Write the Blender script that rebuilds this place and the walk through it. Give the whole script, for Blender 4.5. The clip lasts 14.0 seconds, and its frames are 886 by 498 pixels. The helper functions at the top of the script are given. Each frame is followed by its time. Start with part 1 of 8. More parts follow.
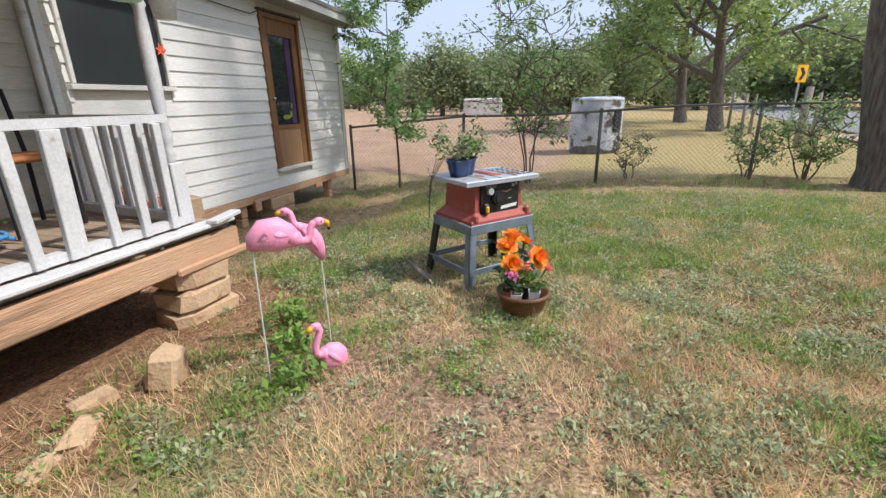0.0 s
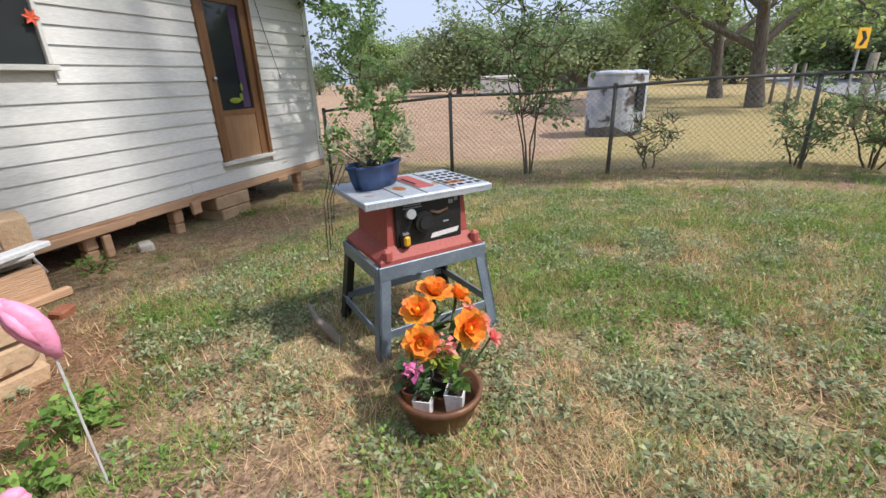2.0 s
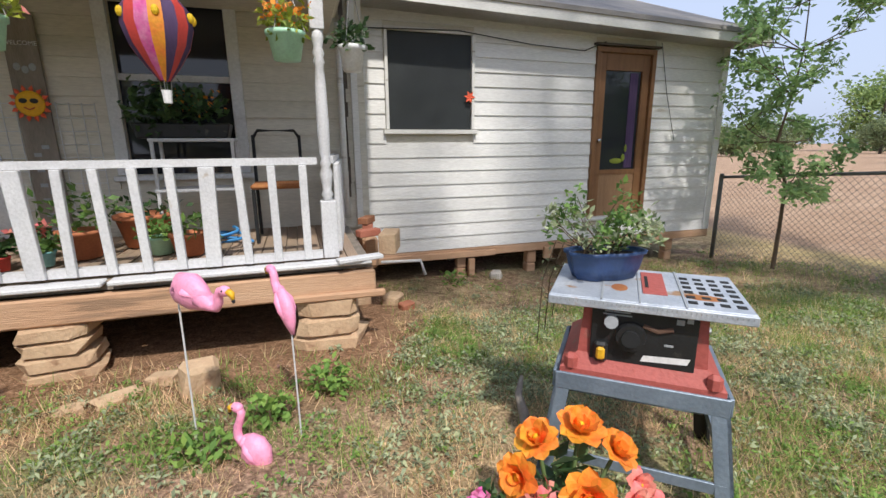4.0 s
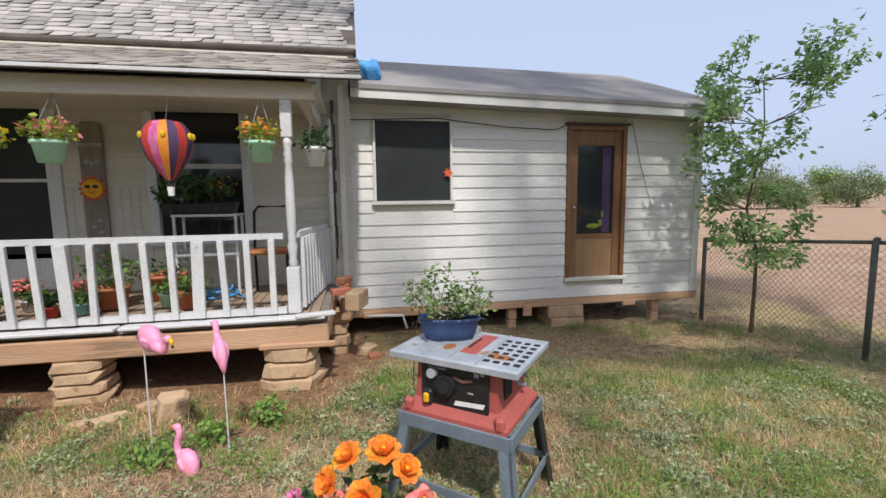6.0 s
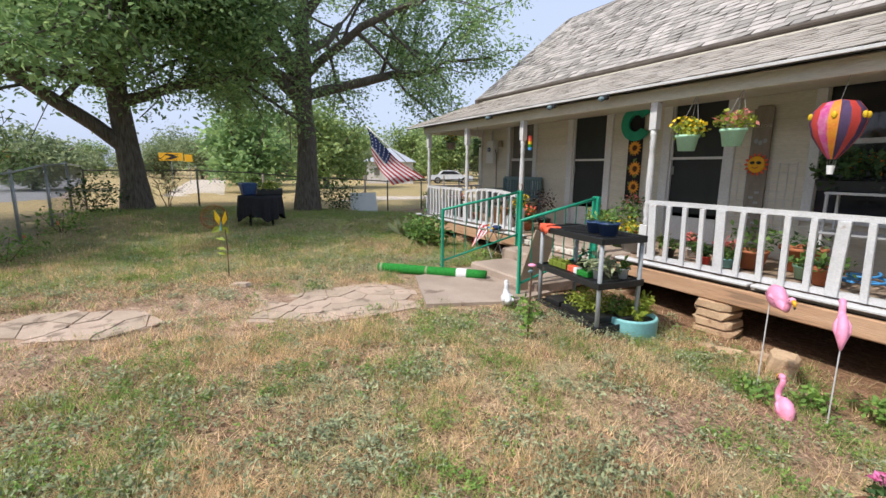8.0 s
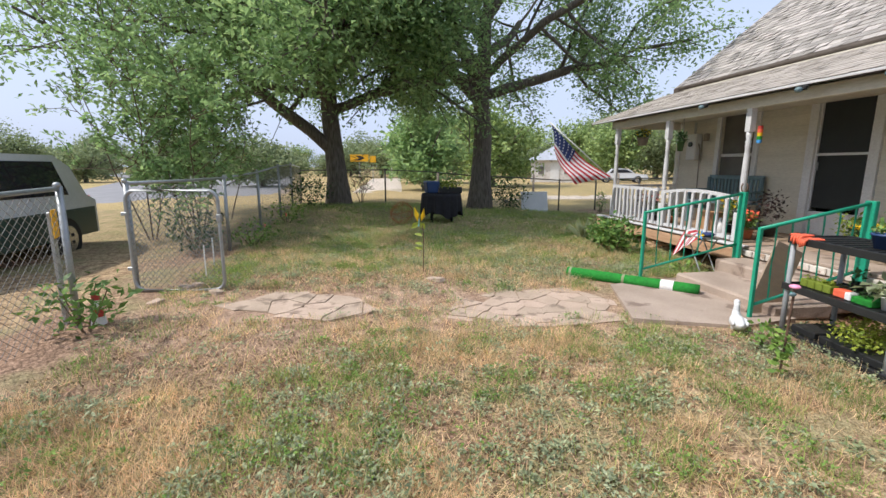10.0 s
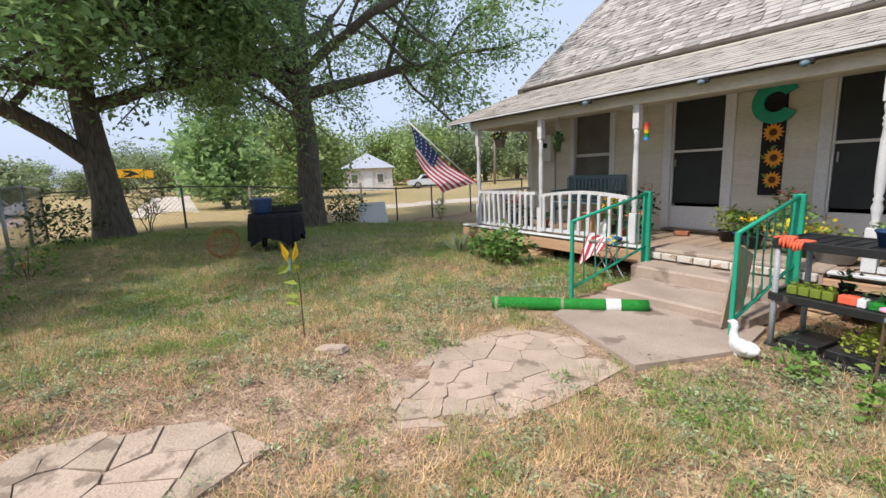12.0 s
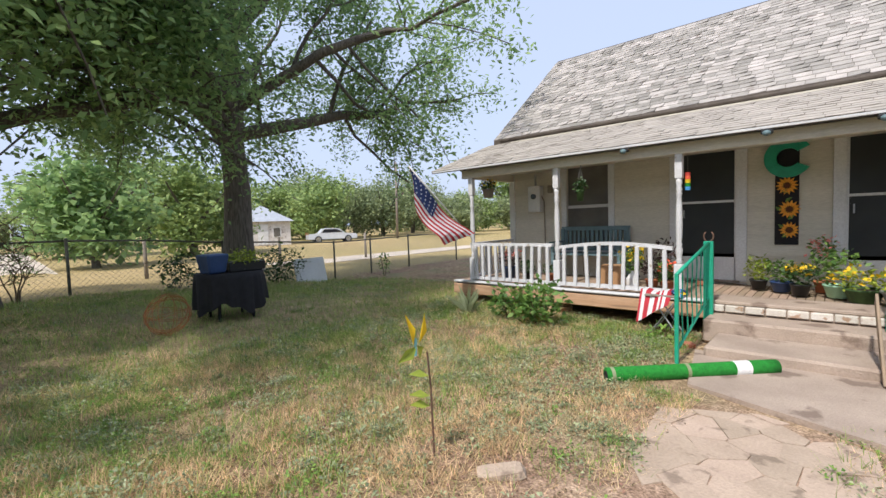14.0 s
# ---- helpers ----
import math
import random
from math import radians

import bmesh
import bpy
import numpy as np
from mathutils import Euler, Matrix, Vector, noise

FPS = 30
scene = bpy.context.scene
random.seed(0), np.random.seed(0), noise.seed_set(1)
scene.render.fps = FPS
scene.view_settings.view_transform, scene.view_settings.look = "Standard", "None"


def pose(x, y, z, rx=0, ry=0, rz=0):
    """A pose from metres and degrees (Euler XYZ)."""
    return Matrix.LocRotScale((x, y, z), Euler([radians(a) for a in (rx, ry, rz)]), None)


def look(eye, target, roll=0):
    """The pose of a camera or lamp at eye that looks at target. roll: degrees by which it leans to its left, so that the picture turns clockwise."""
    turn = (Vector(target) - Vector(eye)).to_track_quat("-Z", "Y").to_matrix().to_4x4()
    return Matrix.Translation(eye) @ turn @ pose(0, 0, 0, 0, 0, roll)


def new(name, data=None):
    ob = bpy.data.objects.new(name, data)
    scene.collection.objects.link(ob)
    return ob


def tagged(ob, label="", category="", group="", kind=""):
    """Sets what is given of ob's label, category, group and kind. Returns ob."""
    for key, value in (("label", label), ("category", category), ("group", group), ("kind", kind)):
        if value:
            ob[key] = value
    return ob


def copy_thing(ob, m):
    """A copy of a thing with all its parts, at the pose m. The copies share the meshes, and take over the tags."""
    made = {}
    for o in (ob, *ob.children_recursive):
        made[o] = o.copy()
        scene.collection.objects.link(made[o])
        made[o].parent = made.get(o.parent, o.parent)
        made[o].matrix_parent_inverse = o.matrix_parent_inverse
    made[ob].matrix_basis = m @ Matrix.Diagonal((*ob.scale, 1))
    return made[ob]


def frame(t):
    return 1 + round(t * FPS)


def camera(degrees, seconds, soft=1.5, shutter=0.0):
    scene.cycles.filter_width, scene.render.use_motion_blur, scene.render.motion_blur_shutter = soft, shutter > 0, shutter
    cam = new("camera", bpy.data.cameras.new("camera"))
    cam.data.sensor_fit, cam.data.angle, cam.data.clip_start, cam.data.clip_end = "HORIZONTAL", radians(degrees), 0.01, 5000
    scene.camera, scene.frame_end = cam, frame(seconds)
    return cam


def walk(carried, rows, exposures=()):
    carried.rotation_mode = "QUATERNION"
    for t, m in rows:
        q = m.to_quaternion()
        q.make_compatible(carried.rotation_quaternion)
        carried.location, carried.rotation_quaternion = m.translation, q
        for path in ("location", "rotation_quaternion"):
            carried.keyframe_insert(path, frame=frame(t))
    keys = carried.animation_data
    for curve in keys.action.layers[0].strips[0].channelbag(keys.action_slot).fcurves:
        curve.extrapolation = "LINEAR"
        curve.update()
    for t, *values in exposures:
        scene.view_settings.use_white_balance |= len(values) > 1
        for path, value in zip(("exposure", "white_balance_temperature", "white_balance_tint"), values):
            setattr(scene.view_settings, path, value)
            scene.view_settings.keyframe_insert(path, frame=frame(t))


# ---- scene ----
cam = camera(89.8, 14.0)
PATH = [
    (0, (-5.597, -4.278, 1.128), (-3.783, -3.717, 0.497), -1.0),
    (0.5, (-5.393, -4.482, 1.146), (-3.567, -3.993, 0.492), -1.1),
    (1, (-5.097, -4.484, 1.129), (-3.275, -4.003, 0.458), -1.4),
    (1.5, (-4.697, -4.484, 1.091), (-2.881, -3.971, 0.428), -1.4),
    (2, (-4.319, -4.518, 1.087), (-2.567, -3.863, 0.379), -2.1),
    (2.5, (-4.004, -4.479, 1.08), (-2.296, -3.686, 0.406), -1.8),
    (3, (-3.758, -4.482, 1.094), (-2.363, -3.159, 0.543), -1.7),
    (3.5, (-3.662, -4.653, 1.135), (-2.869, -2.885, 0.641), -0.8),
    (3.7, (-3.628, -4.777, 1.136), (-2.954, -2.956, 0.662), -0.5),
    (5.8, (-2.907, -5.713, 1.363), (-2.464, -3.782, 1.082), -0.6),
    (6, (-2.828, -5.745, 1.36), (-2.455, -3.794, 1.131), -0.7),
    (6.5, (-2.772, -5.933, 1.376), (-3.05, -3.965, 1.146), -1.9),
    (7, (-2.794, -6.191, 1.389), (-3.665, -4.415, 1.096), -1.8),
    (7.5, (-2.661, -6.3, 1.373), (-4.043, -4.896, 1.029), -0.9),
    (8, (-2.546, -6.404, 1.419), (-4.271, -5.458, 1.063), 0.5),
    (8.5, (-2.466, -6.537, 1.434), (-4.384, -6.096, 1.076), 1.5),
    (8.7, (-2.442, -6.569, 1.429), (-4.401, -6.349, 1.093), 0.8),
    (10.8, (-3.528, -6.915, 1.383), (-5.429, -6.464, 0.955), -0.8),
    (11, (-3.711, -6.968, 1.368), (-5.591, -6.452, 0.921), -1.0),
    (11.5, (-4.224, -7.042, 1.384), (-5.997, -6.216, 0.967), -1.6),
    (12, (-4.798, -7.121, 1.423), (-6.451, -6.047, 1.081), -2.2),
    (12.5, (-5.348, -7.304, 1.418), (-6.892, -6.072, 1.099), -0.5),
    (13, (-5.878, -7.5, 1.414), (-7.385, -6.213, 1.145), -0.4),
    (13.5, (-6.375, -7.726, 1.385), (-7.809, -6.344, 1.213), -1.0),
    (14, (-6.79, -7.973, 1.413), (-8.125, -6.488, 1.295), -1.9),
]
walk(cam, [(t, look(eye, target, roll)) for t, eye, target, roll in PATH],
     ((0, 0.32), (2, 0.28), (2.5, 0.12), (3, 0.18), (3.5, 0.26), (6, 0.12), (7, 0.20), (8.5, 0.32), (14, 0.32)))

# ---- world ----
world = bpy.data.worlds.new("sky")
scene.world = world
world.use_nodes = True
wn, wl = world.node_tree.nodes, world.node_tree.links
sky = wn.new("ShaderNodeTexSky")
sky.sky_type = "NISHITA"
sky.sun_disc = False
sky.sun_elevation = radians(52)
sky.sun_rotation = radians(175)
sky.air_density, sky.dust_density, sky.ozone_density = 1.0, 4.0, 1.0
haze = wn.new("ShaderNodeMixRGB")
haze.inputs[0].default_value = 0.72
haze.inputs[2].default_value = (5.1, 5.9, 7.95, 1)
wl.new(sky.outputs[0], haze.inputs[1])
wl.new(haze.outputs[0], wn["Background"].inputs[0])
wn["Background"].inputs[1].default_value = 0.125

sun_data = bpy.data.lights.new("sun", "SUN")
sun_data.energy, sun_data.angle, sun_data.color = 3.3, radians(2.2), (1.0, 0.95, 0.88)
sun = new("sun", sun_data)
sun.matrix_world = look((0.5, -14, 18), (0, 0, 0))


# ---- materials ----
def mat(name, c1, c2=None, rough=0.6, scale=6.0, fine=60.0, bump=0.25, metal=0.0, rand="", rvar=0.3,
        stain=None, stain_at=0.6, stain_scale=3.0, stretch=(1, 1, 1), leaf=0.0, spec=0.4):
    m = bpy.data.materials.new(name)
    m.use_nodes = True
    n, l = m.node_tree.nodes, m.node_tree.links
    b = n["Principled BSDF"]
    tc = n.new("ShaderNodeTexCoord")
    mp = n.new("ShaderNodeMapping")
    mp.inputs["Scale"].default_value = stretch
    l.new(tc.outputs["Object"], mp.inputs[0])

    def noise_tex(s, detail=4.0):
        t = n.new("ShaderNodeTexNoise")
        t.inputs["Scale"].default_value = s
        t.inputs["Detail"].default_value = detail
        l.new(mp.outputs[0], t.inputs["Vector"])
        return t

    def mix(fac, a, c):
        x = n.new("ShaderNodeMixRGB")
        for i, v in ((0, fac), (1, a), (2, c)):
            if isinstance(v, (tuple, list)):
                x.inputs[i].default_value = (*v, 1)
            elif isinstance(v, (int, float)):
                x.inputs[i].default_value = v
            else:
                l.new(v, x.inputs[i])
        return x.outputs[0]

    def ramp(v, lo, hi):
        r = n.new("ShaderNodeMapRange")
        r.inputs[1].default_value, r.inputs[2].default_value = lo, hi
        l.new(v, r.inputs[0])
        return r.outputs[0]

    c2 = c2 or tuple(0.75 * v for v in c1)
    col = mix(ramp(noise_tex(scale).outputs["Fac"], 0.32, 0.68), c1, c2)
    fn = noise_tex(fine, 3.0)
    if stain:
        col = mix(ramp(noise_tex(stain_scale, 6.0).outputs["Fac"], stain_at, stain_at + 0.06), col, stain)
    vary = ramp(fn.outputs["Fac"], 0.2, 0.8)
    hsv = n.new("ShaderNodeHueSaturation")
    l.new(col, hsv.inputs["Color"])
    vr = n.new("ShaderNodeMapRange")
    vr.inputs[3].default_value, vr.inputs[4].default_value = 0.86, 1.12
    l.new(vary, vr.inputs[0])
    value = vr.outputs[0]
    if rand:
        rn = n.new("ShaderNodeObjectInfo" if rand == "obj" else "ShaderNodeNewGeometry")
        out = rn.outputs["Random"] if rand == "obj" else rn.outputs["Random Per Island"]
        rr = n.new("ShaderNodeMapRange")
        rr.inputs[3].default_value, rr.inputs[4].default_value = 1 - rvar, 1 + rvar
        l.new(out, rr.inputs[0])
        mu = n.new("ShaderNodeMath")
        mu.operation = "MULTIPLY"
        l.new(value, mu.inputs[0])
        l.new(rr.outputs[0], mu.inputs[1])
        value = mu.outputs[0]
        hr = n.new("ShaderNodeMapRange")
        hr.inputs[3].default_value, hr.inputs[4].default_value = 0.5 + 0.05 * rvar, 0.5 - 0.05 * rvar
        l.new(out, hr.inputs[0])
        l.new(hr.outputs[0], hsv.inputs["Hue"])
    l.new(value, hsv.inputs["Value"])
    l.new(hsv.outputs[0], b.inputs["Base Color"])
    b.inputs["Roughness"].default_value = rough
    b.inputs["Metallic"].default_value = metal
    b.inputs["Specular IOR Level"].default_value = spec
    if bump:
        bp = n.new("ShaderNodeBump")
        bp.inputs["Strength"].default_value = bump
        bp.inputs["Distance"].default_value = 0.01
        l.new(fn.outputs["Fac"], bp.inputs["Height"])
        l.new(bp.outputs[0], b.inputs["Normal"])
    if leaf:
        tr = n.new("ShaderNodeBsdfTranslucent")
        l.new(hsv.outputs[0], tr.inputs[0])
        ms = n.new("ShaderNodeMixShader")
        ms.inputs[0].default_value = leaf
        l.new(b.outputs[0], ms.inputs[1])
        l.new(tr.outputs[0], ms.inputs[2])
        l.new(ms.outputs[0], n["Material Output"].inputs[0])
    return m


def glass(name, tint, rough=0.05):
    m = bpy.data.materials.new(name)
    m.use_nodes = True
    b = m.node_tree.nodes["Principled BSDF"]
    b.inputs["Base Color"].default_value = (*tint, 1)
    b.inputs["Roughness"].default_value = rough
    b.inputs["Specular IOR Level"].default_value = 0.6
    return m


M = dict(
    paint=mat("old_white_paint", (0.74, 0.73, 0.70), (0.66, 0.65, 0.62), 0.65, 2.5, 40, 0.3, stain=(0.42, 0.38, 0.33), stain_at=0.66, stain_scale=5, stretch=(0.5, 1, 3)),
    siding=mat("white_lap_siding", (0.76, 0.755, 0.735), (0.68, 0.675, 0.655), 0.6, 1.6, 45, 0.3, rand="obj", rvar=0.05, stain=(0.47, 0.42, 0.35), stain_at=0.70, stain_scale=4, stretch=(0.35, 1, 2)),
    cream=mat("cream_lap_siding", (0.68, 0.64, 0.55), (0.58, 0.55, 0.47), 0.65, 1.6, 45, 0.3, rand="obj", rvar=0.05, stain=(0.45, 0.40, 0.32), stain_at=0.71, stain_scale=4, stretch=(0.35, 1, 2)),
    railpaint=mat("bright_white_paint", (0.64, 0.64, 0.65), (0.56, 0.56, 0.575), 0.6, 4, 60, 0.3, stain=(0.42, 0.37, 0.32), stain_at=0.69, stain_scale=9),
    trim=mat("cool_white_trim", (0.70, 0.71, 0.72), (0.62, 0.63, 0.64), 0.55, 3, 50, 0.15),
    rawwood=mat("raw_orange_lumber", (0.56, 0.36, 0.23), (0.46, 0.27, 0.16), 0.75, 3, 30, 0.5, stain=(0.30, 0.19, 0.12), stain_at=0.6, stretch=(0.4, 3, 5)),
    deckwood=mat("worn_deck_wood", (0.42, 0.30, 0.21), (0.33, 0.25, 0.19), 0.8, 3, 40, 0.5, rand="obj", rvar=0.2, stretch=(4, 0.5, 4)),
    greywood=mat("weathered_grey_wood", (0.30, 0.26, 0.22), (0.22, 0.19, 0.16), 0.85, 4, 40, 0.5, stretch=(3, 3, 0.6)),
    browndoor=mat("brown_varnished_wood", (0.25, 0.125, 0.055), (0.19, 0.09, 0.04), 0.5, 4, 40, 0.2, stretch=(4, 4, 0.5)),
    doorpanel=mat("tan_door_panel", (0.34, 0.20, 0.11), (0.28, 0.16, 0.085), 0.55, 4, 40, 0.2, stretch=(4, 4, 0.5)),
    # near-black: dark parts, and the painted-in darkness of rooms and openings
    dark=mat("near_black", (0.02, 0.021, 0.022), (0.015, 0.016, 0.017), 0.8, 4, 60, 0.0),
    screen=mat("dark_insect_screen", (0.028, 0.033, 0.034), (0.02, 0.024, 0.026), 0.55, 3, 400, 0.2),
    greyscreen=mat("grey_insect_screen", (0.16, 0.15, 0.135), (0.11, 0.105, 0.095), 0.6, 3, 400, 0.2),
    purple=mat("purple_curtain", (0.10, 0.06, 0.14), (0.06, 0.035, 0.09), 0.85, 7, 60, 0.2, stretch=(4, 1, 0.4)),
    glass=glass("dark_window_glass", (0.02, 0.022, 0.03)),
    shingle=mat("old_grey_shingle", (0.42, 0.39, 0.365), (0.31, 0.288, 0.267), 0.9, 5, 90, 0.6, rand="obj", rvar=0.3, stain=(0.22, 0.19, 0.17), stain_at=0.62, stain_scale=6),
    shingle_i=mat("old_grey_shingle_field", (0.42, 0.39, 0.365), (0.31, 0.288, 0.267), 0.9, 5, 90, 0.6, rand="island", rvar=0.3, stain=(0.22, 0.19, 0.17), stain_at=0.62, stain_scale=6),
    proof=mat("porch_shingle", (0.43, 0.39, 0.35), (0.36, 0.325, 0.29), 0.9, 3, 90, 0.5, rand="obj", rvar=0.09, stain=(0.27, 0.235, 0.2), stain_at=0.64, stain_scale=2),
    proof_i=mat("porch_shingle_field", (0.43, 0.39, 0.35), (0.36, 0.325, 0.29), 0.9, 3, 90, 0.5, rand="island", rvar=0.09, stain=(0.27, 0.235, 0.2), stain_at=0.64, stain_scale=2),
    roofgrey=mat("rolled_roofing", (0.30, 0.28, 0.27), (0.24, 0.225, 0.215), 0.9, 2, 120, 0.4),
    # weathered boards, and also painted shade under the porch and between the walls
    darkband=mat("dark_weathered_board_and_shade", (0.12, 0.10, 0.085), (0.08, 0.065, 0.055), 0.85, 4, 40, 0.4),
    concrete=mat("old_concrete", (0.44, 0.35, 0.285), (0.34, 0.265, 0.215), 0.92, 2.2, 70, 0.8, stain=(0.23, 0.17, 0.135), stain_at=0.57, stain_scale=3),
    flag=mat("flagstone", (0.50, 0.385, 0.30), (0.42, 0.32, 0.245), 0.92, 4, 60, 0.8, rand="obj", rvar=0.1, stain=(0.28, 0.21, 0.16), stain_at=0.57, stain_scale=6),
    sandstone=mat("tan_sandstone", (0.58, 0.42, 0.27), (0.48, 0.32, 0.20), 0.9, 6, 50, 0.7, stain=(0.33, 0.20, 0.12), stain_at=0.6, stain_scale=9),
    brick=mat("red_brick", (0.42, 0.17, 0.10), (0.34, 0.13, 0.075), 0.85, 12, 90, 0.5, rand="obj", rvar=0.2),
    whitebrick=mat("chipped_whitewashed_brick", (0.66, 0.62, 0.56), (0.55, 0.50, 0.44), 0.8, 10, 70, 0.5, rand="obj", rvar=0.1, stain=(0.40, 0.27, 0.19), stain_at=0.58, stain_scale=12),
    galv=mat("galvanised_steel", (0.42, 0.44, 0.45), (0.34, 0.36, 0.37), 0.45, 9, 90, 0.15, metal=0.6),
    rustpost=mat("dull_fence_post", (0.17, 0.18, 0.17), (0.13, 0.12, 0.10), 0.7, 9, 90, 0.3, metal=0.3),
    wire=mat("fence_wire", (0.30, 0.30, 0.29), (0.22, 0.21, 0.20), 0.55, 20, 90, 0.0, metal=0.5),
    green=mat("jade_green_paint", (0.02, 0.36, 0.22), (0.015, 0.29, 0.18), 0.4, 8, 60, 0.2, stain=(0.12, 0.2, 0.15), stain_at=0.72, stain_scale=14),
    pink=mat("flamingo_pink_plastic", (0.90, 0.36, 0.54), (0.86, 0.31, 0.49), 0.45, 14, 70, 0.25),
    beak=mat("yellow_beak", (0.80, 0.45, 0.03), (0.7, 0.36, 0.02), 0.5, 30, 80, 0.1),
    black=mat("black_plastic", (0.022, 0.023, 0.025), (0.016, 0.017, 0.018), 0.45, 8, 80, 0.15, stain=(0.09, 0.08, 0.07), stain_at=0.66, stain_scale=8),
    tyre=mat("tyre_rubber", (0.025, 0.025, 0.026), None, 0.8, 8, 90, 0.3),
    greypipe=mat("grey_pvc_pipe", (0.35, 0.37, 0.39), (0.30, 0.32, 0.34), 0.5, 9, 60, 0.1),
    sawred=mat("faded_red_plastic", (0.42, 0.10, 0.085), (0.36, 0.085, 0.07), 0.6, 5, 60, 0.25, stain=(0.30, 0.14, 0.11), stain_at=0.62, stain_scale=9),
    sawblue=mat("grey_blue_steel", (0.24, 0.30, 0.37), (0.17, 0.215, 0.27), 0.45, 7, 70, 0.2, metal=0.35, stain=(0.18, 0.10, 0.06), stain_at=0.7, stain_scale=9),
    sawtop=mat("weathered_aluminium", (0.54, 0.57, 0.62), (0.40, 0.44, 0.50), 0.5, 9, 80, 0.3, metal=0.35, stain=(0.40, 0.24, 0.13), stain_at=0.64, stain_scale=7),
    rust=mat("rust", (0.40, 0.17, 0.06), (0.30, 0.11, 0.04), 0.85, 14, 80, 0.5),
    redpaint=mat("red_paint", (0.55, 0.06, 0.05), (0.45, 0.05, 0.04), 0.5, 9, 60, 0.1),
    orange=mat("orange_cloth", (0.85, 0.16, 0.08), (0.75, 0.12, 0.06), 0.8, 12, 90, 0.3),
    white=mat("white_plastic", (0.80, 0.80, 0.80), (0.74, 0.74, 0.74), 0.5, 9, 60, 0.1),
    blueplastic=mat("navy_blue_plastic", (0.035, 0.075, 0.19), (0.028, 0.06, 0.15), 0.42, 9, 70, 0.15, stain=(0.10, 0.10, 0.12), stain_at=0.68, stain_scale=8),
    teal=mat("aqua_painted_metal", (0.25, 0.56, 0.58), (0.21, 0.48, 0.50), 0.45, 9, 70, 0.15),
    mint=mat("mint_green_plastic", (0.42, 0.70, 0.50), (0.37, 0.63, 0.44), 0.45, 9, 70, 0.1),
    terracotta=mat("terracotta", (0.52, 0.19, 0.09), (0.44, 0.15, 0.07), 0.8, 9, 70, 0.3),
    brownpot=mat("glazed_brown_pot", (0.21, 0.09, 0.045), (0.085, 0.05, 0.04), 0.35, 5, 50, 0.2),
    soil=mat("potting_soil", (0.05, 0.036, 0.026), (0.035, 0.025, 0.018), 0.95, 20, 90, 0.9),
    petal=mat("orange_silk_petal", (0.92, 0.42, 0.04), (0.90, 0.24, 0.05), 0.6, 12, 60, 0.3, rand="island", rvar=0.25, leaf=0.25),
    petalpink=mat("coral_petal", (0.80, 0.20, 0.20), (0.85, 0.38, 0.30), 0.6, 20, 60, 0.2, rand="island", rvar=0.25, leaf=0.25),
    petalyellow=mat("yellow_petal", (0.85, 0.62, 0.03), (0.80, 0.52, 0.02), 0.6, 20, 60, 0.2, rand="island", rvar=0.2, leaf=0.2),
    magenta=mat("magenta_petal", (0.62, 0.06, 0.28), (0.7, 0.25, 0.42), 0.6, 20, 60, 0.2, rand="island", rvar=0.3, leaf=0.2),
    leaf=mat("garden_leaf", (0.17, 0.30, 0.07), (0.11, 0.21, 0.05), 0.55, 9, 60, 0.2, rand="island", rvar=0.4, leaf=0.3),
    leafdark=mat("dark_leaf", (0.07, 0.14, 0.045), (0.03, 0.07, 0.022), 0.55, 9, 60, 0.2, rand="island", rvar=0.4, leaf=0.2),
    leaflime=mat("lime_leaf", (0.36, 0.42, 0.06), (0.25, 0.33, 0.05), 0.6, 9, 60, 0.2, rand="island", rvar=0.35, leaf=0.3),
    leafred=mat("burgundy_leaf", (0.06, 0.03, 0.03), (0.05, 0.04, 0.03), 0.6, 9, 60, 0.2, rand="island", rvar=0.4, leaf=0.15),
    treeleaf=mat("elm_leaf", (0.32, 0.46, 0.19), (0.23, 0.37, 0.15), 0.6, 3, 60, 0.2, rand="island", rvar=0.35, leaf=0.58),
    # far leaves: paler colours, with the haze of distance mixed in
    farleaf=mat("far_foliage", (0.32, 0.42, 0.15), (0.24, 0.34, 0.12), 0.7, 0.5, 20, 0.2, rand="island", rvar=0.35, leaf=0.35),
    farleaf2=mat("far_hazy_foliage", (0.31, 0.37, 0.19), (0.24, 0.30, 0.15), 0.7, 0.5, 20, 0.2, rand="island", rvar=0.3, leaf=0.35),
    bark=mat("grey_bark", (0.20, 0.175, 0.15), (0.085, 0.07, 0.058), 0.95, 9, 30, 1.0, stretch=(3, 3, 0.45)),
    stem=mat("brown_stem", (0.16, 0.11, 0.07), (0.11, 0.08, 0.05), 0.85, 9, 60, 0.4),
    greenstem=mat("green_stem", (0.10, 0.16, 0.05), (0.08, 0.12, 0.04), 0.7, 9, 60, 0.2),
    drygrass=mat("dry_grass_blade", (0.86, 0.68, 0.40), (0.58, 0.42, 0.24), 0.85, 4.0, 30, 0.0, rand="island", rvar=0.5, leaf=0.45),
    grass=mat("green_grass_blade", (0.38, 0.47, 0.14), (0.25, 0.36, 0.10), 0.75, 1.0, 30, 0.0, rand="island", rvar=0.35, leaf=0.5),
    weed=mat("grey_green_weed", (0.41, 0.46, 0.29), (0.26, 0.31, 0.16), 0.75, 5.0, 30, 0.0, rand="island", rvar=0.45, leaf=0.3),
    weed2=mat("bright_weed", (0.22, 0.37, 0.08), (0.16, 0.28, 0.06), 0.7, 1.0, 30, 0.0, rand="island", rvar=0.35, leaf=0.3),
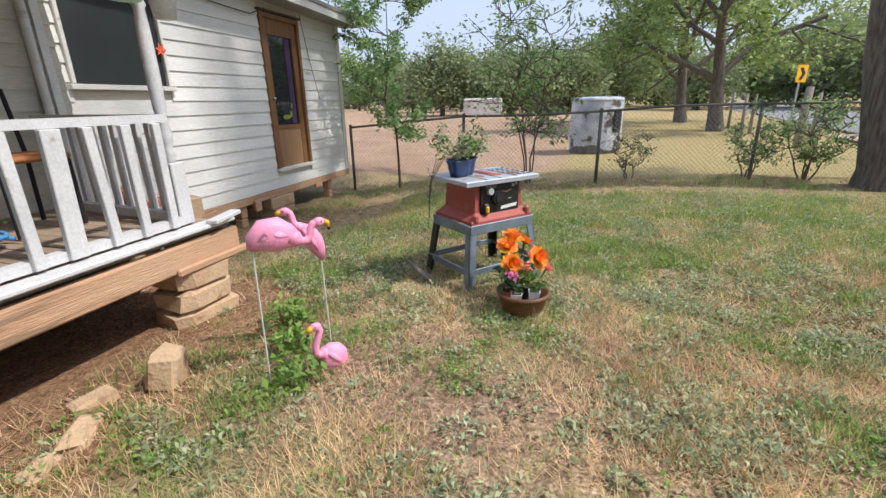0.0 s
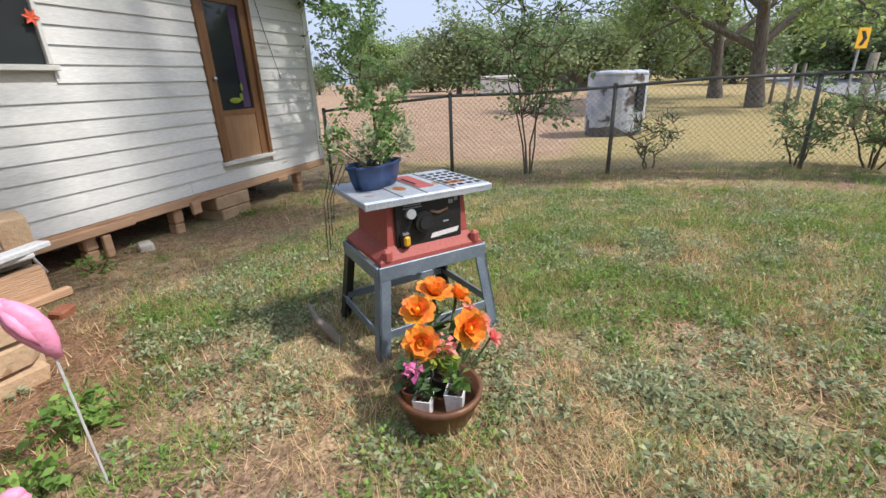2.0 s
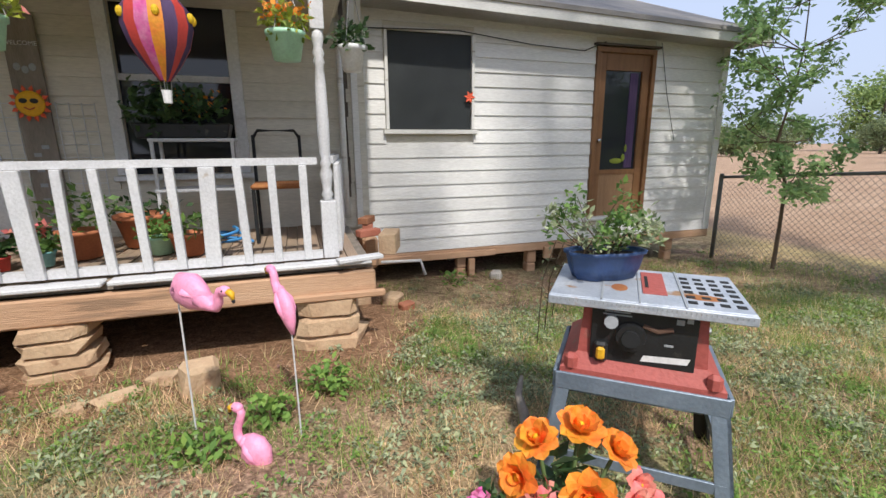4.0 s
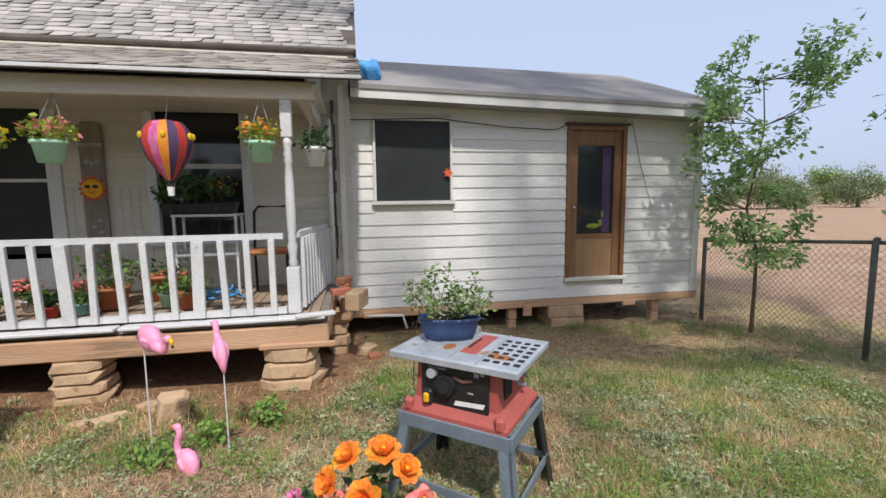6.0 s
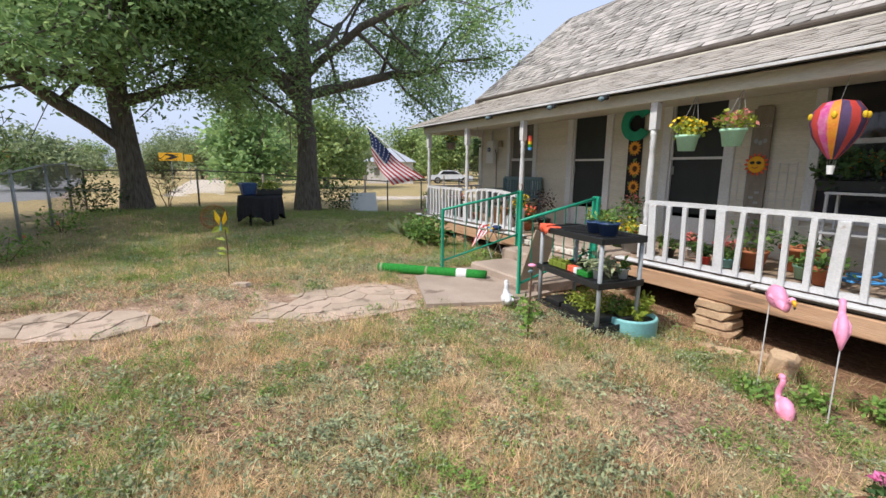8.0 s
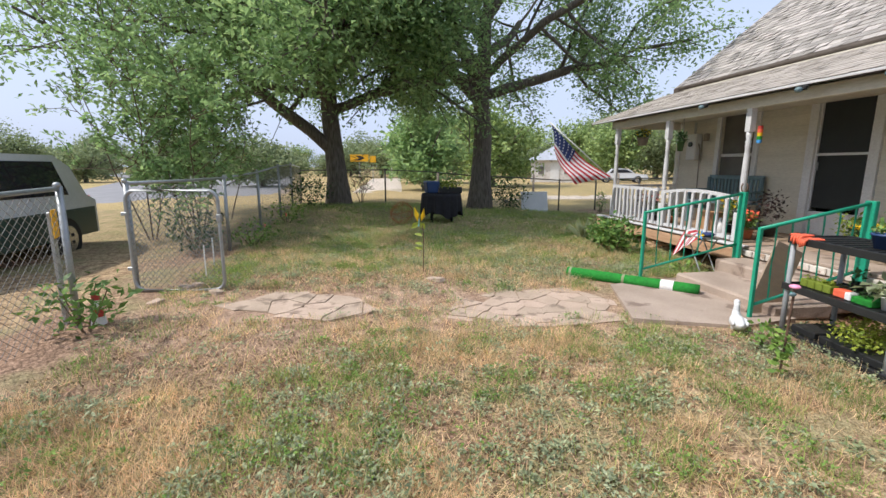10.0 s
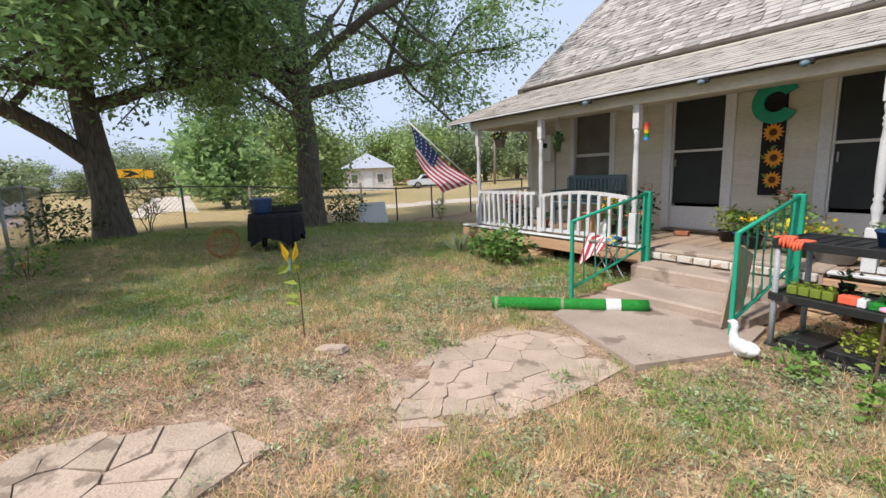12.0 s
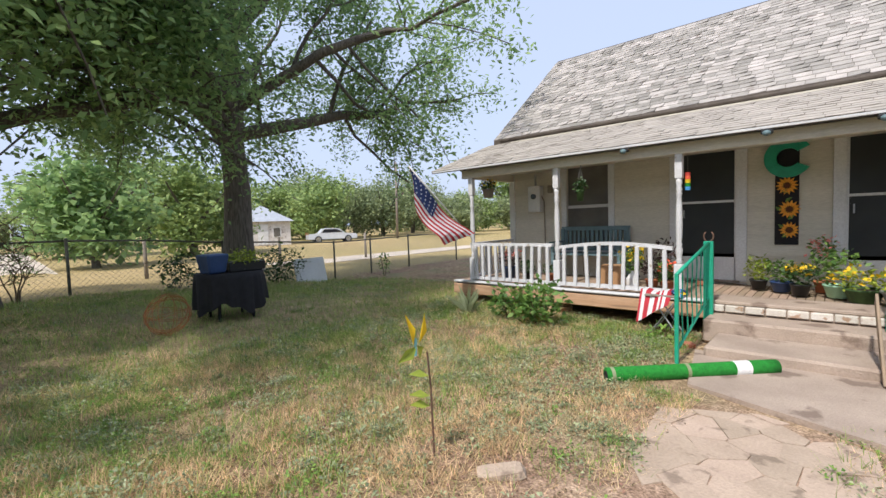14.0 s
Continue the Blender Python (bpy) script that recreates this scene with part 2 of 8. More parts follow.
    crumb=mat("crumbled_leaf", (0.30, 0.20, 0.13), (0.16, 0.10, 0.065), 0.9, 6.0, 40, 0.0, rand="island", rvar=0.6, leaf=0.15),
    blue=mat("blue_cloth", (0.03, 0.05, 0.16), (0.025, 0.04, 0.12), 0.8, 12, 90, 0.3),
    flagred=mat("red_cloth", (0.50, 0.035, 0.05), (0.42, 0.03, 0.045), 0.8, 12, 90, 0.2, leaf=0.15),
    flagwhite=mat("white_cloth", (0.75, 0.74, 0.75), (0.68, 0.67, 0.69), 0.8, 12, 90, 0.2, leaf=0.15),
    blackcloth=mat("black_cloth", (0.02, 0.02, 0.024), (0.014, 0.014, 0.017), 0.9, 12, 90, 0.3),
    yellow=mat("sign_yellow", (0.85, 0.46, 0.02), (0.78, 0.40, 0.02), 0.5, 9, 60, 0.0),
    asphalt=mat("asphalt", (0.27, 0.265, 0.27), (0.22, 0.22, 0.225), 0.9, 1, 40, 0.4),
    shoulder=mat("pink_gravel", (0.52, 0.40, 0.33), (0.42, 0.32, 0.26), 0.95, 3, 50, 0.5, stain=(0.36, 0.34, 0.2), stain_at=0.62, stain_scale=1.2),
    slate=mat("blue_grey_paint", (0.16, 0.24, 0.27), (0.13, 0.20, 0.22), 0.6, 6, 60, 0.2),
    cardboard=mat("cardboard", (0.45, 0.26, 0.13), (0.40, 0.22, 0.11), 0.85, 6, 60, 0.2),
    chrome=mat("car_chrome", (0.55, 0.56, 0.58), None, 0.25, 9, 60, 0.0, metal=0.9),
    carwhite=mat("silver_car_paint", (0.62, 0.65, 0.70), (0.56, 0.6, 0.65), 0.3, 3, 60, 0.0),
    suvgreen=mat("dark_green_car_paint", (0.02, 0.06, 0.055), None, 0.3, 3, 60, 0.0),
    tarp=mat("peeling_grey_wrap", (0.62, 0.64, 0.68), (0.35, 0.40, 0.50), 0.6, 4, 40, 0.6, stain=(0.10, 0.08, 0.07), stain_at=0.56, stain_scale=3, stretch=(1, 1, 1)),
    tankgrey=mat("dirty_tank_side", (0.20, 0.19, 0.185), (0.11, 0.10, 0.095), 0.7, 4, 40, 0.4, stretch=(2, 2, 0.5)),
    bluetarp=mat("blue_tarp", (0.09, 0.36, 0.74), (0.06, 0.27, 0.60), 0.5, 9, 60, 0.3),
    turf=mat("artificial_turf", (0.02, 0.29, 0.035), (0.012, 0.19, 0.022), 0.8, 30, 160, 1.0),
    steelwhite=mat("white_enamel", (0.78, 0.80, 0.82), (0.72, 0.74, 0.77), 0.35, 6, 60, 0.05),
    stake=mat("metal_stake", (0.72, 0.72, 0.73), (0.62, 0.62, 0.63), 0.45, 30, 90, 0.0, metal=0.15),
    horn=mat("rusty_horseshoe", (0.14, 0.08, 0.055), None, 0.8, 20, 90, 0.3),
    farwall=mat("peeling_white_wall", (0.68, 0.66, 0.64), (0.55, 0.52, 0.5), 0.7, 3, 30, 0.2, stain=(0.3, 0.27, 0.25), stain_at=0.6, stain_scale=4),
    farroof=mat("tin_roof", (0.45, 0.48, 0.52), (0.38, 0.40, 0.44), 0.5, 3, 30, 0.2, metal=0.2),
    sunflower=mat("sunflower_petal", (0.85, 0.40, 0.05), (0.78, 0.32, 0.04), 0.7, 20, 60, 0.2),
    sunheart=mat("sunflower_heart", (0.12, 0.045, 0.02), None, 0.9, 30, 90, 0.6),
)


def ground_material():
    m = bpy.data.materials.new("dry_lawn_soil")
    m.use_nodes = True
    n, l = m.node_tree.nodes, m.node_tree.links
    b = n["Principled BSDF"]
    tc = n.new("ShaderNodeTexCoord")

    def nz(s, d=5.0):
        t = n.new("ShaderNodeTexNoise")
        t.inputs["Scale"].default_value, t.inputs["Detail"].default_value = s, d
        l.new(tc.outputs["Object"], t.inputs["Vector"])
        return t.outputs["Fac"]

    def mixc(f, lo, hi, a, c):
        r = n.new("ShaderNodeMapRange")
        r.inputs[1].default_value, r.inputs[2].default_value = lo, hi
        l.new(f, r.inputs[0])
        x = n.new("ShaderNodeMixRGB")
        l.new(r.outputs[0], x.inputs[0])
        for i, v in ((1, a), (2, c)):
            if isinstance(v, tuple):
                x.inputs[i].default_value = (*v, 1)
            else:
                l.new(v, x.inputs[i])
        return x.outputs[0]

    sep = n.new("ShaderNodeSeparateXYZ")
    l.new(tc.outputs["Object"], sep.inputs[0])

    def band(axis, lo, hi):
        r = n.new("ShaderNodeMapRange")
        r.inputs[1].default_value, r.inputs[2].default_value = lo, hi
        l.new(sep.outputs[axis], r.inputs[0])
        return r.outputs[0]

    def times(a, c):
        m_ = n.new("ShaderNodeMath")
        m_.operation = "MULTIPLY"
        l.new(a, m_.inputs[0])
        l.new(c, m_.inputs[1])
        return m_.outputs[0]

    straw = mixc(nz(9, 8), 0.35, 0.65, (0.25, 0.17, 0.11), (0.54, 0.41, 0.26))
    soil = mixc(nz(30, 4), 0.35, 0.65, (0.22, 0.145, 0.105), (0.43, 0.295, 0.215))
    col = mixc(nz(0.7, 6), 0.46, 0.60, straw, soil)
    col = mixc(nz(1.1, 7), 0.50, 0.62, col, (0.32, 0.285, 0.165))
    far = mixc(nz(0.06, 5), 0.35, 0.65, (0.50, 0.385, 0.21), (0.42, 0.35, 0.17))
    lush = mixc(nz(3.0, 7), 0.35, 0.65, (0.30, 0.27, 0.145), (0.45, 0.345, 0.215))
    col = mixc(times(band("X", -9.5, -13.0), band("Y", 0.5, -2.0)), 0.2, 1.0, col, lush)
    dirt = mixc(nz(18, 6), 0.3, 0.7, (0.24, 0.14, 0.085), (0.36, 0.225, 0.145))
    col = mixc(times(times(band("Y", -3.1, -2.3), band("X", -2.4, -3.1)), band("X", -7.0, -6.2)), 0.15, 0.7, col, dirt)
    col = mixc(times(times(band("Y", -9.4, -8.4), band("Y", -6.0, -7.2)), times(band("X", -9.6, -8.4), band("X", -5.0, -6.2))), 0.1, 0.9, col, (0.36, 0.25, 0.18))
    trod = mixc(nz(5, 8), 0.35, 0.65, (0.33, 0.225, 0.165), (0.52, 0.385, 0.295))
    col = mixc(times(times(band("X", -8.3, -7.5), band("X", -6.1, -6.8)), times(band("Y", -4.0, -4.5), band("Y", -9.2, -8.6))), 0.1, 0.9, col, trod)
    pink = mixc(nz(1.2, 8), 0.35, 0.65, (0.50, 0.36, 0.26), (0.42, 0.29, 0.205))
    far = mixc(times(band("X", 3.2, 4.4), band("Y", -4.6, -3.2)), 0.3, 0.7, far, pink)
    col = mixc(sep.outputs["X"], 2.6, 3.6, col, far)
    fl = n.new("ShaderNodeMapRange")
    fl.inputs[1].default_value, fl.inputs[2].default_value = -19.0, -18.0
    l.new(sep.outputs["X"], fl.inputs[0])
    x = n.new("ShaderNodeMixRGB")
    l.new(fl.outputs[0], x.inputs[0])
    l.new(far, x.inputs[1])
    l.new(col, x.inputs[2])
    grit = mixc(nz(70, 3), 0.34, 0.66, (0.52, 0.50, 0.47), (1.28, 1.27, 1.25))
    clod = mixc(nz(16, 6), 0.36, 0.64, (0.74, 0.72, 0.69), (1.14, 1.13, 1.12))
    out = x.outputs[0]
    for g in (grit, clod):
        mm = n.new("ShaderNodeMixRGB")
        mm.blend_type = "MULTIPLY"
        mm.inputs[0].default_value = 1.0
        l.new(out, mm.inputs[1])
        l.new(g, mm.inputs[2])
        out = mm.outputs[0]
    l.new(out, b.inputs["Base Color"])
    b.inputs["Roughness"].default_value = 0.95
    b.inputs["Specular IOR Level"].default_value = 0.1
    bp = n.new("ShaderNodeBump")
    bp.inputs["Strength"].default_value, bp.inputs["Distance"].default_value = 0.8, 0.02
    l.new(nz(40, 5), bp.inputs["Height"])
    l.new(bp.outputs[0], b.inputs["Normal"])
    return m


M["ground"] = ground_material()
rng = random.Random(7)


# ---- mesh tools ----
class MB:
    """Collects the faces of one mesh."""

    def __init__(self):
        self.v, self.f = [], []

    def add(self, verts, faces):
        k = len(self.v)
        self.v += [tuple(p) for p in verts]
        self.f += [tuple(i + k for i in q) for q in faces]
        return self

    def box(self, c, s, rz=0.0, bev=0.0, m=None, taper=1.0):
        hx, hy, hz = s[0] / 2, s[1] / 2, s[2] / 2
        m = m or (Matrix.Translation(c) @ Matrix.Rotation(radians(rz), 4, "Z"))
        if not bev:
            vs = [(x * hx * (taper if z > 0 else 1), y * hy * (taper if z > 0 else 1), z * hz) for z in (-1, 1) for y in (-1, 1) for x in (-1, 1)]
            fs = [(0, 2, 3, 1), (4, 5, 7, 6), (0, 1, 5, 4), (2, 6, 7, 3), (0, 4, 6, 2), (1, 3, 7, 5)]
        else:
            b = min(bev, hx * 0.9, hy * 0.9, hz * 0.9)
            vs, idx = [], {}
            for sx in (-1, 1):
                for sy in (-1, 1):
                    for sz in (-1, 1):
                        for a in range(3):
                            p = [sx * (hx - b), sy * (hy - b), sz * (hz - b)]
                            p[a] = (sx * hx, sy * hy, sz * hz)[a]
                            k = taper if sz > 0 else 1
                            idx[sx, sy, sz, a] = len(vs)
                            vs.append((p[0] * k, p[1] * k, p[2]))
            fs = []
            for a in range(3):
                u, w = (a + 1) % 3, (a + 2) % 3
                for s1 in (-1, 1):
                    q = []
                    for su, sw in ((-1, -1), (1, -1), (1, 1), (-1, 1)):
                        key = [0, 0, 0]
                        key[a], key[u], key[w] = s1, su, sw
                        q.append(idx[(*key, a)])
                    fs.append(tuple(q if s1 > 0 else q[::-1]))
                for su in (-1, 1):
                    for sw in (-1, 1):
                        k1, k2 = [0, 0, 0], [0, 0, 0]
                        k1[a], k1[u], k1[w] = -1, su, sw
                        k2[a], k2[u], k2[w] = 1, su, sw
                        q = (idx[(*k1, u)], idx[(*k2, u)], idx[(*k2, w)], idx[(*k1, w)])
                        fs.append(q if su * sw > 0 else q[::-1])
            for sx in (-1, 1):
                for sy in (-1, 1):
                    for sz in (-1, 1):
                        q = tuple(idx[sx, sy, sz, a] for a in range(3))
                        fs.append(q if sx * sy * sz > 0 else q[::-1])
        return self.add([m @ Vector(p) for p in vs], fs)

    def tube(self, pts, radii, n=8, cap=True, squash=1.0, up=None):
        pts = [Vector(p) for p in pts]
        if isinstance(radii, (int, float)):
            radii = [radii] * len(pts)
        rings = []
        for i, p in enumerate(pts):
            d = (pts[min(i + 1, len(pts) - 1)] - pts[max(i - 1, 0)]).normalized()
            if up is None:
                up = Vector((1, 0, 0)) if abs(d.x) < 0.8 else Vector((0, 1, 0))
            a = d.cross(up).normalized()
            bb = d.cross(a).normalized()
            rings.append([p + (a * math.cos(2 * math.pi * j / n) + bb * math.sin(2 * math.pi * j / n) * squash) * radii[i] for j in range(n)])
        vs = [q for r in rings for q in r]
        fs = [(i * n + j, i * n + (j + 1) % n, (i + 1) * n + (j + 1) % n, (i + 1) * n + j) for i in range(len(pts) - 1) for j in range(n)]
        if cap:
            fs += [tuple(range(n))[::-1], tuple((len(pts) - 1) * n + j for j in range(n))]
        return self.add(vs, fs)

    def lathe(self, c, prof, n=20, sx=1.0, sy=1.0, rz=0.0):
        ca, sa = math.cos(rz), math.sin(rz)
        vs = []
        for r, z in prof:
            for j in range(n):
                x, y = r * math.cos(2 * math.pi * j / n) * sx, r * math.sin(2 * math.pi * j / n) * sy
                vs.append((c[0] + x * ca - y * sa, c[1] + x * sa + y * ca, c[2] + z))
        k = len(prof)
        fs = [(i * n + j, i * n + (j + 1) % n, (i + 1) * n + (j + 1) % n, (i + 1) * n + j) for i in range(k - 1) for j in range(n)]
        if prof[0][0] > 1e-4:
            fs.append(tuple(range(n))[::-1])
        if prof[-1][0] > 1e-4:
            fs.append(tuple((k - 1) * n + j for j in range(n)))
        return self.add(vs, fs)

    def ball(self, c, s, n=12, k=8, m=None):
        vs = []
        for i in range(k + 1):
            a = math.pi * i / k
            for j in range(n):
                b = 2 * math.pi * j / n
                p = Vector((math.sin(a) * math.cos(b) * s[0], math.sin(a) * math.sin(b) * s[1], -math.cos(a) * s[2]))
                vs.append(Vector(c) + ((m @ p) if m else p))
        fs = [(i * n + j, i * n + (j + 1) % n, (i + 1) * n + (j + 1) % n, (i + 1) * n + j) for i in range(k) for j in range(n)]
        return self.add(vs, fs)

    def prism(self, poly, d, m):
        """poly: 2D outline, pushed d along z, laid by the matrix m."""
        n = len(poly)
        vs = [m @ Vector((x, y, 0)) for x, y in poly] + [m @ Vector((x, y, d)) for x, y in poly]
        fs = [tuple(range(n))[::-1], tuple(range(n, 2 * n))] + [(i, (i + 1) % n, n + (i + 1) % n, n + i) for i in range(n)]
        return self.add(vs, fs)

    def leaf(self, p, d, size, wid=0.5, up=None, r=None):
        """One pointed leaf of two faces, folded along its rib."""
        d = d.normalized()
        up = up or Vector(((r or rng).uniform(-1, 1), (r or rng).uniform(-1, 1), (r or rng).uniform(0.2, 1)))
        s = d.cross(up)
        if s.length < 1e-3:
            s = Vector((1, 0, 0))
        s = s.normalized() * size * wid * 0.5
        nrm = s.cross(d).normalized() * size * 0.12
        a, c = p, p + d * size
        mid = p + d * size * 0.45
        self.add([a, mid + s + nrm, c, mid - s + nrm], [(0, 1, 2), (0, 2, 3)])
        return self

    def mesh(self, name, material, smooth=False):
        me = bpy.data.meshes.new(name)
        me.from_pydata([tuple(p) for p in self.v], [], self.f)
        me.materials.append(material)
        if smooth:
            me.polygons.foreach_set("use_smooth", [True] * len(me.polygons))
        me.update()
        return me


def part(name, mb, material, parent=None, label="", smooth=False, kind=""):
    ob = new(name, mb.mesh(name, material, smooth))
    if parent:
        ob.parent = parent
    return tagged(ob, label, kind=kind)


def thing(name, at, label, category, group="", kind="", rz=0.0):
    ob = new(name)
    ob.empty_display_size = 0.1
    ob.matrix_basis = pose(*at, 0, 0, rz)
    return tagged(ob, label, category, group, kind)


def single(name, mb, material, label, category, kind="", group="", smooth=False):
    return tagged(part(name, mb, material, None, "", smooth), label, category, group, kind)


HEIGHTS = ((-7.6, -4.6, -0.03), (-6.5, -3.3, 0.0), (-7.9, -3.5, 0.02), (-8.6, -6.1, 0.05), (-3.6, -3.0, -0.2),
           (-3.1, -4.0, -0.15), (-0.7, 0.0, -0.48), (-2.4, 0.2, -0.45), (1.0, 0.1, -0.5), (2.0, 0.0, -0.5), (2.7, -6.9, -0.17), (2.2, -2.3, -0.3), (-15.5, -7.7, 0.3),
           (-17.6, -2.9, 0.0), (-18.2, -0.4, -0.17), (-18.3, -6.4, 0.2), (-5.0, -2.4, -0.22), (-11.5, -2.2, 0.02),
           (-7.5, -8.0, 0.05), (-2.0, -8.0, -0.02), (-4.0, -1.0, -0.32), (-13.7, -5.2, 0.08), (-13.0, 2.0, -0.1), (-5.3, -3.35, -0.02), (-6.1, -3.2, 0.0), (-5.0, -2.75, -0.17), (-5.4, -4.1, -0.06), (-2.3, -3.6, -0.24))


def gz(x, y):
    """The ground's height."""
    s = w = 0.0
    for a, b, h in HEIGHTS:
        k = 1.0 / ((x - a) ** 2 + (y - b) ** 2 + 0.35) ** 1.5
        s, w = s + k * h, w + k
    far = max(0.0, min(1.0, (math.hypot(x + 7, y + 4) - 14) / 12))
    return s / w * (1 - far) - 0.1 * far

# ---- ground and road ----
def build_ground():
    mb = MB()
    xs = [-900, -300, -120, -60, -40] + [-30 + 0.5 * i for i in range(97)] + [24, 32, 50, 110, 300, 900]
    ys = [-900, -300, -120, -60, -35, -24, -18] + [-14 + 0.5 * i for i in range(45)] + [12, 20, 40, 100, 300, 900]
    for y in ys:
        for x in xs:
            z = gz(x, y) + 0.012 * noise.noise((x * 1.7, y * 1.7, 0.3)) + 0.03 * noise.noise((x * 0.4, y * 0.4, 2.0))
            mb.v.append((x, y, z))
    n = len(xs)
    mb.f = [(j * n + i, j * n + i + 1, (j + 1) * n + i + 1, (j + 1) * n + i) for j in range(len(ys) - 1) for i in range(n - 1)]
    single("ground", mb, M["ground"], "dry patchy lawn and bare reddish soil", "ground", "structure", smooth=True)
    rd = MB()
    pts = [(-120, -34, 40), (-60, -19.5, 15), (-30, -15.5, 8), (-10, -15.0, 5), (10, -15.5, 4.2), (40, -20, 4.2), (120, -38, 4.2)]
    vs = []
    for x, y, far in pts:
        vs += [(x, y - far, -0.06), (x, y + 3.2, -0.06)]
    rd.add(vs, [(2 * i, 2 * i + 2, 2 * i + 3, 2 * i + 1) for i in range(len(pts) - 1)])
    single("road", rd, M["asphalt"], "grey asphalt road beyond the fence", "road", "structure")
    sh = MB()
    vs = []
    for x, y0, y1 in ((-34, -12.9, -12.2), (-26, -12.2, -11.2), (-18, -11.9, -10.6), (-10, -11.9, -10.4), (-5, -12.0, -10.2), (2, -12.2, -10.4), (12, -12.9, -11.6)):
        vs += [(x, y0, -0.075), (x, y1 + 0.3 * noise.noise((x, 0.3, 1.7)), -0.075)]
    sh.add(vs, [(2 * i, 2 * i + 2, 2 * i + 3, 2 * i + 1) for i in range(6)])
    single("road_shoulder", sh, M["shoulder"], "pinkish gravel shoulder between the road and the fence", "road shoulder", "structure")


build_ground()

# ---- the house: walls ----
WY = -0.33          # front of the main wall
X0, X1 = -11.75, -2.88   # main house
AX0, AX1 = -2.95, 2.03   # addition
PITCH = 0.155


def wall_with_openings(name, x0, x1, y, z0, z1, thick, holes, label):
    """A wall slab facing -y, its openings cut through."""
    mb = MB()
    xs = sorted({x0, x1, *[h[0] for h in holes], *[h[1] for h in holes]})
    for a, b in zip(xs[:-1], xs[1:]):
        cuts = sorted((h[2], h[3]) for h in holes if h[0] < (a + b) / 2 < h[1])
        z = z0
        for lo, hi in cuts + [(z1, z1)]:
            if lo > z + 1e-4:
                mb.box(((a + b) / 2, y + thick / 2, (z + lo) / 2), (b - a, thick, lo - z))
            z = max(z, hi)
    return single(name, mb, M["cream"], label, "wall", "structure")


def lap_boards(wall, x0, x1, y, z0, z1, holes, material, seed):
    """Overlapping boards nailed to a wall, one piece a board, broken at openings and butt joints."""
    r = random.Random(seed)
    z, k = z0, 0
    while z < z1 - 0.02:
        top = min(z + PITCH, z1)
        spans = [(x0, x1)]
        for h in holes:
            if h[2] < top - 0.01 and h[3] > z + 0.01:
                spans = [s for a, b in spans for s in ((a, min(b, h[0])), (max(a, h[1]), b)) if s[1] - s[0] > 0.02]
        for a, b in spans:
            cuts = [a]
            if b - a > 3:
                cuts.append(a + (b - a) * r.uniform(0.3, 0.7))
            cuts.append(b)
            for p, q in zip(cuts[:-1], cuts[1:]):
                sag = 0.003 * r.uniform(-1, 1)
                mb = MB()
                lo, hi = y - 0.024, y - 0.007
                mb.add([(p, lo, z + sag), (q - 0.003, lo, z - sag), (q - 0.003, hi, top + 0.006), (p, hi, top + 0.006),
                        (p, y, z + sag), (q - 0.003, y, z - sag), (q - 0.003, y, top + 0.006), (p, y, top + 0.006)],
                       [(0, 1, 2, 3), (4, 5, 1, 0), (3, 2, 6, 7), (0, 3, 7, 4), (1, 5, 6, 2)])
                part("board", mb, material, wall)
        z += PITCH
        k += 1


SD1 = (-6.75, -5.98, 0.42, 2.42)
SD2 = (-8.68, -7.93, 0.42, 2.42)
MW = (-4.95, -4.08, 0.92, 2.36)
W2 = (-10.55, -9.78, 0.86, 2.34)
AW = (-2.58, -1.63, 1.33, 2.33)
AD = (0.06, 0.83, 0.22, 2.25)

MAIN_HOLES = [SD1, SD2, MW, W2]
ADD_HOLES = [AW, AD]
wall_main = wall_with_openings("wall_north", X0, X1, WY, 0.15, 2.98, 0.14, MAIN_HOLES, "cream-painted lap siding wall behind the porch")
wall_add = wall_with_openings("wall_addition", AX0, AX1, 0.0, -0.06, 2.62, 0.12, ADD_HOLES, "whitewashed lap siding wall of the low addition")
side = MB()
side.box((X0 + 0.07, WY + 2.94, 1.56), (0.14, 5.6, 2.83))
side.prism([(WY + 0.14, 2.98), (WY + 5.74, 2.98), (2.55, 5.1)], 0.14, Matrix(((0, 0, 1, X0), (1, 0, 0, 0), (0, 1, 0, 0), (0, 0, 0, 1))))
side.box((X1 - 0.07, WY + 2.94, 1.56), (0.14, 5.6, 2.83))
side.prism([(WY + 0.14, 2.98), (WY + 5.74, 2.98), (2.55, 5.1)], 0.14, Matrix(((0, 0, 1, X1 - 0.14), (1, 0, 0, 0), (0, 1, 0, 0), (0, 0, 0, 1))))
side.box(((X0 + X1) / 2, WY + 5.74, 1.56), (X1 - X0, 0.14, 2.83))
single("wall_ends", side, M["cream"], "cream siding end walls of the house", "wall", "structure")
aside = MB()
aside.box((AX1 - 0.06, 2.0, 1.28), (0.12, 3.76, 2.68))
aside.box(((AX0 + AX1) / 2, 3.94, 1.28), (AX1 - AX0, 0.12, 2.68))
single("wall_addition_ends", aside, M["siding"], "white siding end walls of the addition", "wall", "structure")
# Added sheets; the rooms' darkness is put into their near-black colour.
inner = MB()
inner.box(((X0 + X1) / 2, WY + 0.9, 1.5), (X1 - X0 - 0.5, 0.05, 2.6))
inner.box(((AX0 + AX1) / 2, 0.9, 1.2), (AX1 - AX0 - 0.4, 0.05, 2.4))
single("wall_inner", inner, M["dark"], "near-black sheets standing in for the unlit rooms behind the windows", "wall", "structure")
fl = MB()
fl.box(((X0 + X1) / 2, 2.5, 0.28), (X1 - X0 - 0.3, 5.3, 0.2))
